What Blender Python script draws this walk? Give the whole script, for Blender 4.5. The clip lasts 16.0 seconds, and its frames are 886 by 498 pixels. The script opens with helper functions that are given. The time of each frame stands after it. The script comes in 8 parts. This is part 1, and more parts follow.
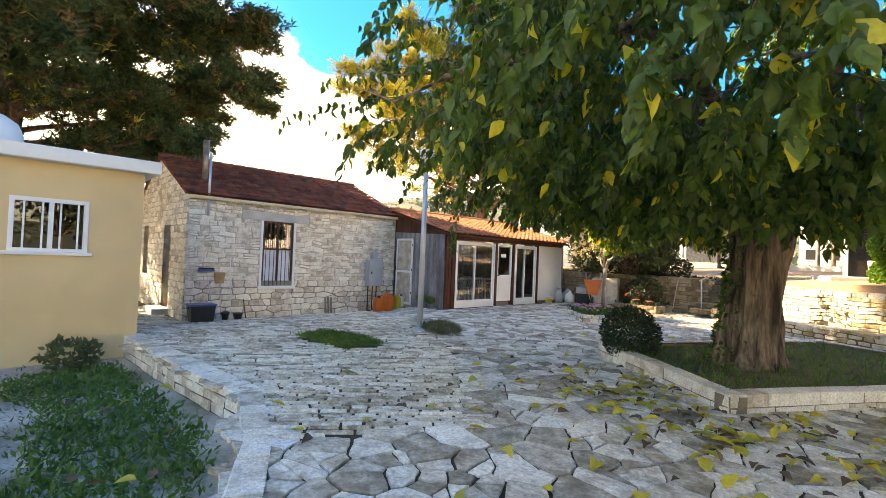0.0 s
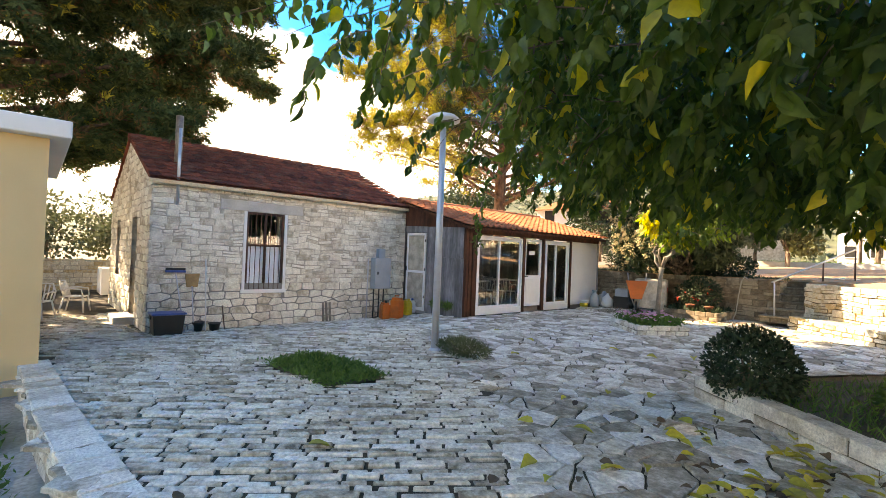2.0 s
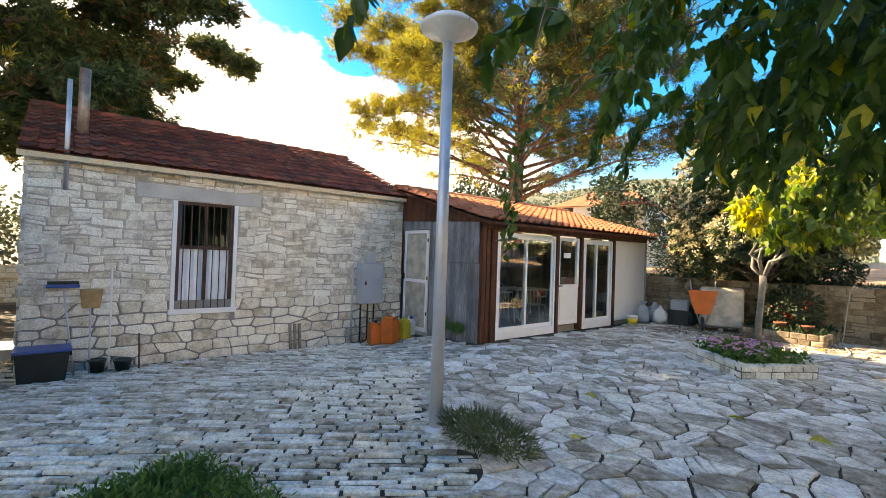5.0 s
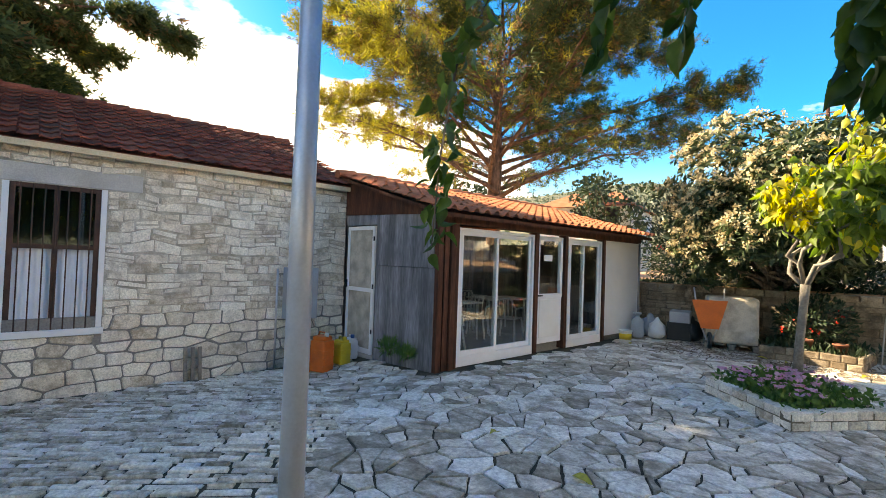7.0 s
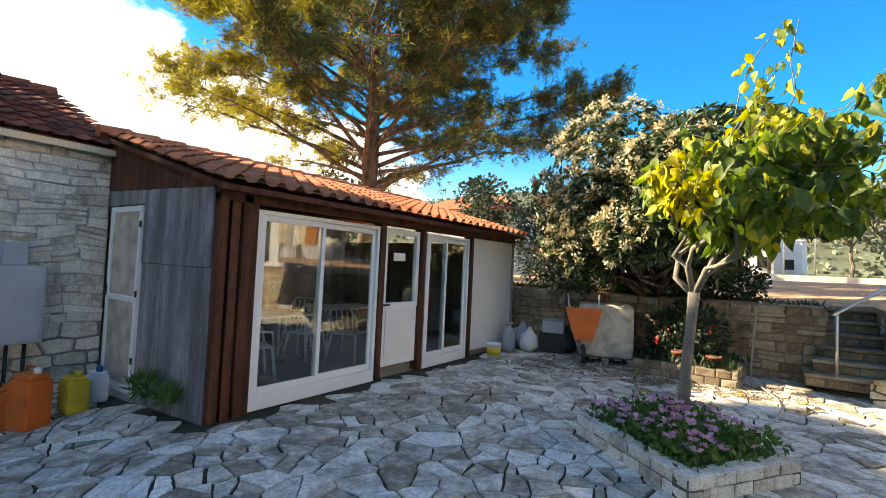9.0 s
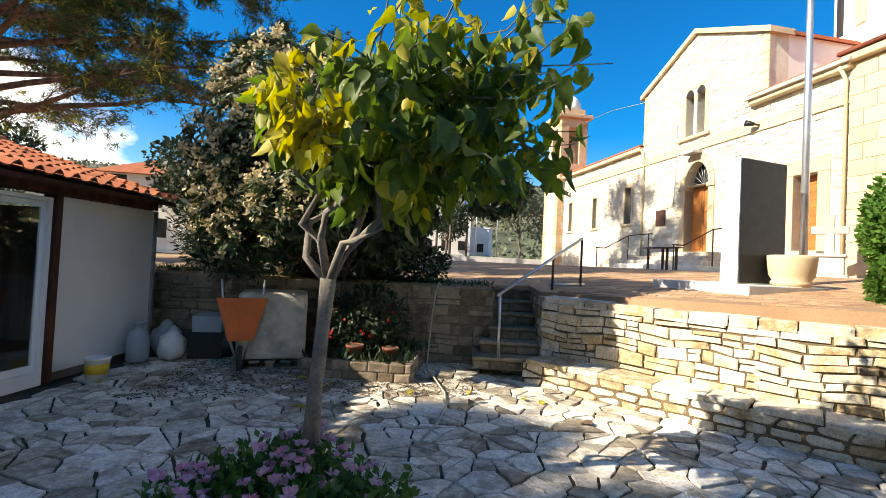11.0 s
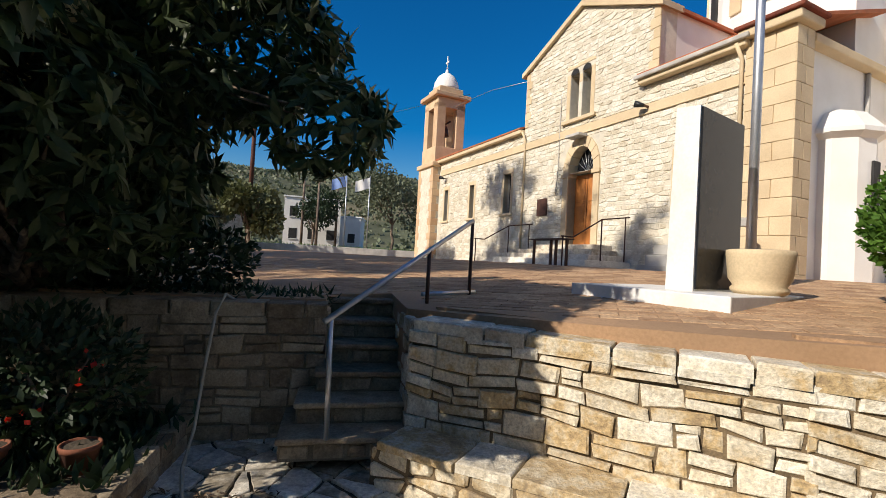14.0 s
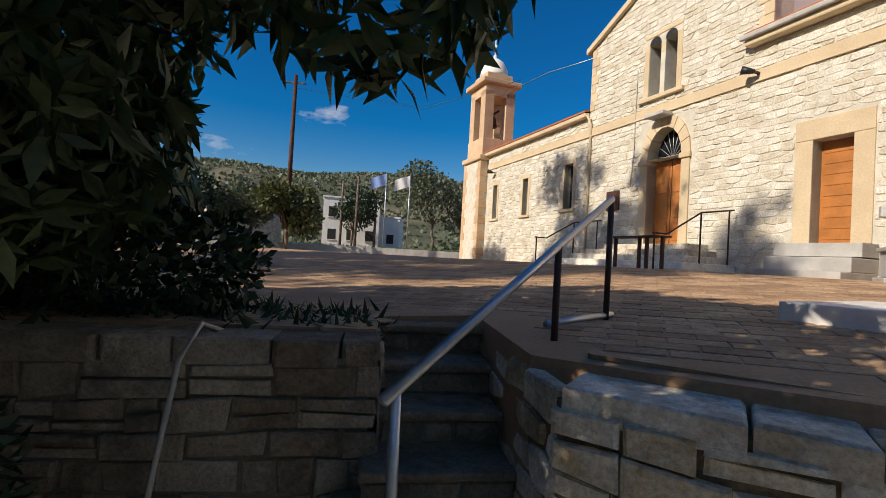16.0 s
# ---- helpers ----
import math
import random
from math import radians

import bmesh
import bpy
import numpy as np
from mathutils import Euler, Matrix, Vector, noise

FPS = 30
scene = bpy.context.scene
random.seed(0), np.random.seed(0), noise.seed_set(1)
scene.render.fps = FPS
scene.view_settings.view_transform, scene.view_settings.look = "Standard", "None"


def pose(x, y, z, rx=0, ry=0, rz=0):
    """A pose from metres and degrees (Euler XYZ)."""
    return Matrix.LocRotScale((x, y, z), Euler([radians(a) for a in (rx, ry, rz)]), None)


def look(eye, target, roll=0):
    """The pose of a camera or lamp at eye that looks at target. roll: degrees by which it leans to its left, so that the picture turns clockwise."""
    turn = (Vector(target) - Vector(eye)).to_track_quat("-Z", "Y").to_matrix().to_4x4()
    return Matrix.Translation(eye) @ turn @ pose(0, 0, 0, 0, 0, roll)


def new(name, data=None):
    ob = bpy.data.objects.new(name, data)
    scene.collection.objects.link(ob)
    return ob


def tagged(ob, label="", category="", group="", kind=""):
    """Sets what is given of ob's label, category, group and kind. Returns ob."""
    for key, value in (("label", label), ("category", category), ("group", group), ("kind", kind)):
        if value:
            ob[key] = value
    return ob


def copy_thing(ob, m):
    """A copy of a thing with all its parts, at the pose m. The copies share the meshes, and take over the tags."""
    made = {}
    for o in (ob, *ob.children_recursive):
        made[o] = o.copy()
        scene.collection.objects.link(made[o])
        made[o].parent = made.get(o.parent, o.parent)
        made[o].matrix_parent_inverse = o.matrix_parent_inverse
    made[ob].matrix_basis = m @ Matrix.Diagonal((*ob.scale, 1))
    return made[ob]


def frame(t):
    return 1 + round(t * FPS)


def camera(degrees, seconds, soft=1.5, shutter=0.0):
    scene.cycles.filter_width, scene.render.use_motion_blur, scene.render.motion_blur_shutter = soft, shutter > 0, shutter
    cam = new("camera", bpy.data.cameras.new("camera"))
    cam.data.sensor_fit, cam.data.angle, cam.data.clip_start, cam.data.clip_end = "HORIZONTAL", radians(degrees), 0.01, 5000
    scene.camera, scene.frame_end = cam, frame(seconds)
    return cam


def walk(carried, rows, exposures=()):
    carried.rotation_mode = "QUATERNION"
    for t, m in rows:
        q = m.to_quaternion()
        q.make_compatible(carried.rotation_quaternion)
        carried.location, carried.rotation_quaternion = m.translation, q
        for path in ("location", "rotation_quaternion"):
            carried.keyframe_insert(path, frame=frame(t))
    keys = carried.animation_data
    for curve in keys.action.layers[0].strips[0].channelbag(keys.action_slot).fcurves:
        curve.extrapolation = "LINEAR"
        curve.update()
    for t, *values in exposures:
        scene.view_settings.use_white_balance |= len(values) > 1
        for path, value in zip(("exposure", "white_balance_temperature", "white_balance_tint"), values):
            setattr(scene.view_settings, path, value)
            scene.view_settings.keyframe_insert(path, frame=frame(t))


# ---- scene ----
cam = camera(87.4, 16.0, 0.75)
METRES, EYE, TILT, LEAN, TURN = 17.6, 1.5, 0.0, 0.0, 47.0
ROWS = [
    (0.0, 0.0, 0.0, 0.0, -0.05, 1.08, -2.42),
    (0.5, -0.0031, 0.0332, -0.0002, 1.0, 1.19, -2.28),
    (1.0, -0.006, 0.0682, -0.0011, 1.71, 1.18, -2.19),
    (1.5, -0.0056, 0.1005, -0.0014, 1.75, 1.13, -2.23),
    (2.0, -0.0081, 0.1347, -0.0015, 1.61, 0.82, -2.28),
    (2.5, -0.0027, 0.1676, 0.0024, 1.45, 0.65, -2.24),
    (3.0, -0.0033, 0.1931, 0.0039, 1.54, 0.56, -2.21),
    (3.5, -0.0045, 0.2236, 0.0046, 2.5, 0.48, -2.03),
    (6.0, -0.0045, 0.3811, 0.002, 2.8, 0.99, -2.0),
    (6.5, 0.0058, 0.41, 0.0024, 1.66, 1.2, -1.96),
    (7.0, 0.0162, 0.4423, 0.003, 0.78, 1.36, -1.99),
    (7.5, 0.0296, 0.4694, 0.0038, -0.3, 1.44, -2.17),
    (8.0, 0.0421, 0.5016, 0.0033, -1.62, 1.68, -2.28),
    (8.5, 0.0609, 0.5266, 0.003, -5.34, 2.08, -2.52),
    (9.0, 0.0774, 0.5526, 0.0023, -12.18, 2.21, -2.66),
    (9.5, 0.1009, 0.5744, 0.0011, -19.38, 2.14, -2.69),
    (10.0, 0.1256, 0.5928, 0.0021, -27.68, 2.28, -2.76),
    (12.5, 0.2637, 0.6682, 0.0037, -58.87, 1.25, -3.2),
    (13.0, 0.2877, 0.6852, 0.0044, -59.35, 1.28, -3.27),
    (13.5, 0.3113, 0.6981, 0.0067, -59.64, 1.36, -3.29),
    (14.0, 0.3327, 0.7209, 0.0071, -59.62, 1.24, -3.2),
    (14.5, 0.3544, 0.7413, 0.0061, -59.49, 1.2, -3.12),
    (15.0, 0.3733, 0.7645, 0.005, -58.74, 1.19, -3.12),
    (15.5, 0.3945, 0.7857, 0.0041, -56.56, 1.13, -3.26),
    (16.0, 0.4124, 0.805, 0.0055, -55.1, 1.16, -3.32),
]
walk(cam, [(t, pose(0, 0, EYE, TILT, LEAN, TURN) @ pose(METRES * x, METRES * y, METRES * z, 90 + pitch, roll, yaw)) for t, x, y, z, yaw, pitch, roll in ROWS],
     exposures=[(0.0, 2.45, 11000, 15), (3.5, 2.45, 10700, 14), (7.0, 2.1, 9300, 10), (8.5, 2.0, 9000, 9), (9.5, 1.65, 8300, 8), (10.2, 1.4, 7800, 8), (12.5, 0.25, 6800, 10), (14.0, 0.05, 6900, 11), (16.0, -0.1, 7000, 12)])

# ---- world, sun ----
SUN_DIR = Vector((-0.80, -0.34, 0.57)).normalized()      # towards the sun
world = bpy.data.worlds.new("world")
scene.world = world
world.use_nodes = True
wn, wl = world.node_tree.nodes, world.node_tree.links
wn.clear()
sky = wn.new("ShaderNodeTexSky")
sky.sky_type = 'NISHITA'
sky.sun_disc = False
sky.sun_elevation = math.asin(SUN_DIR.z)
sky.sun_rotation = math.atan2(SUN_DIR.x, SUN_DIR.y)
sky.air_density, sky.dust_density, sky.ozone_density = 1.0, 0.5, 1.5
wco = wn.new("ShaderNodeTexCoord")
wmap = wn.new("ShaderNodeMapping")
wmap.inputs["Scale"].default_value = (1.0, 1.0, 2.4)
wnoise = wn.new("ShaderNodeTexNoise")
wnoise.inputs["Scale"].default_value = 2.1
wnoise.inputs["Detail"].default_value = 7.0
wnoise.inputs["Roughness"].default_value = 0.55
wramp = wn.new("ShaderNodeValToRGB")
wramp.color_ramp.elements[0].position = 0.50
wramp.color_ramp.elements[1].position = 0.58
wsat = wn.new("ShaderNodeHueSaturation")
wsat.inputs["Saturation"].default_value = 1.7
wsat.inputs["Hue"].default_value = 0.509
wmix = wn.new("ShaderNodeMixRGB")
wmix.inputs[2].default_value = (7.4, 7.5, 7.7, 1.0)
wbg = wn.new("ShaderNodeBackground")
wbg.inputs["Strength"].default_value = 0.112
wout = wn.new("ShaderNodeOutputWorld")
wl.new(wco.outputs["Generated"], wmap.inputs["Vector"])
wl.new(wmap.outputs["Vector"], wnoise.inputs["Vector"])
wsep = wn.new("ShaderNodeSeparateXYZ")
wl.new(wco.outputs["Generated"], wsep.inputs[0])
wfall = wn.new("ShaderNodeMapRange")
wfall.inputs["From Min"].default_value, wfall.inputs["From Max"].default_value = 0.06, 0.24
wfall.inputs["To Min"].default_value, wfall.inputs["To Max"].default_value = 0.02, -0.30
wl.new(wsep.outputs["Z"], wfall.inputs["Value"])
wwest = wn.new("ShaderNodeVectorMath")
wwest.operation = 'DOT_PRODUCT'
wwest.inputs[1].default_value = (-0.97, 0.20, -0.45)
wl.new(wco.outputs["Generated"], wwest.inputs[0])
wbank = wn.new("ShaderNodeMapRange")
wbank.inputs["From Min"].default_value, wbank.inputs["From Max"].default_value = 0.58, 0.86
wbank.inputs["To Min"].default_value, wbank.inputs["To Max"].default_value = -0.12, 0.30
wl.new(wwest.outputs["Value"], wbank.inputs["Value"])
# unseen southern clouds, added as white fill against the blue shade
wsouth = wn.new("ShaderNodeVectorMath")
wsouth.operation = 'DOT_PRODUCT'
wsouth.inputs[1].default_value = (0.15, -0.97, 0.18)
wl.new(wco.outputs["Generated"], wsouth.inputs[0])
wfillcloud = wn.new("ShaderNodeMapRange")
wfillcloud.inputs["From Min"].default_value, wfillcloud.inputs["From Max"].default_value = 0.0, 0.6
wfillcloud.inputs["To Min"].default_value, wfillcloud.inputs["To Max"].default_value = -0.3, -0.01
wl.new(wsouth.outputs["Value"], wfillcloud.inputs["Value"])
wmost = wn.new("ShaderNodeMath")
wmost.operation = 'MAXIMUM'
wl.new(wfillcloud.outputs["Result"], wmost.inputs[0])
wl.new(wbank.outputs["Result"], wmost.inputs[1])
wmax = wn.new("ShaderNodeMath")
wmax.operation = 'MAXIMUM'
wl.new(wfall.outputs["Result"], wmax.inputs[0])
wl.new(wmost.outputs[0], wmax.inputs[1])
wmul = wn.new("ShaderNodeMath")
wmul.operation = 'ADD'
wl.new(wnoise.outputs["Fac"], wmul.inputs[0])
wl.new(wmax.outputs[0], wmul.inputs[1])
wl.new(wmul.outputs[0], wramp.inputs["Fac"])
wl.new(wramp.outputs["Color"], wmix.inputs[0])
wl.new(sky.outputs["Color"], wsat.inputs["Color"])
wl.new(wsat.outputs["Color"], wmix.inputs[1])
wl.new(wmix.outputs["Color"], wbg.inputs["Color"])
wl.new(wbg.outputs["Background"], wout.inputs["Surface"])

sun = new("sun", bpy.data.lights.new("sun", 'SUN'))
sun.data.energy = 5.0
sun.data.angle = radians(0.5)
sun.data.color = (1.0, 0.94, 0.85)
sun.matrix_world = look(SUN_DIR * 30, (0, 0, 0))


# ---- materials ----
def mat(name, col, rough=0.8, var=0.25, scale=6.0, fine=60.0, bump=0.3, metal=0.0, island=0.0, col2=None, stain=None, trans=0.0, spec=0.4, stretch=0.0):
    """A procedural surface: two scales of noise over the base colour, per-piece variation, stains and relief."""
    m = bpy.data.materials.new(name)
    m.use_nodes = True
    n, l = m.node_tree.nodes, m.node_tree.links
    b = n["Principled BSDF"]
    b.inputs["Roughness"].default_value = rough
    b.inputs["Metallic"].default_value = metal
    b.inputs["Specular IOR Level"].default_value = spec
    co = n.new("ShaderNodeTexCoord")
    geo = n.new("ShaderNodeNewGeometry")
    big = n.new("ShaderNodeTexNoise")
    big.inputs["Scale"].default_value = scale
    big.inputs["Detail"].default_value = 4
    small = n.new("ShaderNodeTexNoise")
    small.inputs["Scale"].default_value = fine
    small.inputs["Detail"].default_value = 3
    where = geo.outputs["Position"]
    if stretch:
        vm = n.new("ShaderNodeVectorMath")
        vm.operation = 'MULTIPLY'
        vm.inputs[1].default_value = (1.0, 1.0, stretch)
        l.new(where, vm.inputs[0])
        where = vm.outputs[0]
    l.new(where, big.inputs["Vector"])
    l.new(where, small.inputs["Vector"])
    mix = n.new("ShaderNodeMixRGB")
    c2 = col2 or tuple(c * (1 - var) for c in col)
    mix.inputs[1].default_value = (*c2, 1)
    mix.inputs[2].default_value = (*(min(1, c * (1 + var * 0.5)) for c in col), 1)
    rr = n.new("ShaderNodeMapRange")
    rr.inputs["From Min"].default_value, rr.inputs["From Max"].default_value = 0.35, 0.65
    l.new(big.outputs["Fac"], rr.inputs["Value"])
    fac = rr.outputs["Result"]
    if island:
        obi = n.new("ShaderNodeObjectInfo")
        add = n.new("ShaderNodeMath")
        add.operation = 'ADD'
        l.new(obi.outputs["Random"], add.inputs[0])
        l.new(geo.outputs["Random Per Island"], add.inputs[1])
        fr = n.new("ShaderNodeMath")
        fr.operation = 'FRACT'
        l.new(add.outputs[0], fr.inputs[0])
        mm = n.new("ShaderNodeMixRGB")
        mm.inputs[0].default_value = island
        l.new(fac, mm.inputs[1])
        l.new(fr.outputs[0], mm.inputs[2])
        fac = mm.outputs["Color"]
    l.new(fac, mix.inputs[0])
    colour = mix.outputs["Color"]
    grain = n.new("ShaderNodeMixRGB")
    grain.blend_type = 'MULTIPLY'
    grain.inputs[0].default_value = min(1.0, var * 1.6)
    gr = n.new("ShaderNodeMapRange")
    gr.inputs["From Min"].default_value, gr.inputs["From Max"].default_value = 0.3, 0.7
    gr.inputs["To Min"].default_value, gr.inputs["To Max"].default_value = 0.5, 1.15
    l.new(small.outputs["Fac"], gr.inputs["Value"])
    l.new(colour, grain.inputs[1])
    l.new(gr.outputs["Result"], grain.inputs[2])
    colour = grain.outputs["Color"]
    if stain:
        sc, sz, amount = stain
        sn = n.new("ShaderNodeTexNoise")
        sn.inputs["Scale"].default_value = sz
        sn.inputs["Detail"].default_value = 6
        l.new(geo.outputs["Position"], sn.inputs["Vector"])
        sr = n.new("ShaderNodeMapRange")
        sr.inputs["From Min"].default_value, sr.inputs["From Max"].default_value = 0.5, 0.68
        sr.inputs["To Max"].default_value = amount
        l.new(sn.outputs["Fac"], sr.inputs["Value"])
        sm = n.new("ShaderNodeMixRGB")
        l.new(sr.outputs["Result"], sm.inputs[0])
        l.new(colour, sm.inputs[1])
        sm.inputs[2].default_value = (*sc, 1)
        colour = sm.outputs["Color"]
    l.new(colour, b.inputs["Base Color"])
    if bump:
        bp = n.new("ShaderNodeBump")
        bp.inputs["Strength"].default_value = bump
        bp.inputs["Distance"].default_value = 0.02
        addb = n.new("ShaderNodeMath")
        addb.operation = 'MULTIPLY_ADD'
        addb.inputs[1].default_value = 0.5
        l.new(small.outputs["Fac"], addb.inputs[0])
        l.new(big.outputs["Fac"], addb.inputs[2])
        l.new(addb.outputs[0], bp.inputs["Height"])
        l.new(bp.outputs["Normal"], b.inputs["Normal"])
    if trans:
        tr = n.new("ShaderNodeBsdfTranslucent")
        br = n.new("ShaderNodeHueSaturation")
        br.inputs["Saturation"].default_value = 1.15
        br.inputs["Value"].default_value = 1.6
        l.new(colour, br.inputs["Color"])
        l.new(br.outputs["Color"], tr.inputs["Color"])
        ms = n.new("ShaderNodeMixShader")
        ms.inputs[0].default_value = trans
        l.new(b.outputs["BSDF"], ms.inputs[1])
        l.new(tr.outputs["BSDF"], ms.inputs[2])
        l.new(ms.outputs["Shader"], n["Material Output"].inputs["Surface"])
    return m


def glass_mat(name, tint=(0.96, 0.98, 0.97), keep=0.96):
    """Window glass: see-through with a Fresnel gloss."""
    m = bpy.data.materials.new(name)
    m.use_nodes = True
    n, l = m.node_tree.nodes, m.node_tree.links
    n.remove(n["Principled BSDF"])
    t = n.new("ShaderNodeBsdfTransparent")
    t.inputs["Color"].default_value = (*(c * keep for c in tint), 1)
    g = n.new("ShaderNodeBsdfGlossy")
    g.inputs["Roughness"].default_value = 0.01
    g.inputs["Color"].default_value = (0.95, 0.97, 1.0, 1)
    lw = n.new("ShaderNodeLayerWeight")
    lw.inputs["Blend"].default_value = 0.5
    pw = n.new("ShaderNodeMath")
    pw.operation = 'POWER'
    pw.inputs[1].default_value = 3.0
    l.new(lw.outputs["Facing"], pw.inputs[0])
    f = n.new("ShaderNodeMath")
    f.operation = 'MULTIPLY_ADD'
    f.inputs[1].default_value, f.inputs[2].default_value = 0.75, 0.07
    l.new(pw.outputs[0], f.inputs[0])
    s = n.new("ShaderNodeMixShader")
    l.new(f.outputs[0], s.inputs[0])
    l.new(t.outputs[0], s.inputs[1])
    l.new(g.outputs[0], s.inputs[2])
    l.new(s.outputs[0], n["Material Output"].inputs["Surface"])
    return m


def stone_mat(name, tones, patch, patch_amount, rough=0.9, blotch=7.0, grain=45.0, bump=0.8, island=0.75):
    """Natural stone: each piece takes a tone from a range of colours, with blotches, pits and lichen-grey patches."""
    m = bpy.data.materials.new(name)
    m.use_nodes = True
    n, l = m.node_tree.nodes, m.node_tree.links
    b = n["Principled BSDF"]
    b.inputs["Roughness"].default_value = rough
    b.inputs["Specular IOR Level"].default_value = 0.25
    geo = n.new("ShaderNodeNewGeometry")
    obi = n.new("ShaderNodeObjectInfo")
    noises = []
    for sc, det, ro in ((blotch, 6, 0.65), (grain, 4, 0.7), (1.1, 5, 0.6)):
        t = n.new("ShaderNodeTexNoise")
        t.inputs["Scale"].default_value, t.inputs["Detail"].default_value, t.inputs["Roughness"].default_value = sc, det, ro
        l.new(geo.outputs["Position"], t.inputs["Vector"])
        noises.append(t.outputs["Fac"])

    def calc(op, a, b_, c=None):
        k = n.new("ShaderNodeMath")
        k.operation = op
        for i, q in enumerate((a, b_, c)):
            if q is None:
                continue
            if isinstance(q, (int, float)):
                k.inputs[i].default_value = q
            else:
                l.new(q, k.inputs[i])
        return k.outputs[0]

    def span(v, a, b_, c, d):
        k = n.new("ShaderNodeMapRange")
        k.inputs["From Min"].default_value, k.inputs["From Max"].default_value, k.inputs["To Min"].default_value, k.inputs["To Max"].default_value = a, b_, c, d
        l.new(v, k.inputs["Value"])
        return k.outputs["Result"]

    own = calc('FRACT', calc('ADD', obi.outputs["Random"], geo.outputs["Random Per Island"]), 0)
    pick = calc('ADD', calc('MULTIPLY', own, island), span(noises[0], 0.3, 0.7, -0.22, 1.22 - island))
    ramp = n.new("ShaderNodeValToRGB")
    els = ramp.color_ramp.elements
    while len(els) < len(tones):
        els.new(0.5)
    for i, (p, c) in enumerate(tones):
        els[i].position, els[i].color = p, (*c, 1)
    l.new(pick, ramp.inputs["Fac"])
    mul = n.new("ShaderNodeMixRGB")
    mul.blend_type = 'MULTIPLY'
    mul.inputs[0].default_value = 1.0
    l.new(ramp.outputs["Color"], mul.inputs[1])
    l.new(span(noises[1], 0.32, 0.60, 0.66, 1.12), mul.inputs[2])
    worn = n.new("ShaderNodeMixRGB")
    l.new(calc('MULTIPLY', span(noises[2], 0.46, 0.62, 0.0, 1.0), span(noises[0], 0.4, 0.6, patch_amount, patch_amount * 0.2)), worn.inputs[0])
    l.new(mul.outputs["Color"], worn.inputs[1])
    worn.inputs[2].default_value = (*patch, 1)
    l.new(worn.outputs["Color"], b.inputs["Base Color"])
    bp = n.new("ShaderNodeBump")
    bp.inputs["Strength"].default_value, bp.inputs["Distance"].default_value = bump, 0.02
    l.new(calc('MULTIPLY_ADD', noises[1], 0.45, noises[0]), bp.inputs["Height"])
    l.new(bp.outputs["Normal"], b.inputs["Normal"])
    return m


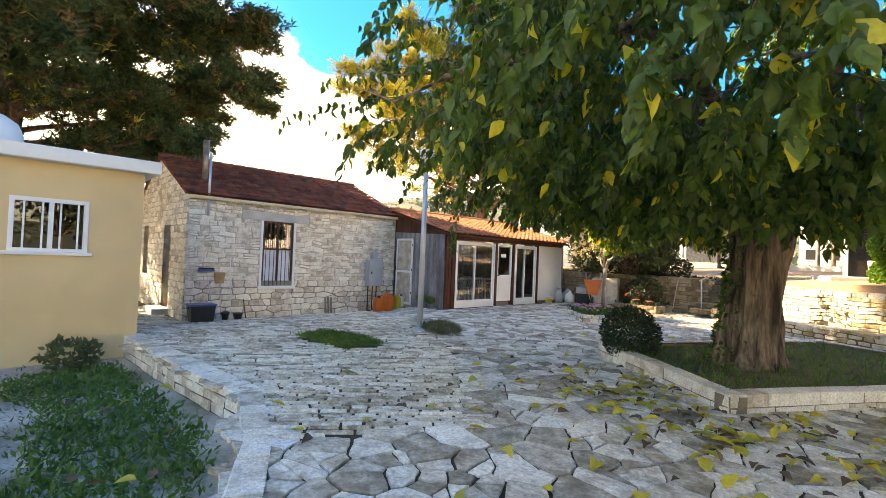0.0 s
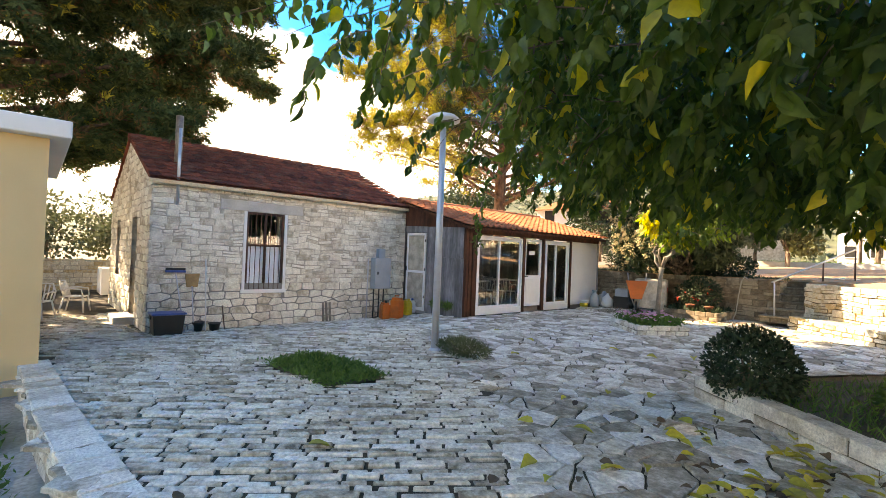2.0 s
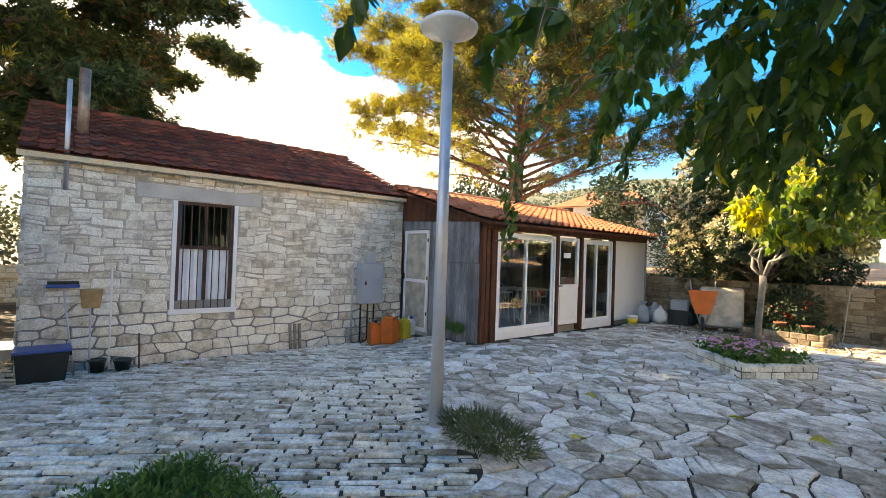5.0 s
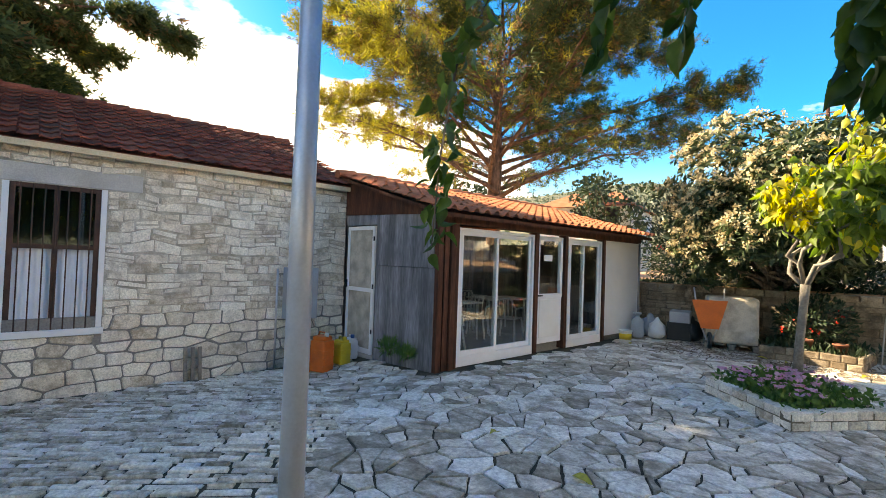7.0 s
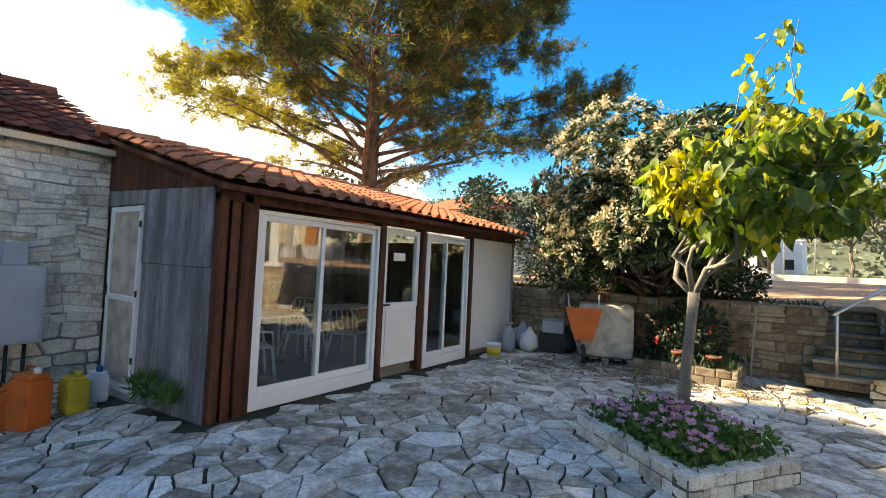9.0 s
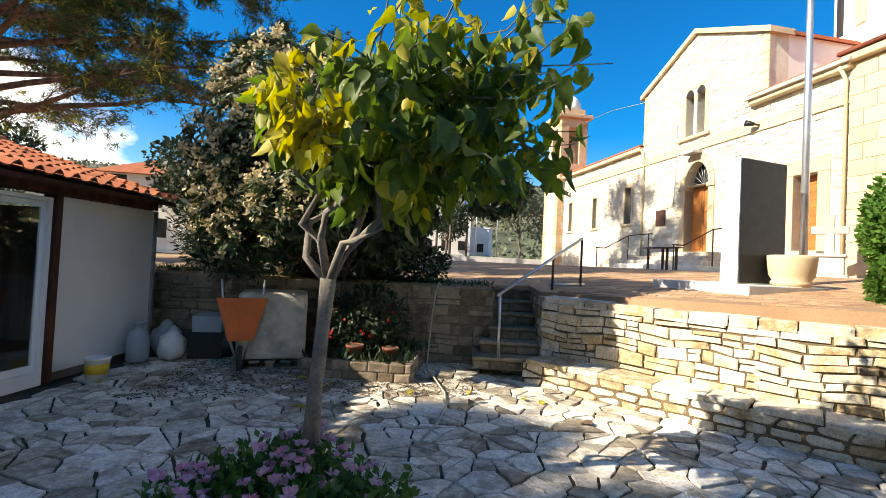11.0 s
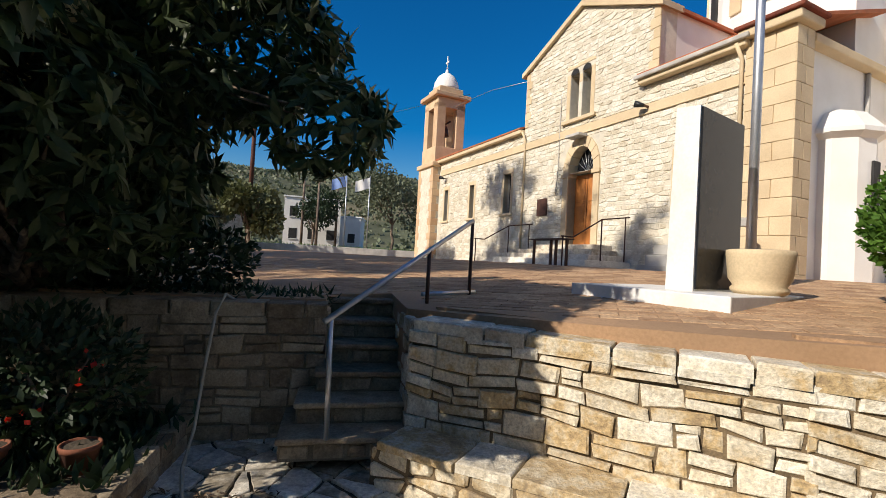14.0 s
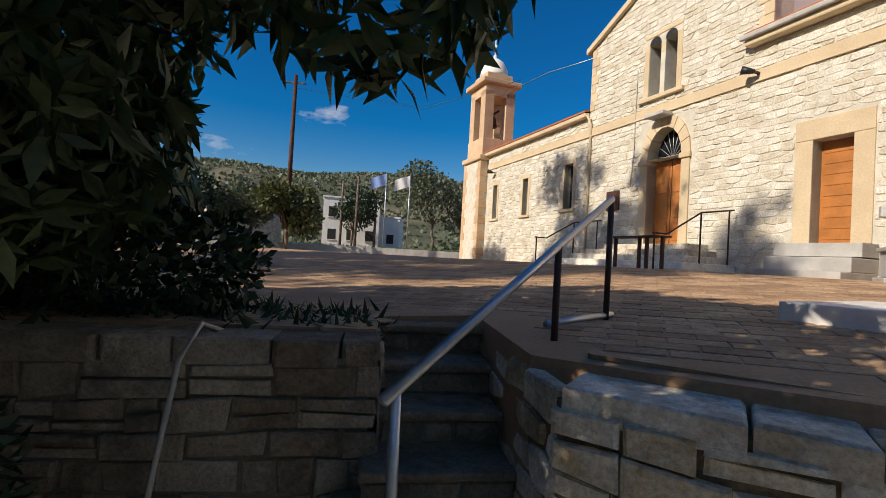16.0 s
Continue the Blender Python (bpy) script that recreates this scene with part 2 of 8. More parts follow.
M = {
    "stone": stone_mat("limestone", ((0.0, (0.42, 0.35, 0.255)), (0.22, (0.64, 0.56, 0.44)), (0.55, (0.80, 0.73, 0.61)), (1.0, (0.90, 0.85, 0.74))), (0.36, 0.32, 0.26), 0.5, blotch=6.0),
    "wallstone": stone_mat("warm_limestone", ((0.0, (0.36, 0.26, 0.15)), (0.2, (0.55, 0.40, 0.21)), (0.42, (0.64, 0.55, 0.40)), (0.7, (0.74, 0.67, 0.53)), (1.0, (0.84, 0.79, 0.67))), (0.25, 0.21, 0.16), 0.55, blotch=7.0, grain=38.0, bump=1.0),
    "mortar": mat("mortar", (0.52, 0.47, 0.38), 0.95, 0.3, 5.0, 70.0, 0.6),
    "tanmortar": mat("tan_mortar", (0.20, 0.145, 0.085), 0.95, 0.35, 6.0, 60.0, 0.8),
    "darkmortar": mat("earth_joint", (0.22, 0.18, 0.125), 0.95, 0.35, 5.0, 70.0, 0.6),
    "flag": stone_mat("flagstone", ((0.0, (0.25, 0.21, 0.15)), (0.20, (0.40, 0.345, 0.26)), (0.45, (0.62, 0.555, 0.45)), (0.70, (0.79, 0.73, 0.62)), (1.0, (0.90, 0.86, 0.77))), (0.24, 0.20, 0.145), 0.65, rough=0.8, blotch=7.0, grain=30.0, bump=0.7, island=0.84),
    "sett": stone_mat("sett_stone", ((0.0, (0.22, 0.175, 0.12)), (0.25, (0.50, 0.43, 0.325)), (0.6, (0.76, 0.69, 0.57)), (1.0, (0.90, 0.85, 0.75))), (0.22, 0.18, 0.13), 0.5, rough=0.85, blotch=8.0, grain=34.0, bump=0.9),
    "joint": mat("paving_joint", (0.075, 0.056, 0.036), 0.95, 0.4, 3.0, 60.0, 0.8, stain=((0.06, 0.065, 0.03), 1.5, 0.5)),
    "yellow": mat("yellow_render", (0.72, 0.53, 0.29), 0.85, 0.10, 0.9, 120.0, 0.15, stain=((0.60, 0.44, 0.25), 1.4, 0.4)),
    "white": mat("white_paint", (0.78, 0.78, 0.76), 0.5, 0.06, 2.0, 90.0, 0.05, stain=((0.6, 0.58, 0.53), 2.0, 0.35)),
    "alu": mat("white_aluminium", (0.80, 0.80, 0.79), 0.35, 0.05, 3.0, 90.0, 0.02),
    "concrete": mat("concrete", (0.52, 0.50, 0.46), 0.9, 0.2, 2.0, 60.0, 0.3, stain=((0.35, 0.33, 0.29), 1.7, 0.5)),
    "redtile": mat("weathered_red_tile", (0.30, 0.085, 0.05), 0.95, 0.4, 2.0, 40.0, 0.4, island=0.6, col2=(0.085, 0.032, 0.028), stain=((0.17, 0.12, 0.09), 3.0, 0.5), spec=0.1),
    "orangetile": mat("orange_clay_tile", (0.54, 0.20, 0.105), 0.95, 0.25, 2.0, 40.0, 0.3, island=0.6, col2=(0.36, 0.115, 0.06), stain=((0.25, 0.13, 0.08), 2.5, 0.5), spec=0.08),
    "greywood": mat("weathered_grey_wood", (0.27, 0.27, 0.28), 0.85, 0.5, 5.0, 60.0, 0.5, stain=((0.12, 0.12, 0.12), 1.6, 0.7), stretch=0.10),
    "brownwood": mat("dark_brown_wood", (0.115, 0.042, 0.024), 0.65, 0.45, 8.0, 60.0, 0.3, stain=((0.04, 0.02, 0.014), 3.0, 0.6), stretch=0.12, spec=0.2),
    "doorwood": mat("varnished_orange_wood", (0.50, 0.19, 0.05), 0.42, 0.2, 3.0, 50.0, 0.15),
    "ironbrown": mat("rusty_brown_iron", (0.085, 0.036, 0.024), 0.6, 0.3, 6.0, 50.0, 0.2),
    "dark": mat("dark_interior", (0.03, 0.03, 0.03), 0.8, 0.3, 3.0, 40.0, 0.0),
    "curtain": mat("pale_curtain", (0.80, 0.83, 0.86), 0.9, 0.06, 3.0, 60.0, 0.1),
    "steel": mat("galvanised_steel", (0.55, 0.57, 0.60), 0.4, 0.12, 5.0, 60.0, 0.05, metal=0.75),
    "polepaint": mat("grey_painted_steel", (0.55, 0.58, 0.62), 0.38, 0.10, 4.0, 60.0, 0.04, metal=0.35),
    "boxgrey": mat("grey_meter_box", (0.36, 0.40, 0.43), 0.5, 0.1, 3.0, 60.0, 0.05),
    "rust": mat("rusty_flue", (0.34, 0.25, 0.2), 0.45, 0.3, 6.0, 40.0, 0.1, metal=0.6),
    "gravel": mat("gravel_yard", (0.46, 0.43, 0.37), 0.95, 0.4, 1.2, 28.0, 0.9, stain=((0.11, 0.12, 0.05), 0.8, 0.8)),
    "earth": mat("dry_earth", (0.24, 0.18, 0.12), 0.95, 0.35, 1.0, 35.0, 0.7, stain=((0.10, 0.11, 0.05), 0.5, 0.7)),
    "soil": mat("dark_soil", (0.11, 0.085, 0.06), 0.95, 0.35, 3.0, 50.0, 0.8),
    "paver": stone_mat("tan_paver", ((0.0, (0.30, 0.175, 0.10)), (0.5, (0.45, 0.285, 0.165)), (1.0, (0.56, 0.38, 0.23))), (0.26, 0.165, 0.10), 0.6, blotch=3.0, grain=30.0, bump=0.4),
    "plaza": mat("terracotta_paving", (0.46, 0.29, 0.17), 0.85, 0.22, 0.7, 40.0, 0.3, stain=((0.28, 0.18, 0.11), 0.45, 0.6), spec=0.2),
    "marble": mat("white_marble", (0.80, 0.79, 0.76), 0.45, 0.10, 2.0, 30.0, 0.05, stain=((0.62, 0.6, 0.56), 2.2, 0.5)),
    "granite": mat("polished_black_granite", (0.02, 0.022, 0.026), 0.15, 0.25, 8.0, 120.0, 0.0, spec=0.12),
    "church": stone_mat("church_limestone", ((0.0, (0.54, 0.47, 0.35)), (0.35, (0.66, 0.60, 0.48)), (1.0, (0.80, 0.76, 0.66))), (0.52, 0.45, 0.34), 0.45, blotch=4.0, grain=30.0),
    "churchwall": mat("church_joint", (0.66, 0.61, 0.50), 0.95, 0.15, 3.0, 50.0, 0.4),
    "ashlar": mat("dressed_yellow_stone", (0.68, 0.55, 0.36), 0.85, 0.16, 1.6, 40.0, 0.25, island=0.5, col2=(0.56, 0.43, 0.27)),
    "pinkstone": mat("orange_ashlar", (0.68, 0.50, 0.32), 0.85, 0.18, 1.6, 40.0, 0.25, island=0.5, col2=(0.52, 0.33, 0.19)),
    # shaded copy of the wall limestone: the shade is put into its colour
    "shadestone": stone_mat("shade_dark_limestone", ((0.0, (0.17, 0.125, 0.08)), (0.4, (0.27, 0.21, 0.145)), (1.0, (0.42, 0.35, 0.25))), (0.10, 0.08, 0.055), 0.7, blotch=7.0, bump=1.0),
    "tread": mat("grey_worn_tread", (0.27, 0.255, 0.23), 0.9, 0.3, 2.0, 40.0, 0.5, stain=((0.15, 0.135, 0.11), 2.0, 0.5)),
    "lime": mat("limewash", (0.80, 0.78, 0.74), 0.9, 0.06, 1.0, 50.0, 0.1, stain=((0.66, 0.62, 0.56), 0.8, 0.35)),
    "bark": mat("mulberry_bark", (0.25, 0.19, 0.14), 0.95, 0.6, 9.0, 38.0, 1.0, col2=(0.05, 0.036, 0.028), stretch=0.16),
    "pinebark": mat("pine_bark", (0.20, 0.115, 0.08), 0.95, 0.4, 6.0, 25.0, 1.0, col2=(0.08, 0.05, 0.04), stretch=0.3),
    "palebark": mat("pale_smooth_bark", (0.25, 0.22, 0.18), 0.9, 0.3, 5.0, 40.0, 0.5),
    "leaf": mat("mulberry_leaf", (0.11, 0.18, 0.034), 0.5, 0.3, 0.9, 30.0, 0.1, island=0.7, col2=(0.022, 0.052, 0.013), trans=0.36),
    "youngleaf": mat("young_mulberry_leaf", (0.17, 0.235, 0.04), 0.5, 0.3, 0.9, 30.0, 0.1, island=0.7, col2=(0.05, 0.095, 0.02), trans=0.45),
    "leafyellow": mat("yellowing_leaf", (0.55, 0.45, 0.05), 0.55, 0.25, 2.0, 30.0, 0.1, island=0.6, col2=(0.26, 0.30, 0.04), trans=0.35),
    "fallen": mat("fallen_leaf", (0.62, 0.48, 0.05), 0.6, 0.3, 3.0, 30.0, 0.1, island=0.8, col2=(0.30, 0.29, 0.05), trans=0.1),
    "brownleaf": mat("brown_dry_leaf", (0.16, 0.10, 0.055), 0.8, 0.3, 3.0, 30.0, 0.1, island=0.8, col2=(0.07, 0.045, 0.03)),
    "loquat": mat("loquat_leaf", (0.075, 0.105, 0.04), 0.5, 0.3, 1.0, 30.0, 0.15, island=0.75, col2=(0.025, 0.045, 0.017), trans=0.08),
    "bloom": mat("cream_loquat_bloom", (0.72, 0.64, 0.42), 0.9, 0.3, 5.0, 40.0, 0.2, island=0.6, col2=(0.40, 0.29, 0.15), trans=0.2),
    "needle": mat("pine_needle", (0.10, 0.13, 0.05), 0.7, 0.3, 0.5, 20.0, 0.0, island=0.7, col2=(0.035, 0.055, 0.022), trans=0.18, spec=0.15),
    "needleyellow": mat("sunlit_yellow_needle", (0.42, 0.36, 0.07), 0.7, 0.3, 0.5, 20.0, 0.0, island=0.7, col2=(0.15, 0.165, 0.04), trans=0.25, spec=0.15),
    "needledry": mat("dry_brown_needle", (0.23, 0.15, 0.07), 0.8, 0.3, 0.5, 20.0, 0.0, island=0.7, col2=(0.11, 0.075, 0.04), trans=0.2, spec=0.1),
    "bush": mat("boxwood_leaf", (0.12, 0.23, 0.045), 0.7, 0.3, 2.0, 30.0, 0.1, island=0.7, col2=(0.045, 0.11, 0.022), trans=0.3, spec=0.08),
    "darkbush": mat("dark_shrub_leaf", (0.03, 0.055, 0.022), 0.55, 0.3, 2.0, 30.0, 0.1, island=0.7, col2=(0.015, 0.03, 0.012), trans=0.1),
    "olive": mat("olive_leaf", (0.17, 0.19, 0.12), 0.6, 0.3, 1.0, 30.0, 0.0, island=0.7, col2=(0.08, 0.10, 0.055), trans=0.1),
    "grass": mat("green_weed", (0.12, 0.21, 0.045), 0.6, 0.3, 2.0, 30.0, 0.0, island=0.7, col2=(0.035, 0.09, 0.015), trans=0.25),
    "drygrass": mat("dull_weed", (0.13, 0.14, 0.06), 0.7, 0.3, 2.0, 30.0, 0.0, island=0.7, col2=(0.06, 0.075, 0.03), trans=0.2),
    "petal": mat("pink_petal", (0.55, 0.22, 0.36), 0.6, 0.25, 5.0, 30.0, 0.0, island=0.8, col2=(0.60, 0.45, 0.55), trans=0.2),
    "redpetal": mat("red_petal", (0.60, 0.035, 0.02), 0.6, 0.2, 5.0, 30.0, 0.0, island=0.6, trans=0.2),
    "orange": mat("orange_plastic", (0.62, 0.13, 0.02), 0.45, 0.12, 3.0, 40.0, 0.05, stain=((0.35, 0.09, 0.03), 4.0, 0.5)),
    "yellowplastic": mat("yellow_plastic", (0.62, 0.42, 0.03), 0.45, 0.12, 3.0, 40.0, 0.05, stain=((0.4, 0.28, 0.05), 4.0, 0.4)),
    "whiteplastic": mat("white_plastic", (0.72, 0.72, 0.70), 0.4, 0.08, 3.0, 40.0, 0.03),
    "blackplastic": mat("black_plastic", (0.018, 0.02, 0.022), 0.45, 0.2, 3.0, 40.0, 0.05),
    "blueplastic": mat("blue_plastic", (0.03, 0.09, 0.30), 0.4, 0.15, 3.0, 40.0, 0.03),
    "terracotta": mat("terracotta_clay", (0.24, 0.085, 0.045), 0.85, 0.25, 4.0, 50.0, 0.2),
    "tan": mat("straw_basket", (0.42, 0.26, 0.12), 0.8, 0.25, 5.0, 60.0, 0.3),
    "hose": mat("pale_hose", (0.50, 0.45, 0.36), 0.6, 0.15, 5.0, 50.0, 0.05),
    "hill": mat("scrub_hillside", (0.10, 0.11, 0.06), 0.95, 0.4, 0.035, 0.25, 0.0, stain=((0.22, 0.17, 0.11), 0.02, 0.6)),
    "flagblue": mat("blue_white_flag", (0.25, 0.38, 0.70), 0.8, 0.1, 3.0, 40.0, 0.0),
}
GLASS = glass_mat("window_glass")
DARKGLASS = glass_mat("dark_window_glass", (0.35, 0.36, 0.36), 0.5)


# ---- mesh helpers ----
def raw(name, verts, faces, material, parent=None, label="", smooth=False):
    me = bpy.data.meshes.new(name)
    me.from_pydata([tuple(v) for v in verts], [], faces)
    me.update()
    for mm in (material if isinstance(material, (list, tuple)) else [material]):
        me.materials.append(mm)
    if smooth:
        me.polygons.foreach_set("use_smooth", [True] * len(me.polygons))
    ob = new(name, me)
    if parent is not None:
        ob.parent = parent
    if label:
        ob["label"] = label
    return ob


def part(name, bm, material, parent=None, label="", smooth=False):
    """Links a bmesh as one mesh object under a thing or a part."""
    me = bpy.data.meshes.new(name)
    bm.to_mesh(me)
    bm.free()
    me.materials.append(material)
    if smooth:
        me.polygons.foreach_set("use_smooth", [True] * len(me.polygons))
    ob = new(name, me)
    if parent is not None:
        ob.parent = parent
    if label:
        ob["label"] = label
    return ob


def thing(name, m, label, category, group="", kind=""):
    """An Empty at a thing's base that carries its parts."""
    ob = new(name)
    ob.empty_display_size = 0.1
    ob.matrix_basis = m
    return tagged(ob, label, category, group, kind)


def box(bm, x0, x1, y0, y1, z0, z1, bevel=0.0, m=None):
    r = bmesh.ops.create_cube(bm, size=1.0)
    vs = r["verts"]
    bmesh.ops.scale(bm, vec=(x1 - x0, y1 - y0, z1 - z0), verts=vs)
    bmesh.ops.translate(bm, vec=((x0 + x1) / 2, (y0 + y1) / 2, (z0 + z1) / 2), verts=vs)
    if bevel:
        es = list({e for v in vs for e in v.link_edges})
        g = bmesh.ops.bevel(bm, geom=es, offset=bevel, segments=2, affect='EDGES', profile=0.5)
        vs = list({v for f in g["faces"] for v in f.verts} | {v for v in vs if v.is_valid})
    if m is not None:
        bmesh.ops.transform(bm, matrix=m, verts=[v for v in vs if v.is_valid])
    return vs


def boxpart(name, dims, material, parent=None, label="", bevel=0.006, m=None):
    bm = bmesh.new()
    box(bm, *dims, bevel=bevel, m=m)
    return part(name, bm, material, parent, label)


def tube(points, radii, sides=10, cap=True):
    """Verts and faces of a tapered tube along points."""
    pts = [Vector([float(c) for c in p]) for p in points]
    if not isinstance(radii, (list, tuple)):
        radii = [radii] * len(pts)
    verts, faces = [], []
    ref = Vector((0.31, 0.17, 0.93))
    for i, p in enumerate(pts):
        d = (pts[min(i + 1, len(pts) - 1)] - pts[max(i - 1, 0)]).normalized()
        if abs(d.dot(ref)) > 0.95:
            ref = Vector((0.93, 0.31, 0.17))
        a = d.cross(ref).normalized()
        b = d.cross(a)
        for k in range(sides):
            w = 2 * math.pi * k / sides
            verts.append(p + float(radii[i]) * (math.cos(w) * a + math.sin(w) * b))
    for i in range(len(pts) - 1):
        for k in range(sides):
            k2 = (k + 1) % sides
            faces.append((i * sides + k, i * sides + k2, (i + 1) * sides + k2, (i + 1) * sides + k))
    if cap:
        faces.append(tuple(range(sides))[::-1])
        faces.append(tuple((len(pts) - 1) * sides + k for k in range(sides)))
    return verts, faces


def tubepart(name, points, radii, material, parent=None, label="", sides=10):
    v, f = tube(points, radii, sides)
    return raw(name, v, f, material, parent, label, smooth=True)


def lathe(profile, sides=24):
    """Verts and faces of a turned body from (radius, height) pairs."""
    verts, faces = [], []
    for r, z in profile:
        for k in range(sides):
            w = 2 * math.pi * k / sides
            verts.append((r * math.cos(w), r * math.sin(w), z))
    for i in range(len(profile) - 1):
        for k in range(sides):
            k2 = (k + 1) % sides
            faces.append((i * sides + k, i * sides + k2, (i + 1) * sides + k2, (i + 1) * sides + k))
    faces.append(tuple(range(sides))[::-1])
    faces.append(tuple((len(profile) - 1) * sides + k for k in range(sides)))
    return verts, faces


def merge(bits):
    verts, faces = [], []
    for v, f in bits:
        o = len(verts)
        verts.extend(v)
        faces.extend(tuple(i + o for i in q) for q in f)
    return verts, faces


def moved(bit, m):
    return [m @ Vector(v) for v in bit[0]], bit[1]


def pieces(name, bits, material, parent, key=None, limit=300, rest_name=None):
    """The nearest pieces as objects of their own, the others joined into one part."""
    if key:
        bits = sorted(bits, key=lambda b: key(sum((Vector(v) for v in b[0]), Vector()) / len(b[0])))
    for v, f in bits[:limit]:
        raw(name, v, f, material, parent)
    if len(bits) > limit:
        v, f = merge(bits[limit:])
        ob = raw(rest_name or name + "_field", v, f, material, parent)
        ob["kind"] = "stuff"


def near(x, y):
    return lambda c: (c.x - x) ** 2 + (c.y - y) ** 2


def block(corners, depth, rng, proud=0.02, chamfer=0.015):
    """One stone of a wall face: four corners (u, z), set back by depth, its front chamfered and uneven. Local axes: u, out, z."""
    cu = sum(c[0] for c in corners) / 4
    cz = sum(c[1] for c in corners) / 4
    out = proud * rng.uniform(0.3, 1.3)
    v = [(u, -depth, z) for u, z in corners]
    v += [(u, out - chamfer * rng.uniform(0.6, 1.1), z) for u, z in corners]
    for u, z in corners:
        du, dz = cu - u, cz - z
        k = math.hypot(du, dz) or 1
        s = min(chamfer * rng.uniform(1.0, 1.9), k * 0.4)
        v.append((u + du / k * s, out + rng.uniform(-0.006, 0.006), z + dz / k * s))
    f = [(8, 9, 10, 11)]
    for a in (0, 4):
        for k in range(4):
            k2 = (k + 1) % 4
            f.append((a + k, a + k2, a + 4 + k2, a + 4 + k))
    return v, f


def rubble(u0, u1, z0, z1, rng, rows=(0.12, 0.24), lengths=(0.18, 0.55), gap=0.014, holes=(), depth=0.05, proud=0.02, rough=0.018, top=None, chamfer=0.015, warp=0.03):
    """Coursed rubble on a wall face, with openings left free. Returns the stones as (verts, faces)."""
    bits = []
    z = z0
    while z < z1 - 0.03:
        h = min(rng.uniform(*rows), z1 - z)
        if z1 - z - h < rows[0] * 0.5:
            h = z1 - z
        u = u0
        while u < u1 - 0.03:
            w = min(rng.uniform(*lengths), u1 - u)
            if u1 - u - w < lengths[0] * 0.5:
                w = u1 - u
            spans = [(u, u + w, z, z + h)]
            if h > rows[0] * 1.45 and rng.random() < 0.42:
                k = z + h * rng.uniform(0.4, 0.6)
                spans = [(u, u + w, z, k), (u, u + w, k, z + h)]
            for a, b, c, d in spans:
                for ha, hb, hc, hd in holes:
                    if a < hb and b > ha and c < hd and d > hc:
                        if a < ha - 0.05:
                            b = ha
                        elif b > hb + 0.05:
                            a = hb
                        elif d > hd + 0.04:
                            c = hd
                        elif c < hc - 0.04:
                            d = hc
                        else:
                            a = b
                if b - a < 0.05 or d - c < 0.03:
                    continue
                if top and d > top((a + b) / 2):
                    d = top((a + b) / 2)
                    if d - c < 0.03:
                        continue
                g = gap / 2
                j = lambda: rng.uniform(-rough, rough) * 0.6
                sd = rows[0] * 31
                wz = lambda uu, zz: warp * min(1.0, 4 * (zz - z0), 4 * (z1 - zz)) * noise.noise(Vector((uu * 2.1, zz * 1.7, sd)))
                cs = [(a + g + j(), c + g + j()), (b - g + j(), c + g + j()), (b - g + j(), d - g + j()), (a + g + j(), d - g + j())]
                cs = [(p, q + wz(p, q)) for p, q in cs]
                bits.append(block(cs, depth, rng, proud, chamfer))
            u += w
        z += h
    return bits


def face_matrix(x, y, ux, uy, z=0.0):
    """Wall-local axes (u, out, z): u runs along (ux, uy), out is to its right."""
    l = math.hypot(ux, uy)
    ux, uy = ux / l, uy / l
    return Matrix(((ux, uy, 0, x), (uy, -ux, 0, y), (0, 0, 1, z), (0, 0, 0, 1)))


def clip_poly(poly, px, py, nx, ny):
    out = []
    for i in range(len(poly)):
        a, b = poly[i - 1], poly[i]
        da = (a[0] - px) * nx + (a[1] - py) * ny
        db = (b[0] - px) * nx + (b[1] - py) * ny
        if da <= 0:
            out.append(a)
        if (da < 0 < db) or (db < 0 < da):
            t = da / (da - db)
            out.append((a[0] + t * (b[0] - a[0]), a[1] + t * (b[1] - a[1])))
    # the loop above yields each kept corner once, in order
    return out


def inside(x, y, poly):
    r = False
    for i in range(len(poly)):
        (xa, ya), (xb, yb) = poly[i - 1], poly[i]
        if (ya > y) != (yb > y) and x < (xb - xa) * (y - ya) / (yb - ya) + xa:
            r = not r
    return r


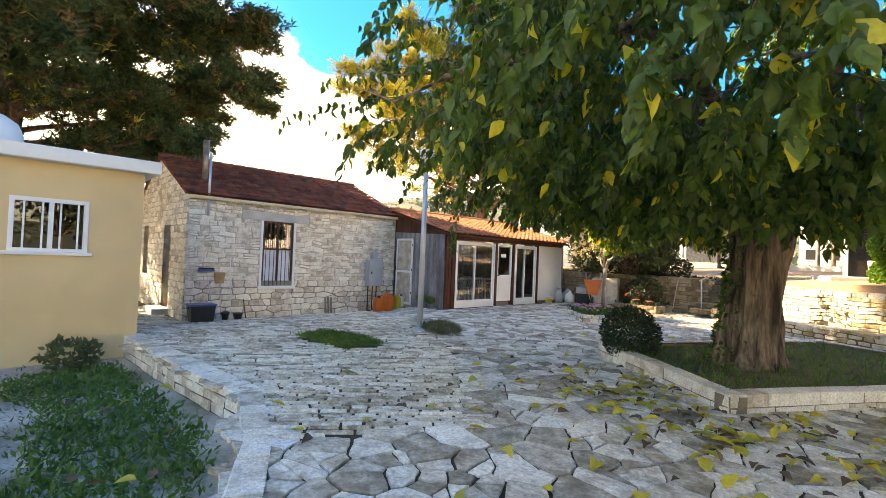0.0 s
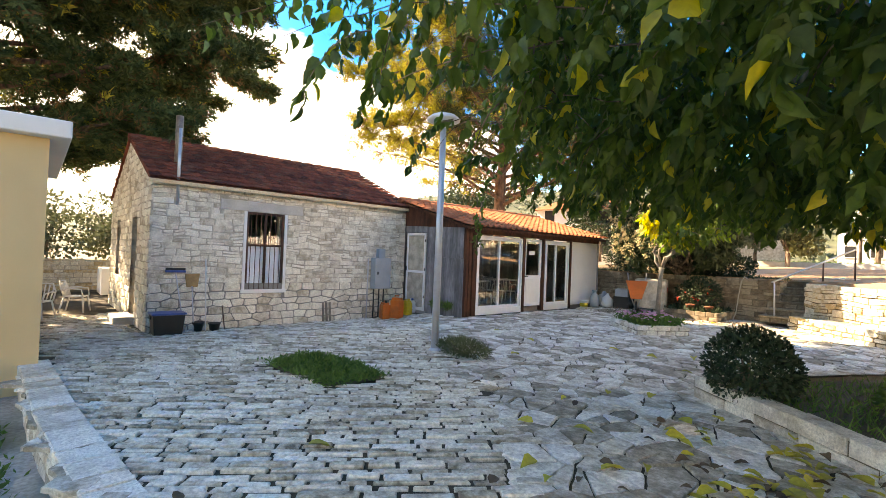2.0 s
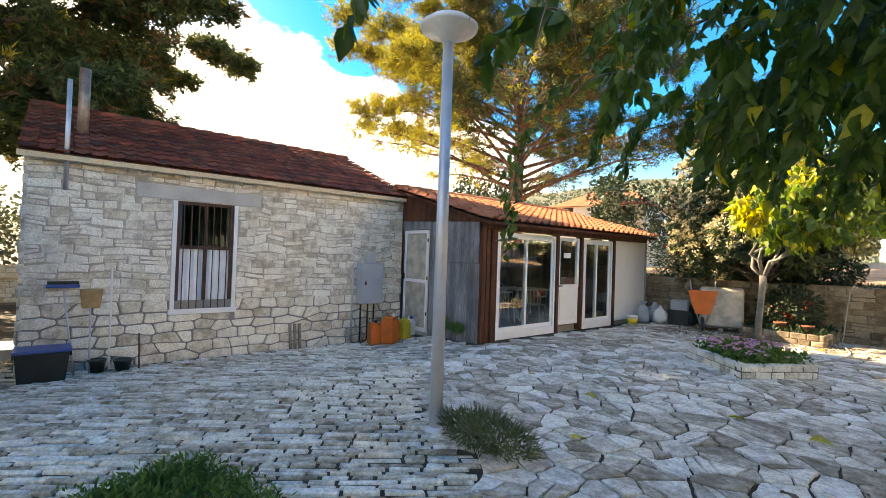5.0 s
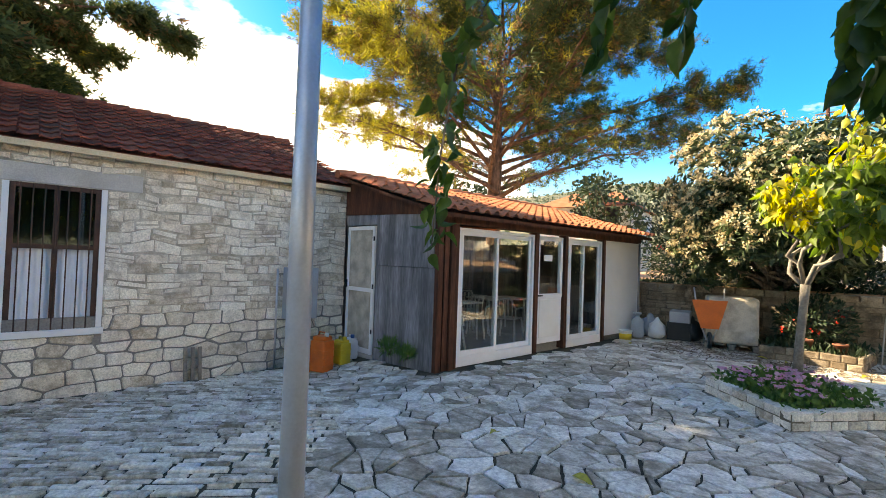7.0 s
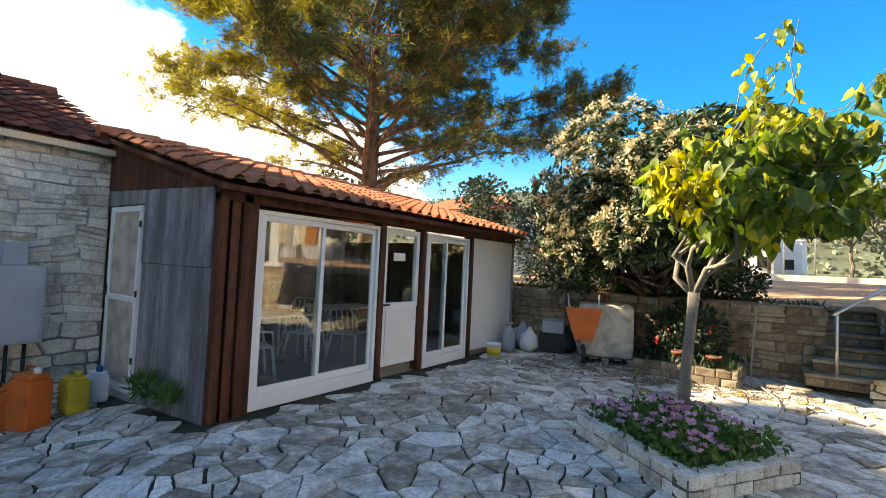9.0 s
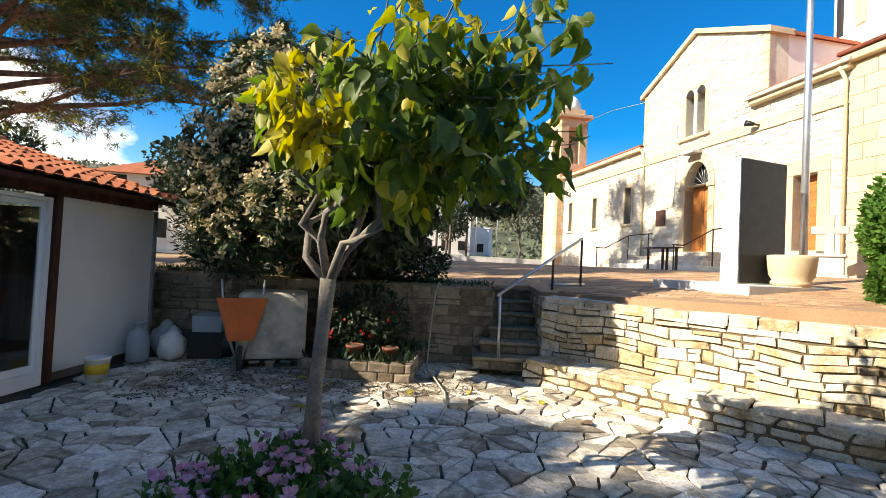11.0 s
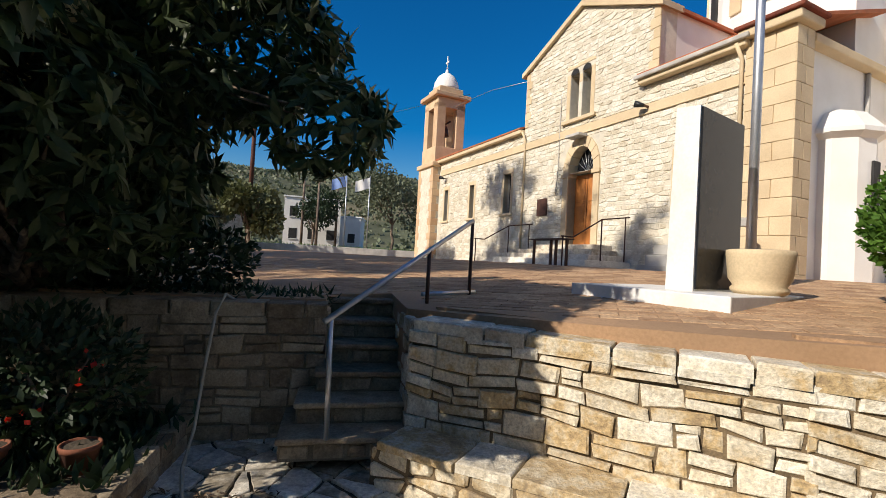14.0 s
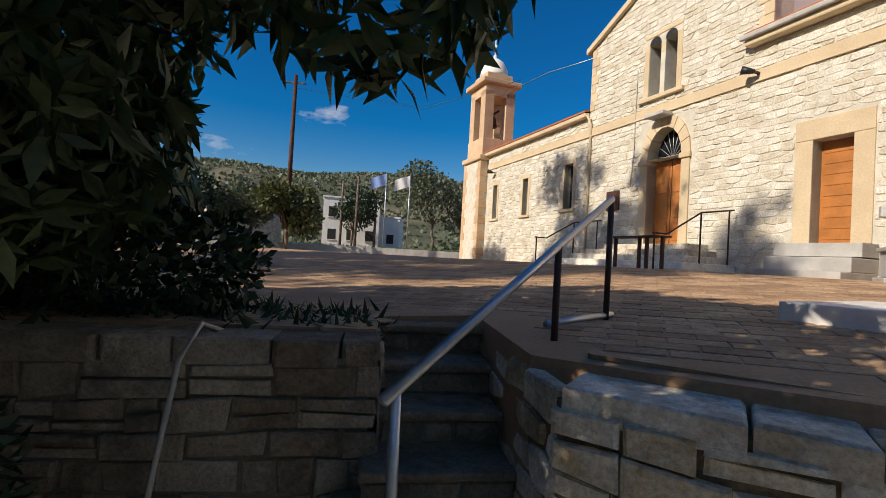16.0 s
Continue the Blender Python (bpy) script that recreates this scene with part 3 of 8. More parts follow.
def fieldstones(u0, u1, z0, z1, rng, w=0.3, h=0.15, gap=0.016, holes=(), depth=0.05, proud=0.025, chamfer=0.018, top=None, drop=0.14, jit=(0.42, 0.085)):
    """Rough rubble: long uneven stones fitted to one another in loose courses, corners knocked off, openings left free."""
    nu, nz = max(1, round((u1 - u0) / w)), max(1, round((z1 - z0) / h))
    w, h = (u1 - u0) / nu, (z1 - z0) / nz
    sq = 1.4 * w / h
    pts = {}
    for j in range(-1, nz + 1):
        shift, sink = rng.uniform(-0.5, 0.5), rng.uniform(-0.2, 0.2)
        for i in range(-2, nu + 2):
            if rng.random() > drop:
                pts[i, j] = (u0 + (i + 0.5 + shift + rng.uniform(-jit[0], jit[0])) * w, z0 + (j + 0.5 + sink + rng.uniform(-jit[1], jit[1])) * h)
    bits = []
    for (i, j), (pu, pz) in pts.items():
        if not (u0 - w < pu < u1 + w and z0 - h < pz < z1 + h) or any(a < pu < b and c < pz < d for a, b, c, d in holes):
            continue
        if top and pz > top(pu) - 0.03:
            continue
        poly = [(pu - w * 1.3, pz - h * 1.5), (pu + w * 1.3, pz - h * 1.5), (pu + w * 1.3, pz + h * 1.5), (pu - w * 1.3, pz + h * 1.5)]
        g = gap * rng.uniform(0.5, 1.5) / 2
        for a in range(i - 3, i + 4):
            for b in range(j - 2, j + 3):
                if (a, b) != (i, j) and (a, b) in pts and len(poly) > 2:
                    du, dz = pts[a, b][0] - pu, pts[a, b][1] - pz
                    nx, ny = du / sq, dz * sq
                    l = math.hypot(nx, ny)
                    nx, ny = nx / l, ny / l
                    poly = clip_poly(poly, pu + du / 2 - nx * g, pz + dz / 2 - ny * g, nx, ny)
        for cu, cz, nx, ny in ((u0, 0, -1, 0), (u1, 0, 1, 0), (0, z0, 0, -1), (0, z1, 0, 1)):
            poly = clip_poly(poly, cu, cz, nx, ny)
        if top:
            poly = clip_poly(poly, 0, min(top(pu - w / 2), top(pu + w / 2)), 0, 1)
        for a, b, c, d in holes:
            if len(poly) > 2 and min(q[0] for q in poly) < b and max(q[0] for q in poly) > a and min(q[1] for q in poly) < d and max(q[1] for q in poly) > c:
                way = max((a - pu, a, 0, 1, 0), (pu - b, b, 0, -1, 0), (c - pz, 0, c, 0, 1), (pz - d, 0, d, 0, -1))
                poly = clip_poly(poly, *way[1:])
        if len(poly) < 3 or max(q[0] for q in poly) - min(q[0] for q in poly) < 0.05 or max(q[1] for q in poly) - min(q[1] for q in poly) < 0.03:
            continue
        # knock the corners off
        ring = []
        n = len(poly)
        for k in range(n):
            p, q, r = poly[k - 1], poly[k], poly[(k + 1) % n]
            for o in (p, r):
                l = math.hypot(o[0] - q[0], o[1] - q[1]) or 1
                s = min(0.02 * rng.uniform(0.5, 1.3), l * 0.3) / l
                ring.append((q[0] + (o[0] - q[0]) * s, q[1] + (o[1] - q[1]) * s))
        clean = []
        for q in ring:
            if not clean or math.hypot(q[0] - clean[-1][0], q[1] - clean[-1][1]) > 0.014:
                clean.append(q)
        n = len(clean)
        if n < 4:
            continue
        cu, cz = sum(q[0] for q in clean) / n, sum(q[1] for q in clean) / n
        out = proud * rng.uniform(0.35, 1.3)
        tu, tz = rng.uniform(-0.05, 0.05), rng.uniform(-0.06, 0.06)
        v = [(a, -depth, b) for a, b in clean]
        v += [(a, out - chamfer * rng.uniform(0.8, 1.2), b) for a, b in clean]
        for a, b in clean:
            k = math.hypot(cu - a, cz - b) or 1
            s = min(chamfer * rng.uniform(0.9, 1.5), k * 0.4) / k
            v.append((a + (cu - a) * s, out + (a - cu) * tu + (b - cz) * tz + rng.uniform(-0.003, 0.003), b + (cz - b) * s))
        f = [tuple(range(2 * n, 3 * n))]
        for o in (0, n):
            for k in range(n):
                k2 = (k + 1) % n
                f.append((o + k, o + k2, o + n + k2, o + n + k))
        bits.append((v, f))
    return bits


def crazy(x0, x1, y0, y1, size, keep, rng, gap=0.025, z=0.0, thick=0.03, level=lambda x, y: 0.0):
    """Irregular flagstones: cells round scattered centres, drawn in for the joints."""
    nx, ny = int((x1 - x0) / size), int((y1 - y0) / size)
    pts = {}
    for i in range(-1, nx + 1):
        for j in range(-1, ny + 1):
            if rng.random() < 0.42:
                continue
            pts[i, j] = (x0 + (i + 0.5 + rng.uniform(-0.95, 0.95)) * size, y0 + (j + 0.5 + rng.uniform(-0.95, 0.95)) * size)
    bits = []
    for (i, j), (px, py) in pts.items():
        if not keep(px, py):
            continue
        poly = [(px - size * 2.2, py - size * 2.2), (px + size * 2.2, py - size * 2.2), (px + size * 2.2, py + size * 2.2), (px - size * 2.2, py + size * 2.2)]
        g = gap * rng.uniform(0.6, 1.4)
        for a in range(i - 4, i + 5):
            for b in range(j - 4, j + 5):
                if (a, b) != (i, j) and (a, b) in pts:
                    qx, qy = pts[a, b]
                    dx, dy = qx - px, qy - py
                    l = math.hypot(dx, dy)
                    if l < 0.02:
                        continue
                    poly = clip_poly(poly, px + dx / 2 - dx / l * g / 2, py + dy / 2 - dy / l * g / 2, dx / l, dy / l)
                    if len(poly) < 3:
                        break
            if len(poly) < 3:
                break
        clean = []
        for p in poly:
            if not clean or math.hypot(p[0] - clean[-1][0], p[1] - clean[-1][1]) > 0.025:
                clean.append(p)
        if len(clean) < 3:
            continue
        n = len(clean)
        h = z + rng.uniform(-0.006, 0.006)
        tx, ty = rng.uniform(-0.012, 0.012), rng.uniform(-0.012, 0.012)
        h += level(px, py)
        tx += (level(px + 0.1, py) - level(px - 0.1, py)) / 0.2
        ty += (level(px, py + 0.1) - level(px, py - 0.1)) / 0.2
        v = [(a, b, h - thick) for a, b in clean]
        jit = [(a + rng.uniform(-0.006, 0.006), b + rng.uniform(-0.006, 0.006)) for a, b in clean]
        v += [(a, b, h - 0.006 + (a - px) * tx + (b - py) * ty) for a, b in jit]
        v += [(px + (a - px) * 0.965, py + (b - py) * 0.965, h + (a - px) * tx + (b - py) * ty) for a, b in jit]
        f = [tuple(2 * n + k for k in range(n))]
        for o in (0, n):
            for k in range(n):
                k2 = (k + 1) % n
                f.append((o + k, o + k2, o + n + k2, o + n + k))
        bits.append((v, f))
    return bits


def broken(bits, rng):
    """Flagstones as a mason lays them: some split by an oblique joint, their edges chipped out of true."""
    out = []
    for v, f in bits:
        n = len(v) // 3
        ring = [tuple(p) for p in v[n:2 * n]]
        rings = [ring]
        cx, cy = sum(p[0] for p in ring) / n, sum(p[1] for p in ring) / n
        wide = max(math.hypot(p[0] - cx, p[1] - cy) for p in ring)
        if wide > 0.21 and rng.random() < 0.42:
            w = rng.uniform(0, math.pi)
            nx, ny = math.cos(w), math.sin(w)
            ox, oy = cx + rng.uniform(-0.06, 0.06), cy + rng.uniform(-0.06, 0.06)
            flat = [(p[0], p[1]) for p in ring]
            rings = [clip_poly(flat, ox - nx * 0.009, oy - ny * 0.009, nx, ny), clip_poly(flat, ox + nx * 0.009, oy + ny * 0.009, -nx, -ny)]
        (x0, y0, z0), (x1, y1, z1), (x2, y2, z2) = ring[0], ring[n // 3], ring[2 * n // 3]
        det = (x1 - x0) * (y2 - y0) - (x2 - x0) * (y1 - y0)
        sx = ((z1 - z0) * (y2 - y0) - (z2 - z0) * (y1 - y0)) / det if abs(det) > 1e-4 else 0.0
        sy = ((x1 - x0) * (z2 - z0) - (x2 - x0) * (z1 - z0)) / det if abs(det) > 1e-4 else 0.0
        for r in rings:
            edge = []
            for k in range(len(r)):
                (xa, ya), (xb, yb) = r[k][:2], r[(k + 1) % len(r)][:2]
                l = math.hypot(xb - xa, yb - ya)
                if l < 0.02:
                    continue
                edge.append((xa, ya))
                m = int(l / 0.09)
                for i in range(1, m + 1):
                    t = i / (m + 1)
                    d = rng.uniform(-0.007, 0.010)
                    edge.append((xa + (xb - xa) * t - (yb - ya) / l * d, ya + (yb - ya) * t + (xb - xa) / l * d))
            if len(edge) < 3:
                continue
            mx, my = sum(p[0] for p in edge) / len(edge), sum(p[1] for p in edge) / len(edge)
            lift = rng.uniform(-0.004, 0.004)
            h = lambda x, y: z0 + (x - x0) * sx + (y - y0) * sy + lift
            m = len(edge)
            vv = [(x, y, h(x, y) - 0.03) for x, y in edge] + [(x, y, h(x, y)) for x, y in edge]
            vv += [(mx + (x - mx) * 0.96, my + (y - my) * 0.96, h(x, y) + 0.006) for x, y in edge]
            ff = [tuple(range(2 * m, 3 * m))]
            for o in (0, m):
                for k in range(m):
                    k2 = (k + 1) % m
                    ff.append((o + k, o + k2, o + m + k2, o + m + k))
            out.append((vv, ff))
    return out


def leaf_shape(kind):
    """A small leaf in its own plane: length along +y, folded along the midrib."""
    if kind == "broad":
        v = [(0, 0, 0), (-0.27, 0.2, 0.12), (-0.30, 0.48, 0.13), (0, 0.5, 0), (0.30, 0.48, 0.13), (0.27, 0.2, 0.12), (-0.15, 0.8, 0.02), (0, 1.08, -0.2), (0.15, 0.8, 0.02)]
        f = [(0, 3, 2, 1), (0, 5, 4, 3), (3, 7, 6, 2), (3, 4, 8, 7)]
    elif kind == "long":
        v = [(0, 0, 0), (-0.15, 0.5, 0.05), (0, 0.5, 0), (0.15, 0.5, 0.05), (0, 1, -0.12)]
        f = [(0, 2, 1), (0, 3, 2), (2, 4, 1), (2, 3, 4)]
    elif kind == "small":
        v = [(0, 0, 0), (-0.3, 0.5, 0.06), (0, 1, 0), (0.3, 0.5, 0.06)]
        f = [(0, 3, 2, 1)]
    else:
        v = [(-0.5, 0, 0), (0.5, 0, 0), (0, 1, 0)]
        f = [(0, 1, 2)]
    return np.array(v, float), f


def foliage(name, places, dirs, sizes, kind, material, parent, label="", rng=None, width=1.0, flat=False):
    """Many leaves in one mesh: at places, pointing along dirs (arrays n x 3), of the given lengths."""
    rs = np.random.RandomState(rng or 1)
    lv, lf = leaf_shape(kind)
    lv = lv * np.array([width, 1, 1])
    n = len(places)
    d = dirs / np.linalg.norm(dirs, axis=1, keepdims=True)
    r = rs.normal(size=(n, 3))
    if flat:
        r = r * 0.22 + np.array([0, 0, 1.0])
    s = np.cross(d, r)
    s /= np.linalg.norm(s, axis=1, keepdims=True)
    u = np.cross(s, d)
    verts = (places[:, None, :] + sizes[:, None, None] * (lv[None, :, 0:1] * s[:, None, :] + lv[None, :, 1:2] * d[:, None, :] + lv[None, :, 2:3] * u[:, None, :])).reshape(-1, 3)
    k = len(lv)
    loops, starts, totals = [], [], []
    base = (np.arange(n) * k)[:, None]
    flat = np.concatenate([np.array(q) for q in lf])
    loops = (base + flat[None, :]).reshape(-1)
    tot = np.tile(np.array([len(q) for q in lf]), n)
    starts = np.concatenate([[0], np.cumsum(tot)[:-1]])
    me = bpy.data.meshes.new(name)
    me.vertices.add(len(verts))
    me.vertices.foreach_set("co", verts.ravel().astype(np.float32))
    me.loops.add(len(loops))
    me.loops.foreach_set("vertex_index", loops.astype(np.int32))
    me.polygons.add(len(tot))
    me.polygons.foreach_set("loop_start", starts.astype(np.int32))
    me.update(calc_edges=True)
    me.materials.append(material)
    ob = new(name, me)
    if parent is not None:
        ob.parent = parent
    if label:
        ob["label"] = label
    return ob


def bend(p, q, rs, n=5, sag=0.1):
    """A wavering line from p to q."""
    p, q = np.array(p, float), np.array(q, float)
    l = np.linalg.norm(q - p)
    pts = [p + (q - p) * i / n for i in range(n + 1)]
    for i in range(1, n):
        pts[i] = pts[i] + rs.normal(size=3) * l * sag * 0.35
    return pts


ANCHOR = {}


def anchor(name, base, label, category, group="", kind=""):
    """An Empty at a thing's base whose parts are given in world places."""
    ob = thing(name, Matrix.Translation(base), label, category, group, kind)
    ANCHOR[ob.name] = Matrix.Translation(-Vector(base))
    return ob


def fix(ob):
    if ob.parent is not None and ob.parent.name in ANCHOR:
        ob.matrix_parent_inverse = ANCHOR[ob.parent.name]
    return ob


raw_plain, part_plain = raw, part


def raw(*a, **k):
    return fix(raw_plain(*a, **k))


def part(*a, **k):
    return fix(part_plain(*a, **k))


foliage_plain = foliage


def foliage(*a, **k):
    return fix(foliage_plain(*a, **k))


rng = random.Random(7)

# ---- ground ----
bm = bmesh.new()
bmesh.ops.create_grid(bm, x_segments=2, y_segments=2, size=1500)
bmesh.ops.translate(bm, vec=(0, 0, -0.46), verts=bm.verts)
tagged(part("ground", bm, M["earth"]), "dry earth and gravel ground", "ground", kind="structure")

YARD = [(-9.3, 1.42), (-6.9, 1.58), (-4.94, 1.80), (-3.75, 1.42), (-2.9, 1.0), (-1.6, 0.1), (-0.3, -1.2), (-0.3, -14), (-9.3, -14)]
raw("yard", [(x, y, -0.345) for x, y in YARD], [tuple(range(len(YARD)))], M["gravel"])
tagged(bpy.data.objects["yard"], "pale gravel yard with weeds below the terrace", "ground", kind="structure")

# courtyard slab under the paving: its southern edge is the kerb line
SLAB = [(-9.3, 1.42), (-6.9, 1.58), (-4.94, 1.80), (-3.75, 1.42), (-2.9, 1.0), (-1.6, 0.1), (-0.3, -1.2), (4, -6), (9, -6), (9, 20), (-9.5, 20), (-9.5, 1.42)]
n = len(SLAB)


def smooth(t):
    t = max(0.0, min(1.0, t))
    return t * t * (3 - 2 * t)


def gz(x, y):
    """The courtyard's level: it falls a little from the entrance, and more towards the old house."""
    return -0.09 * smooth((y - x - 7) / 7.5) - 0.33 * smooth((-9.5 - x) / 3.95) * (1 - 0.55 * smooth((y - 8.8) / 1.4))


verts = [(x, y, -0.16) for x, y in SLAB] + [(x, y, -0.36) for x, y in SLAB]
faces = [tuple(range(n))[::-1]] + [(i, (i + 1) % n, n + (i + 1) % n, n + i) for i in range(n)]
gx = [9.0 - 0.5 * i for i in range(67)]
gy = [-6.0 + 0.5 * j for j in range(53)]
o = len(verts)
verts += [(x, y, gz(x, y) - 0.023) for x in gx for y in gy]
for i in range(66):
    for j in range(52):
        x, y = gx[i] - 0.25, gy[j] + 0.25
        if (x < -9.5 and y > -1.0) or inside(x, y - 0.2, SLAB):
            faces.append((o + i * 53 + j, o + i * 53 + j + 1, o + (i + 1) * 53 + j + 1, o + (i + 1) * 53 + j))
courtyard = raw("courtyard", verts, faces, M["joint"])
tagged(courtyard, "stone-paved courtyard with dark earthy joints", "pavement", kind="structure")

# edge between the setts and the flags
EDGE = [(-3.69, 1.5), (-2.76, 3.2), (-3.9, 4.4), (-4.84, 5.05), (-6.31, 6.08), (-7.2, 6.55), (-8.9, 7.2), (-9.3, 8.1), (-10.6, 8.6), (-13.4, 8.6), (-13.4, 3.3), (-20, 3.3), (-20, 0), (-9.2, 0.0), (-9.2, 1.5), (-6.9, 1.65), (-4.94, 1.86)]
GRASS = [(-7.93, 3.86), (-6.54, 4.03), (-6.50, 4.77), (-7.39, 4.80), (-8.1, 4.6)]


def on_flags(x, y):
    if all(inside(x + a, y + b, EDGE) for a, b in ((0, 0), (0.1, 0.1), (-0.1, 0.1), (0.1, -0.1), (-0.1, -0.1))) or (x > -9.5 and not inside(x, y, SLAB)):
        return False
    if x < -10.55 and y > 10.0:
        return False
    return not (x < -13.3 or y > 17.6 or (y > 16.2 and x > -4.4) or y < -5 or x > 4.5)


# ---- stone house ----
house = anchor("stone_house", (-16.7, 6.7, 0), "old limestone rubble house with a dark red tiled gable roof", "house")
HX, HY0, HY1, HB = -13.45, 3.35, 10.15, -20.0
WIN = (5.36, 6.30, 0.46, 2.36)
RIDGE_X, RIDGE_Z, EAVE_Z = -16.7, 4.25, 2.90


def holed_wall(name, m, u0, u1, z0, z1, holes, thick, material, parent, gable=None):
    """A wall with openings through it, built from blocks round them. Local axes: u, out, z."""
    bm = bmesh.new()
    us = sorted({u0, u1, *[h[0] for h in holes], *[h[1] for h in holes]})
    for a, b in zip(us, us[1:]):
        zs = [z0]
        for h in sorted(holes, key=lambda h: h[2]):
            if h[0] <= a + 1e-6 and h[1] >= b - 1e-6:
                zs += [h[2], h[3]]
        zs.append(z1)
        for k in range(0, len(zs), 2):
            if zs[k + 1] - zs[k] > 0.005:
                box(bm, a, b, -thick, 0, zs[k], zs[k + 1])
    if gable:
        (ga, gz), (gp, gpz), (gb, gz2) = gable
        vs = [bm.verts.new(p) for p in ((ga, 0, gz), (gp, 0, gpz), (gb, 0, gz2), (ga, -thick, gz), (gp, -thick, gpz), (gb, -thick, gz2))]
        for q in ((0, 2, 1), (3, 4, 5), (0, 1, 4, 3), (1, 2, 5, 4), (2, 0, 3, 5)):
            bm.faces.new([vs[i] for i in q])
    bmesh.ops.transform(bm, matrix=m, verts=bm.verts)
    bmesh.ops.remove_doubles(bm, verts=bm.verts, dist=0.0005)
    return part(name, bm, material, parent)


mf = face_matrix(HX, HY0, 0, 1)
fw = HY1 - HY0
wu = (WIN[0] - HY0, WIN[1] - HY0, WIN[2], WIN[3])
front = holed_wall("front_wall", mf, 0, fw, -0.6, EAVE_Z, [wu], 0.5, M["mortar"], house)
holes = [(wu[0] - 0.07, wu[1] + 0.07, wu[2] - 0.10, wu[3] + 0.02), (1.38, 3.45, 2.36, 2.62)]
bits = rubble(0.02, fw, 0.62, EAVE_Z - 0.02, rng, (0.09, 0.18), (0.16, 0.45), 0.016, holes, proud=0.024, rough=0.026, chamfer=0.012, warp=0.08)
bits += fieldstones(0.02, fw, -0.46, 0.62, rng, 0.36, 0.17, 0.022, holes, proud=0.03, chamfer=0.013)
pieces("stone", [moved(b, mf) for b in bits], M["stone"], front, key=lambda c: abs(c.y - 7.5) + 0.3 * abs(c.z - 1.4), limit=300)
boxpart("base_course_bed", (0.0, fw, -0.05, 0.004, -0.6, 0.61), M["tread"], front, "", 0, mf)
boxpart("lintel", (1.40, 3.43, -0.05, 0.012, 2.37, 2.61), M["concrete"], front, "long grey stone lintel over the window", 0.01, mf)

mg = face_matrix(HB, HY0, 1, 0)
gw = HX - HB
gap_door, gap_win = (4.15, 4.95, -0.3, 2.12), (1.35, 2.05, 0.55, 2.15)
side = holed_wall("gable_wall", mg, 0, gw - 0.5, -0.6, EAVE_Z, [gap_door, gap_win], 0.5, M["mortar"], house, ((0, EAVE_Z), (RIDGE_X - HB, RIDGE_Z), (gw, EAVE_Z)))
gtop = lambda u: EAVE_Z + (RIDGE_Z - EAVE_Z) * (u / (RIDGE_X - HB) if u < RIDGE_X - HB else (gw - u) / (HX - RIDGE_X))
bits = fieldstones(0, gw + 0.02, -0.46, RIDGE_Z, rng, 0.3, 0.17, 0.02, [gap_door, gap_win], proud=0.02, top=gtop)
pieces("stone", [moved(b, mg) for b in bits], M["stone"], side, key=lambda c: -c.x, limit=120)
bm = bmesh.new()
box(bm, HB, HX - 0.5, HY1 - 0.5, HY1, -0.6, EAVE_Z)
box(bm, HB, HB + 0.5, HY0 + 0.5, HY1 - 0.5, -0.6, EAVE_Z)
part("rear_wall", bm, M["mortar"], house)
raw("far_gable", [(HB, HY1 - 0.02, EAVE_Z), (RIDGE_X, HY1 - 0.02, RIDGE_Z), (HX, HY1 - 0.02, EAVE_Z), (HB, HY1 - 0.4, EAVE_Z), (RIDGE_X, HY1 - 0.4, RIDGE_Z), (HX, HY1 - 0.4, EAVE_Z)],
    [(0, 1, 2), (5, 4, 3), (0, 3, 4, 1), (1, 4, 5, 2), (0, 2, 5, 3)], M["mortar"], house)
boxpart("dark_room", (HB + 0.6, HX - 0.9, HY0 + 0.6, HY1 - 0.6, -0.02, 2.5), M["dark"], house, "", 0)

# window of the house: frame, bars, dark upper lights, half curtains
hw = boxpart("window_sill", (WIN[0] - 0.09 - HY0, WIN[1] + 0.09 - HY0, -0.15, 0.05, WIN[2] - 0.09, WIN[2]), M["white"], house, "white painted window sill", 0.01, mf)
bm = bmesh.new()
for a, b, c, d in ((WIN[0] - 0.065, WIN[0], WIN[2], WIN[3]), (WIN[1], WIN[1] + 0.065, WIN[2], WIN[3])):
    box(bm, a - HY0, b - HY0, -0.12, 0.025, c, d, 0, mf)
part("window_surround", bm, M["white"], house)
bm = bmesh.new()
for u in (0.03, (WIN[1] - WIN[0]) / 2, WIN[1] - WIN[0] - 0.03):
    box(bm, wu[0] + u - 0.03, wu[0] + u + 0.03, -0.05, -0.01, WIN[2], WIN[3], 0.004, mf)
for z in (WIN[2] + 0.03, 1.55, WIN[3] - 0.03):
    box(bm, wu[0], wu[1], -0.048, -0.012, z - 0.03, z + 0.03, 0.004, mf)
part("window_frame", bm, M["ironbrown"], house, "dark brown window frame")
for i in range(7):
    u = wu[0] + 0.11 + i * (wu[1] - wu[0] - 0.22) / 6
    tubepart("window_bar", [mf @ Vector((u, 0.004, WIN[2])), mf @ Vector((u, 0.004, WIN[3]))], 0.009, M["ironbrown"], house, sides=6)
pane = boxpart("window_pane", (wu[0], wu[1], -0.062, -0.057, 1.56, WIN[3]), GLASS, house, "", 0, mf)
pane.visible_shadow = False
cv, cf = [], []
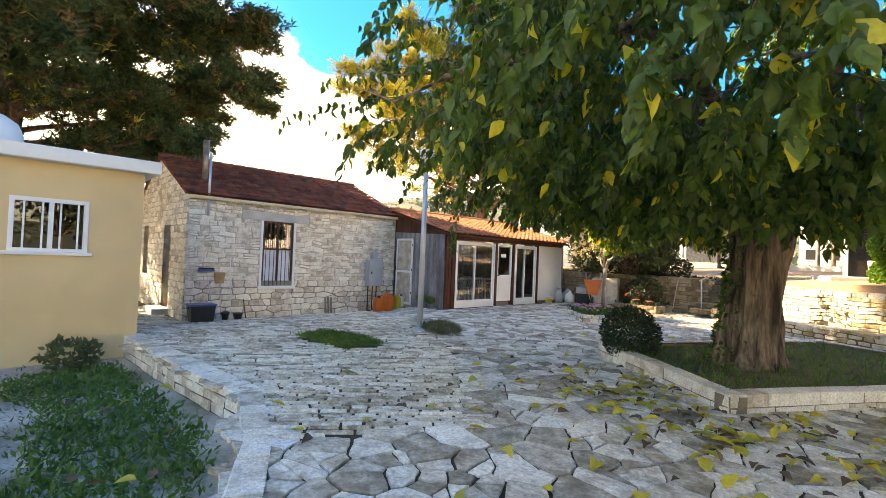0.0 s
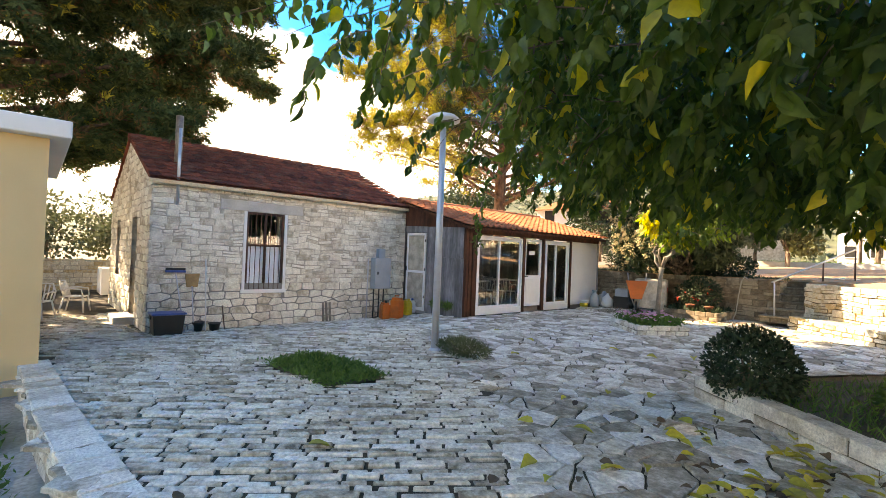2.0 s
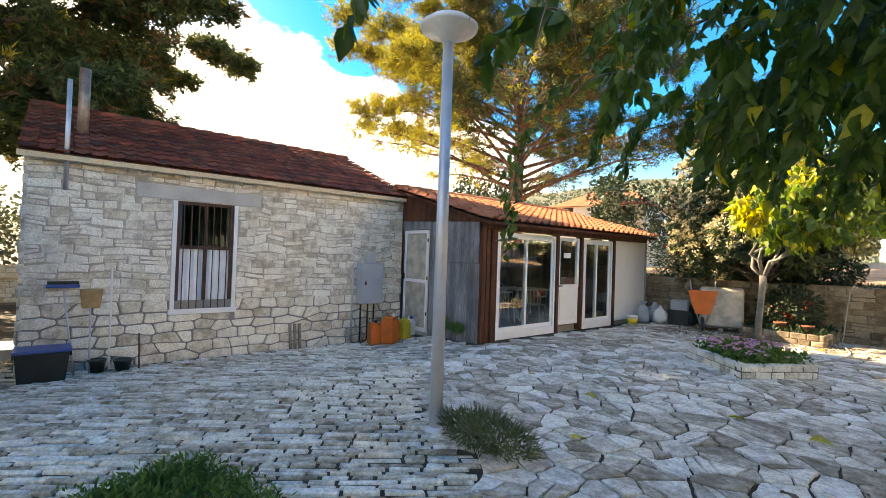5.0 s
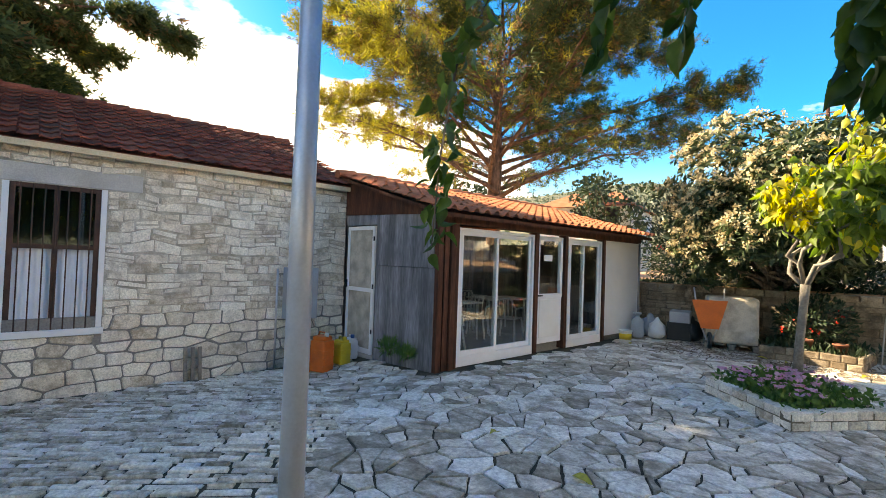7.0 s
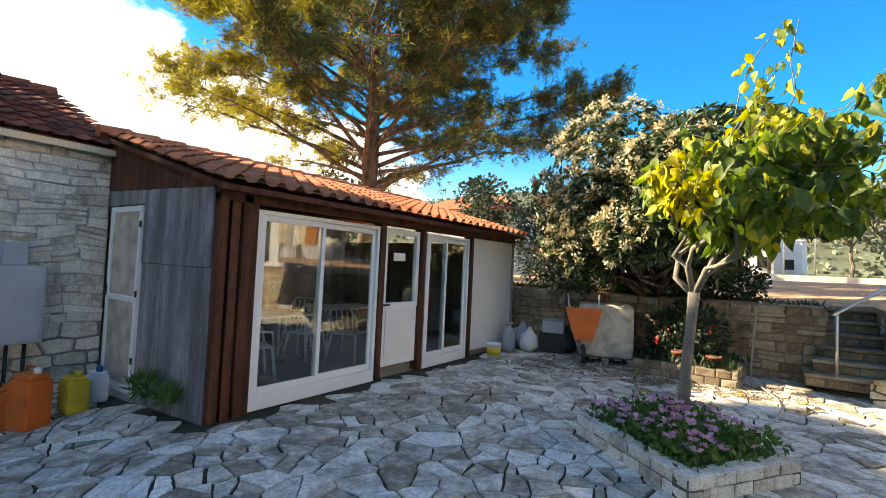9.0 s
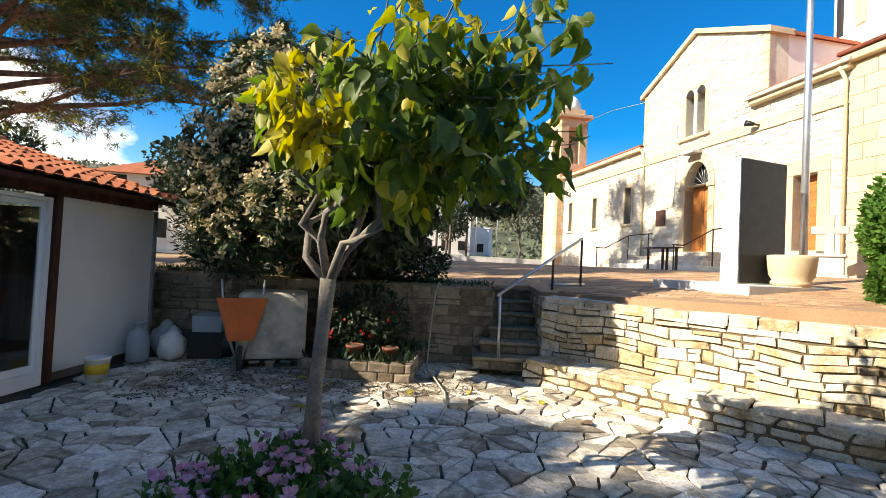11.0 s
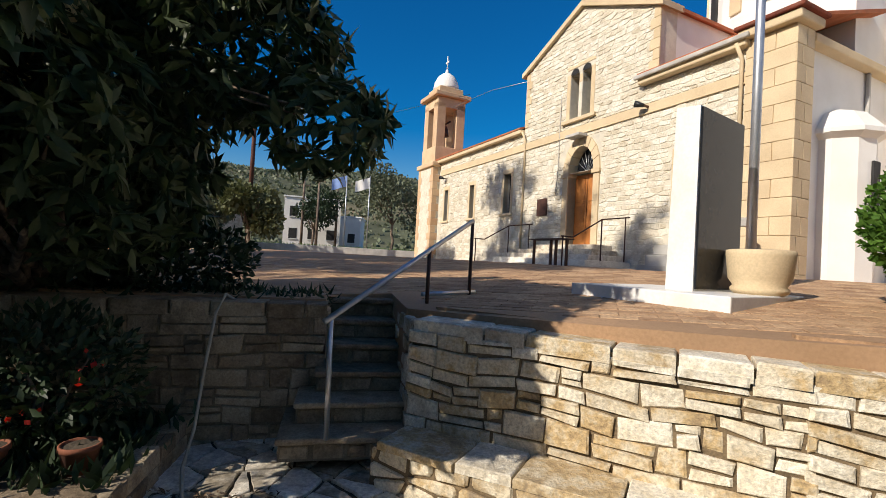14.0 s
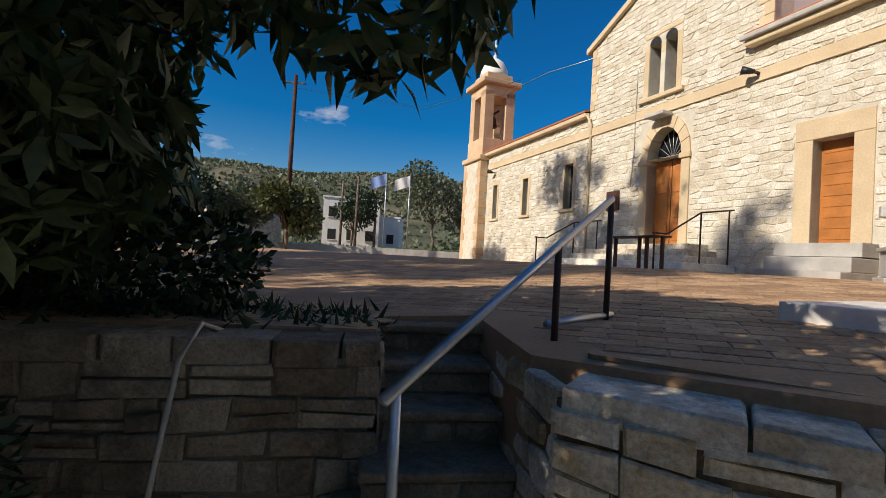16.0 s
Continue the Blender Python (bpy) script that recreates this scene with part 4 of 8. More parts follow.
for i in range(49):
    u = wu[0] + 0.02 + i * (wu[1] - wu[0] - 0.04) / 48
    o = -0.095 + 0.014 * math.sin(i * 1.35) + 0.008 * math.sin(i * 3.1)
    cv += [mf @ Vector((u, o, WIN[2])), mf @ Vector((u, o, 1.53))]
    if i:
        cf.append((2 * i - 2, 2 * i, 2 * i + 1, 2 * i - 1))
raw("curtain", cv, cf, M["curtain"], house, "pale blue-white half curtain", True)
boxpart("gable_door", (gap_door[0], gap_door[1], -0.25, -0.2, -0.3, gap_door[3]), M["ironbrown"], house, "dark wooden door in the gable", 0.004, mg)
boxpart("gable_window", (gap_win[0], gap_win[1], -0.25, -0.2, gap_win[2], gap_win[3]), M["ironbrown"], house, "", 0.004, mg)
boxpart("door_step", (4.0, 5.15, 0.0, 0.42, -0.5, -0.26), M["concrete"], house, "worn stone doorstep", 0.02, mg)

# roof of the house
over = 0.18


def tile_bits(x_low, z_low, x_high, z_high, y0, y1, w, l, kind, rng):
    """Courses of roof tiles from the eave to the ridge."""
    bits = []
    dx, dz = x_high - x_low, z_high - z_low
    L = math.hypot(dx, dz)
    s = Vector((dx / L, 0, dz / L))
    nrm = Vector((-s.z, 0, s.x)) if dx < 0 else Vector((s.z * -1, 0, s.x))
    if nrm.z < 0:
        nrm = -nrm
    rows, cols = max(1, round(L / l)), max(1, round((y1 - y0) / w))
    lw, ww = L / rows, (y1 - y0) / cols
    for r in range(rows):
        for c in range(cols):
            o = Vector((x_low, y0 + c * ww, z_low)) + s * (r * lw) + nrm * rng.uniform(0, 0.006)
            e = Vector((0, 1, 0))
            sk = rng.uniform(-0.006, 0.006)
            if kind == "flat":
                prof = [(0.0, 0.0), (0.10, 0.022), (0.25, 0.008), (0.6, 0.006), (0.8, 0.03), (0.99, 0.034)]
            else:
                prof = [(0.0, 0.012), (0.2, 0.0), (0.42, 0.008), (0.55, 0.05), (0.72, 0.075), (0.88, 0.055), (0.995, 0.018)]
            v = []
            for k, (a, h) in enumerate(prof):
                v.append(o + e * (a * ww) + nrm * (h + 0.035) + s * sk)
                v.append(o + e * (a * ww) + nrm * h + s * (lw * 1.04 + sk))
            base = len(v)
            for k, (a, h) in enumerate(prof):
                v.append(o + e * (a * ww) + nrm * (h + 0.018) + s * sk)
            f = []
            for k in range(len(prof) - 1):
                f.append((2 * k, 2 * k + 2, 2 * k + 3, 2 * k + 1))
                f.append((base + k, base + k + 1, 2 * k + 2, 2 * k))
            bits.append((v, f))
    return bits


slope = (RIDGE_Z - EAVE_Z) / (HX - RIDGE_X)
ex, ez = HX + over, EAVE_Z - over * slope + 0.06
roof = raw("roof", [(ex, HY0 - 0.06, ez), (RIDGE_X, HY0 - 0.06, RIDGE_Z + 0.07), (HB - over, HY0 - 0.06, ez), (ex, HY1 + 0.12, ez), (RIDGE_X, HY1 + 0.12, RIDGE_Z + 0.07), (HB - over, HY1 + 0.12, ez),
                    (ex, HY0 - 0.06, ez - 0.07), (RIDGE_X, HY0 - 0.06, RIDGE_Z), (HB - over, HY0 - 0.06, ez - 0.07), (ex, HY1 + 0.12, ez - 0.07), (RIDGE_X, HY1 + 0.12, RIDGE_Z), (HB - over, HY1 + 0.12, ez - 0.07)],
           [(0, 3, 4, 1), (1, 4, 5, 2), (6, 7, 10, 9), (7, 8, 11, 10), (0, 1, 7, 6), (1, 2, 8, 7), (3, 9, 10, 4), (4, 10, 11, 5), (0, 6, 9, 3), (2, 5, 11, 8)], M["redtile"], house, "dark weathered red tiled gable roof")
bits = tile_bits(ex + 0.03, ez + 0.01, RIDGE_X, RIDGE_Z + 0.08, HY0 - 0.08, HY1 + 0.14, 0.21, 0.33, "flat", rng)
pieces("roof_tile", bits, M["redtile"], roof, key=lambda c: -c.x, limit=260)
bits = []
for i in range(19):
    y = HY0 - 0.08 + i * 0.37
    v, f = tube([(RIDGE_X, y, RIDGE_Z + 0.06), (RIDGE_X, y + 0.39, RIDGE_Z + 0.075)], [0.10, 0.115], 10)
    bits.append((v, f))
pieces("ridge_tile", bits, M["redtile"], roof)
boxpart("eave_board", (-0.08, fw + 0.14, over - 0.03, over + 0.0, ez - 0.09, ez - 0.005), M["ashlar"], house, "pale eave board under the tiles", 0.004, mf)
tubepart("flue_pipe", [(-14.6, 4.05, 3.3), (-14.6, 4.05, 4.62)], 0.085, M["rust"], house, "shiny rust-streaked flue pipe", 16)
tubepart("vent_pipe", [(-13.36, 3.83, 2.36), (-13.36, 3.83, 4.05)], 0.033, M["steel"], house, "thin grey vent pipe", 10)

# ---- annex ----
annex = anchor("glazed_annex", (-12.0, 13.5, 0), "low glazed timber annex with orange tiled lean-to roof", "house")
AX = -10.75
ma = face_matrix(AX, 0, 0, 1)
A0, A1, AZ = 10.15, 16.85, 2.28


def sliding(u0, u1, mid, name="sliding_door"):
    """White aluminium sliding doors with glass."""
    d = boxpart(name, (u0, u1, -0.10, 0.0, -0.13, 0.035), M["alu"], annex, "white aluminium sliding glass doors", 0.004, ma)
    bm = bmesh.new()
    for a, b, c, e in ((u0, u0 + 0.05, 0.035, 2.08), (u1 - 0.05, u1, 0.035, 2.08), (u0 + 0.05, u1 - 0.05, 2.03, 2.08)):
        box(bm, a, b, -0.09, -0.002, c, e, 0.004, ma)
    part("outer_frame", bm, M["alu"], d)
    for a, b, o in ((u0 + 0.05, mid + 0.03, -0.035), (mid - 0.03, u1 - 0.05, -0.078)):
        bm = bmesh.new()
        for q in ((a, a + 0.055, 0.037, 2.028), (b - 0.055, b, 0.037, 2.028), (a + 0.055, b - 0.055, 0.037, 0.12), (a + 0.055, b - 0.055, 1.96, 2.028)):
            box(bm, q[0], q[1], o, o + 0.032, q[2], q[3], 0.004, ma)
        leaf = part("sash", bm, M["alu"], d)
        g = boxpart("pane", (a + 0.05, b - 0.05, o + 0.012, o + 0.018, 0.11, 1.97), GLASS, leaf, "", 0, ma)
        g.visible_shadow = False
    return d


sliding(10.62, 12.58, 11.55)
sliding(13.72, 15.05, 14.30)
for u in (12.58, 13.55, 15.05):
    boxpart("post", (u + 0.005, u + 0.105, -0.14, 0.03, -0.12, 2.12), M["brownwood"], annex, "dark brown timber post", 0.006, ma)
for u, o in ((10.15, 0.05), (10.30, 0.02), (10.42, 0.045), (10.52, 0.01)):
    boxpart("post", (u, u + 0.10, -0.14, o, -0.15, 2.2), M["brownwood"], annex, "dark brown timber post", 0.006, ma)
boxpart("beam", (A0, A1, -0.14, 0.045, 2.122, 2.25), M["brownwood"], annex, "dark brown timber beam", 0.006, ma)
pd = boxpart("panel_door", (12.70, 13.54, -0.08, -0.03, 0.03, 0.90), M["alu"], annex, "white half-glazed panel door", 0.006, ma)
bm = bmesh.new()
for q in ((12.70, 12.78, 0.90, 2.08), (13.46, 13.54, 0.90, 2.08), (12.78, 13.46, 2.0, 2.08), (12.78, 13.46, 0.90, 0.97)):
    box(bm, q[0], q[1], -0.08, -0.015, q[2], q[3], 0.005, ma)
part("door_frame", bm, M["alu"], pd)
boxpart("lower_panel", (12.80, 13.44, -0.032, -0.018, 0.14, 0.86), M["white"], pd, "", 0.006, ma)
boxpart("pane", (12.77, 13.47, -0.055, -0.05, 0.96, 2.01), GLASS, pd, "", 0, ma).visible_shadow = False
boxpart("door_handle", (12.72, 12.84, -0.015, 0.03, 0.93, 0.955), M["blackplastic"], pd, "dark handle", 0.006, ma)
boxpart("notice", (12.95, 13.22, -0.048, -0.045, 1.6, 1.72), M["white"], pd, "white paper notice", 0, ma)
boxpart("white_panel", (15.18, A1, -0.08, -0.02, -0.02, 2.118), M["white"], annex, "plain white wall panel", 0.005, ma)
boxpart("corner_trim", (A1, A1 + 0.06, -0.1, 0.01, -0.02, 2.118), M["greywood"], annex, "", 0.004, ma)

# side of the annex: weathered boards and a white screen door
ms = face_matrix(-13.4, 10.14, 1, 0)
for a, b, c, d, o in ((1.06, 2.62, -0.3, 1.42, 0.0), (1.06, 2.60, 1.425, 2.30, 0.012), (0.02, 1.05, 2.14, 2.34, 0.006)):
    boxpart("board", (a, b, -0.03, o, c, d), M["greywood"], annex, "weathered grey plywood board", 0.003, ms)
sd = boxpart("screen_door", (0.10, 1.0, -0.03, 0.012, -0.17, -0.08), M["alu"], annex, "white framed door with translucent panes", 0.004, ms)
bm = bmesh.new()
for q in ((0.10, 0.165, -0.08, 2.12), (0.935, 1.0, -0.08, 2.12), (0.165, 0.935, 2.05, 2.12), (0.165, 0.935, 0.93, 1.0)):
    box(bm, q[0], q[1], -0.03, 0.015, q[2], q[3], 0.005, ms)
part("door_frame", bm, M["alu"], sd)
for c, d in ((-0.08, 0.93), (1.0, 2.05)):
    boxpart("pane", (0.165, 0.935, -0.015, -0.005, c, d), M["mortar"], sd, "frosted grey pane", 0, ms)
boxpart("threshold", (0.0, 1.06, -0.2, 0.02, -0.32, -0.175), M["concrete"], annex, "", 0.008, ms)
for z in (0.2, 1.0, 1.85):
    boxpart("hinge", (0.985, 1.012, 0.012, 0.03, z, z + 0.08), M["blackplastic"], sd, "", 0.003, ms)
boxpart("door_handle", (0.115, 0.14, 0.012, 0.05, 0.98, 1.12), M["blackplastic"], sd, "", 0.005, ms)

bm = bmesh.new()
box(bm, -15.9, -13.46, 10.3, 10.45, -0.3, 2.9)
box(bm, -16.0, -15.9, 10.3, A1, -0.3, 2.9)
box(bm, -15.9, AX - 0.1, A1 - 0.12, A1, -0.3, 2.1)
part("rear_wall", bm, M["greywood"], annex)
boxpart("inner_floor", (-15.9, AX - 0.12, 10.2, A1 - 0.13, -0.3, -0.005), M["tread"], annex, "", 0)
ax0, az0, ax1, az1 = AX + 0.26, 2.26, -13.6, 3.12
aroof = raw("roof", [(ax0, A0 - 0.12, az0), (ax1, A0 - 0.12, az1), (ax0, A1 + 0.1, az0), (ax1, A1 + 0.1, az1), (ax0, A0 - 0.12, az0 - 0.06), (ax1, A0 - 0.12, az1 - 0.06), (ax0, A1 + 0.1, az0 - 0.06), (ax1, A1 + 0.1, az1 - 0.06)],
            [(0, 2, 3, 1), (4, 5, 7, 6), (0, 1, 5, 4), (2, 6, 7, 3), (0, 4, 6, 2), (1, 3, 7, 5)], M["brownwood"], annex, "lean-to roof of orange clay tiles")
raw("rear_slope", [(ax1, A0 + 0.1, az1), (ax1, A1 + 0.1, az1), (-16.2, A1 + 0.1, 2.5), (-16.2, A0 + 0.1, 2.5), (ax1, A0 + 0.1, az1 - 0.06), (ax1, A1 + 0.1, az1 - 0.06), (-16.2, A1 + 0.1, 2.44), (-16.2, A0 + 0.1, 2.44)],
    [(0, 1, 2, 3), (7, 6, 5, 4), (0, 3, 7, 4), (1, 5, 6, 2), (3, 2, 6, 7), (0, 4, 5, 1)], M["orangetile"], annex)
bits = tile_bits(ax0 + 0.05, az0 + 0.01, ax1, az1 + 0.01, A0 - 0.15, A1 + 0.12, 0.24, 0.36, "roman", rng)
pieces("roof_tile", bits, M["orangetile"], aroof, key=near(-10.5, 11), limit=280)
bits = [tube([(ax1, A0 - 0.15 + i * 0.37, az1 + 0.03), (ax1, A0 + 0.24 + i * 0.37, az1 + 0.045)], [0.10, 0.115], 10) for i in range(19)]
pieces("ridge_tile", bits, M["orangetile"], aroof)
raw("side_infill", [(-13.4, 10.12, 2.35), (-10.78, 10.12, 2.25), (-10.78, 10.12, 2.27), (-13.4, 10.12, 3.06), (-13.4, 10.16, 2.35), (-10.78, 10.16, 2.25), (-10.78, 10.16, 2.27), (-13.4, 10.16, 3.06)],
    [(0, 1, 2, 3), (7, 6, 5, 4), (0, 4, 5, 1), (1, 5, 6, 2), (2, 6, 7, 3), (3, 7, 4, 0)], M["brownwood"], annex, "dark brown boarded gable end")

# ---- yellow building ----
yb = anchor("yellow_building", (-12.0, -2.5, -0.3), "flat-roofed building in yellow render with a white roof edge", "house")
YX, YY = -9.1, 1.6
my = face_matrix(YX, -7.5, 0, 1)
yw = (7.46, 8.38, 1.34, 2.14)
holed_wall("wall", my, 0, YY + 7.5, -0.4, 2.68, [yw], 0.2, M["yellow"], yb)
bm = bmesh.new()
box(bm, -13.6, YX - 0.2, YY - 0.2, YY, -0.4, 2.68)
box(bm, -13.6, -13.4, -7.5, YY - 0.2, -0.4, 2.68)
box(bm, -13.4, YX - 0.2, -7.5, -7.3, -0.4, 2.68)
part("end_wall", bm, M["yellow"], yb)
boxpart("dark_room", (-13.3, YX - 0.5, -7.2, YY - 0.3, -0.3, 2.6), M["dark"], yb, "", 0)
boxpart("roof", (-13.8, YX + 0.2, -7.7, YY + 0.2, 2.684, 2.89), M["white"], yb, "white concrete roof slab", 0.015)
boxpart("window_sill", (yw[0] - 0.06, yw[1] + 0.06, -0.1, 0.05, yw[2] - 0.05, yw[2]), M["white"], yb, "", 0.006, my)
bm = bmesh.new()
for q in ((yw[0], yw[0] + 0.06, yw[2], yw[3]), (yw[1] - 0.06, yw[1], yw[2], yw[3]), (yw[0] + 0.06, yw[1] - 0.06, yw[3] - 0.06, yw[3]), (yw[0] + 0.06, yw[1] - 0.06, yw[2], yw[2] + 0.05), (yw[0] + 0.44, yw[0] + 0.5, yw[2] + 0.05, yw[3] - 0.06)):
    box(bm, q[0], q[1], -0.1, 0.012, q[2], q[3], 0.004, my)
yf = part("window_frame", bm, M["alu"], yb, "white sliding window frame")
for i in range(4):
    u = yw[0] + 0.15 + i * 0.21
    boxpart("window_bar", (u, u + 0.025, -0.03, -0.01, yw[2] + 0.05, yw[3] - 0.06), M["alu"], yf, "", 0.003, my)
boxpart("pane", (yw[0] + 0.05, yw[1] - 0.05, -0.09, -0.08, yw[2] + 0.03, yw[3] - 0.03), DARKGLASS, yb, "", 0, my)
boxpart("curtain", (yw[0] + 0.05, yw[0] + 0.46, -0.14, -0.12, yw[2] + 0.03, yw[3] - 0.03), M["curtain"], yb, "", 0, my)
dome = lathe([(0.5, 0), (0.5, 0.4), (0.42, 0.6), (0.25, 0.72), (0.02, 0.76)])
tank = anchor("roof_water_tank", (-11.0, -0.4, 2.89), "white rounded water tank on the flat roof", "tank")
raw("tank_body", *moved(dome, Matrix.Translation((-11.0, -0.4, 2.89))), M["white"], tank, smooth=True)


# ---- plaza, retaining walls, steps ----
def plaza_z(x, y):
    return min(1.62, 1.16 + 0.045 * max(0.0, (y - 17) * 0.8 + (x + 4.5) * 1.45))


WALL = [(-4.65, 16.75), (-2.62, 15.05), (0.4, 12.9), (6.0, 9.5), (12.0, 6.0)]


def wall_y(x):
    for (xa, ya), (xb, yb) in zip(WALL, WALL[1:]):
        if x <= xb:
            return ya + (yb - ya) * (x - xa) / (xb - xa)
    return WALL[-1][1]


def plaza_edge(x):
    if x < -5.38:
        return 17.72
    if x < -4.66:
        return 18.3
    return wall_y(x) + 0.36


xs = [-45, -32, -24, -18, -14, -11, -9, -7.5, -6.4, -5.39, -5.37, -4.67, -4.655, -4.3] + [-4 + i * 0.5 for i in range(17)] + [5, 7, 9, 12, 18, 30]
ss = [0, 0.5, 1, 1.6, 2.4, 3.2, 4.4, 6, 8, 11, 14, 18, 24, 32, 44]
verts = [(x, plaza_edge(x) + s, plaza_z(x, plaza_edge(x) + s)) for x in xs for s in ss]
k = len(ss)
faces = [(i * k + j, (i + 1) * k + j, (i + 1) * k + j + 1, i * k + j + 1) for i in range(len(xs) - 1) for j in range(k - 1)]
nv = len(verts)
verts += [(x, plaza_edge(x), -0.3) for x in xs]
faces += [(nv + i, nv + i + 1, (i + 1) * k, i * k) for i in range(len(xs) - 1)]
plaza = raw("plaza", verts, faces, M["plaza"])
tagged(plaza, "raised church square paved in terracotta-coloured slabs", "pavement", kind="structure")
# low kerb along the square's edge
bits = []
for (xa, ya), (xb, yb) in zip(WALL, WALL[1:]):
    m = face_matrix(xa, ya, xb - xa, yb - ya)
    L = math.hypot(xb - xa, yb - ya)
    u = 0
    while u < L:
        w = min(rng.uniform(0.7, 1.2), L - u)
        z = plaza_z(xa, ya + 0.5)
        bits.append(moved(block([(u + 0.005, z - 0.06), (u + w - 0.005, z - 0.06), (u + w - 0.005, z + 0.035), (u + 0.005, z + 0.035)], 0.10, rng, 0.0, 0.012), m @ Matrix.Translation((0, -0.36, 0))))
        u += w
kerbs = anchor("plaza_kerb", (-3.5, 16.2, 1.1), "pale concrete edging of the raised square", "kerb", kind="structure")
pieces("kerb_stone", bits, M["paver"], kerbs)

rwall = anchor("retaining_wall", (-3.0, 15.3, 0), "sunlit retaining wall of rough yellow limestone", "wall", kind="structure")
bits, caps, ledge, ledge_caps = [], [], [], []
for i, ((xa, ya), (xb, yb)) in enumerate(zip(WALL, WALL[1:])):
    m = face_matrix(xa, ya, xb - xa, yb - ya)
    L = math.hypot(xb - xa, yb - ya)
    boxpart("wall_core", (0, L + 0.03, -0.34, 0.0, -0.3, 1.06), M["tanmortar"], rwall, "", 0, m)
    bits += [moved(b, m) for b in rubble(-0.03, L + 0.04, 0.2, 1.03, rng, (0.08, 0.18), (0.12, 0.44), 0.017, depth=0.05, proud=0.036, rough=0.017, chamfer=0.013, warp=0.06)]
    u = 0
    while u < L - 0.02:
        w = min(rng.uniform(0.3, 0.75), L - u)
        v, f = block([(u + 0.008, -0.36), (u + w - 0.008, -0.36), (u + w - 0.008, 0.03), (u + 0.008, 0.012)], 0.11, rng, 0.01, 0.014)
        v = [(a, o, b) for a, b, o in v]
        caps.append(moved((v, [q[::-1] for q in f]), m @ Matrix.Translation((0, 0, 1.10 + rng.uniform(-0.012, 0.012)))))
        u += w
    boxpart("ledge_core", (-0.06, L + 0.08, 0.0, 0.42, -0.3, 0.20), M["tanmortar"], rwall, "", 0, m)
    m2 = m @ Matrix.Translation((0, 0.42, 0))
    ledge += [moved(b, m2) for b in fieldstones(-0.05, L + 0.06, -0.12, 0.21, rng, 0.27, 0.11, 0.02, depth=0.04, drop=0.05, jit=(0.35, 0.06))]
    u = 0
    while u < L - 0.02:
        w = min(rng.uniform(0.35, 0.7), L - u)
        v, f = block([(u + 0.008, 0.0), (u + w - 0.008, 0.0), (u + w - 0.008, 0.45 + rng.uniform(-0.02, 0.03)), (u + 0.008, 0.45)], 0.06, rng, 0.01, 0.015)
        v = [(a, o, b) for a, b, o in v]
        ledge_caps.append(moved((v, [q[::-1] for q in f]), m @ Matrix.Translation((0, 0, 0.255 + rng.uniform(-0.012, 0.012)))))
        u += w
pieces("stone", bits, M["wallstone"], rwall, key=near(-3.6, 15.8), limit=300)
pieces("cap_stone", caps, M["wallstone"], rwall, limit=40)
pieces("ledge_stone", ledge, M["wallstone"], rwall, limit=80)
pieces("ledge_slab", ledge_caps, M["wallstone"], rwall, limit=40)
# return of the wall beside the steps
m = face_matrix(-4.65, 18.35, 0, -1)
boxpart("return_core", (0, 1.6, -0.34, 0.0, -0.3, 1.06), M["tanmortar"], rwall, "", 0, m)
pieces("stone", [moved(b, m) for b in fieldstones(0, 1.6, 0.0, 1.1, rng, 0.3, 0.16, 0.022)], M["wallstone"], rwall)

lwall = anchor("garden_wall", (-8.0, 17.4, 0), "low shaded garden wall of rough limestone", "wall", kind="structure")
m = face_matrix(-14.0, 17.42, 1, 0)
LL = 14.0 - 5.36
boxpart("wall_core", (0, LL, -0.3, 0.0, -0.3, 1.05), M["darkmortar"], lwall, "", 0, m)
bits = [moved(b, m) for b in rubble(0, LL, -0.12, 1.02, rng, (0.09, 0.2), (0.14, 0.5), 0.018, proud=0.03, rough=0.022, chamfer=0.012, warp=0.05)]
u = 0
while u < LL:
    w = min(rng.uniform(0.3, 0.6), LL - u)
    bits.append(moved(block([(u + 0.008, 1.0), (u + w - 0.008, 1.0), (u + w - 0.008, 1.14), (u + 0.008, 1.14)], 0.3, rng, 0.03, 0.02), m))
    u += w
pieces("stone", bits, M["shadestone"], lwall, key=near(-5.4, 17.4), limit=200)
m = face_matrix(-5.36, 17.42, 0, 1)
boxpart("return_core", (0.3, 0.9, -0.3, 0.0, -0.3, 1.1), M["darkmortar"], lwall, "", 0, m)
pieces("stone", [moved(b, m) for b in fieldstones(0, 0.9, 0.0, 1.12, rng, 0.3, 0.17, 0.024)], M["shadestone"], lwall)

steps = anchor("stone_steps", (-5.0, 17.2, 0), "worn stone steps up to the church square", "steps", kind="structure")
STEPS = [(0.19, 16.66, -5.66, -4.66), (0.38, 16.93, -5.56, -4.66), (0.57, 17.2, -5.42, -4.66), (0.76, 17.5, -5.35, -4.66), (0.95, 17.8, -5.35, -4.66), (1.14, 18.08, -5.35, -4.66)]
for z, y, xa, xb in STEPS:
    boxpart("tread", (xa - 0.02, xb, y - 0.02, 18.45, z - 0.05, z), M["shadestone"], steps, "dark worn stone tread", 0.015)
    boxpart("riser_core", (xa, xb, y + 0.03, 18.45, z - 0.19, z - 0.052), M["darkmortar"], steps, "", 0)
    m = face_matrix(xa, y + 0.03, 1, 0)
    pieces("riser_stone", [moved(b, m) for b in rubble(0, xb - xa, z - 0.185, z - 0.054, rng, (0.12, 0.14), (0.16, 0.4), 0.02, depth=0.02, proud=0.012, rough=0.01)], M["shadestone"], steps)

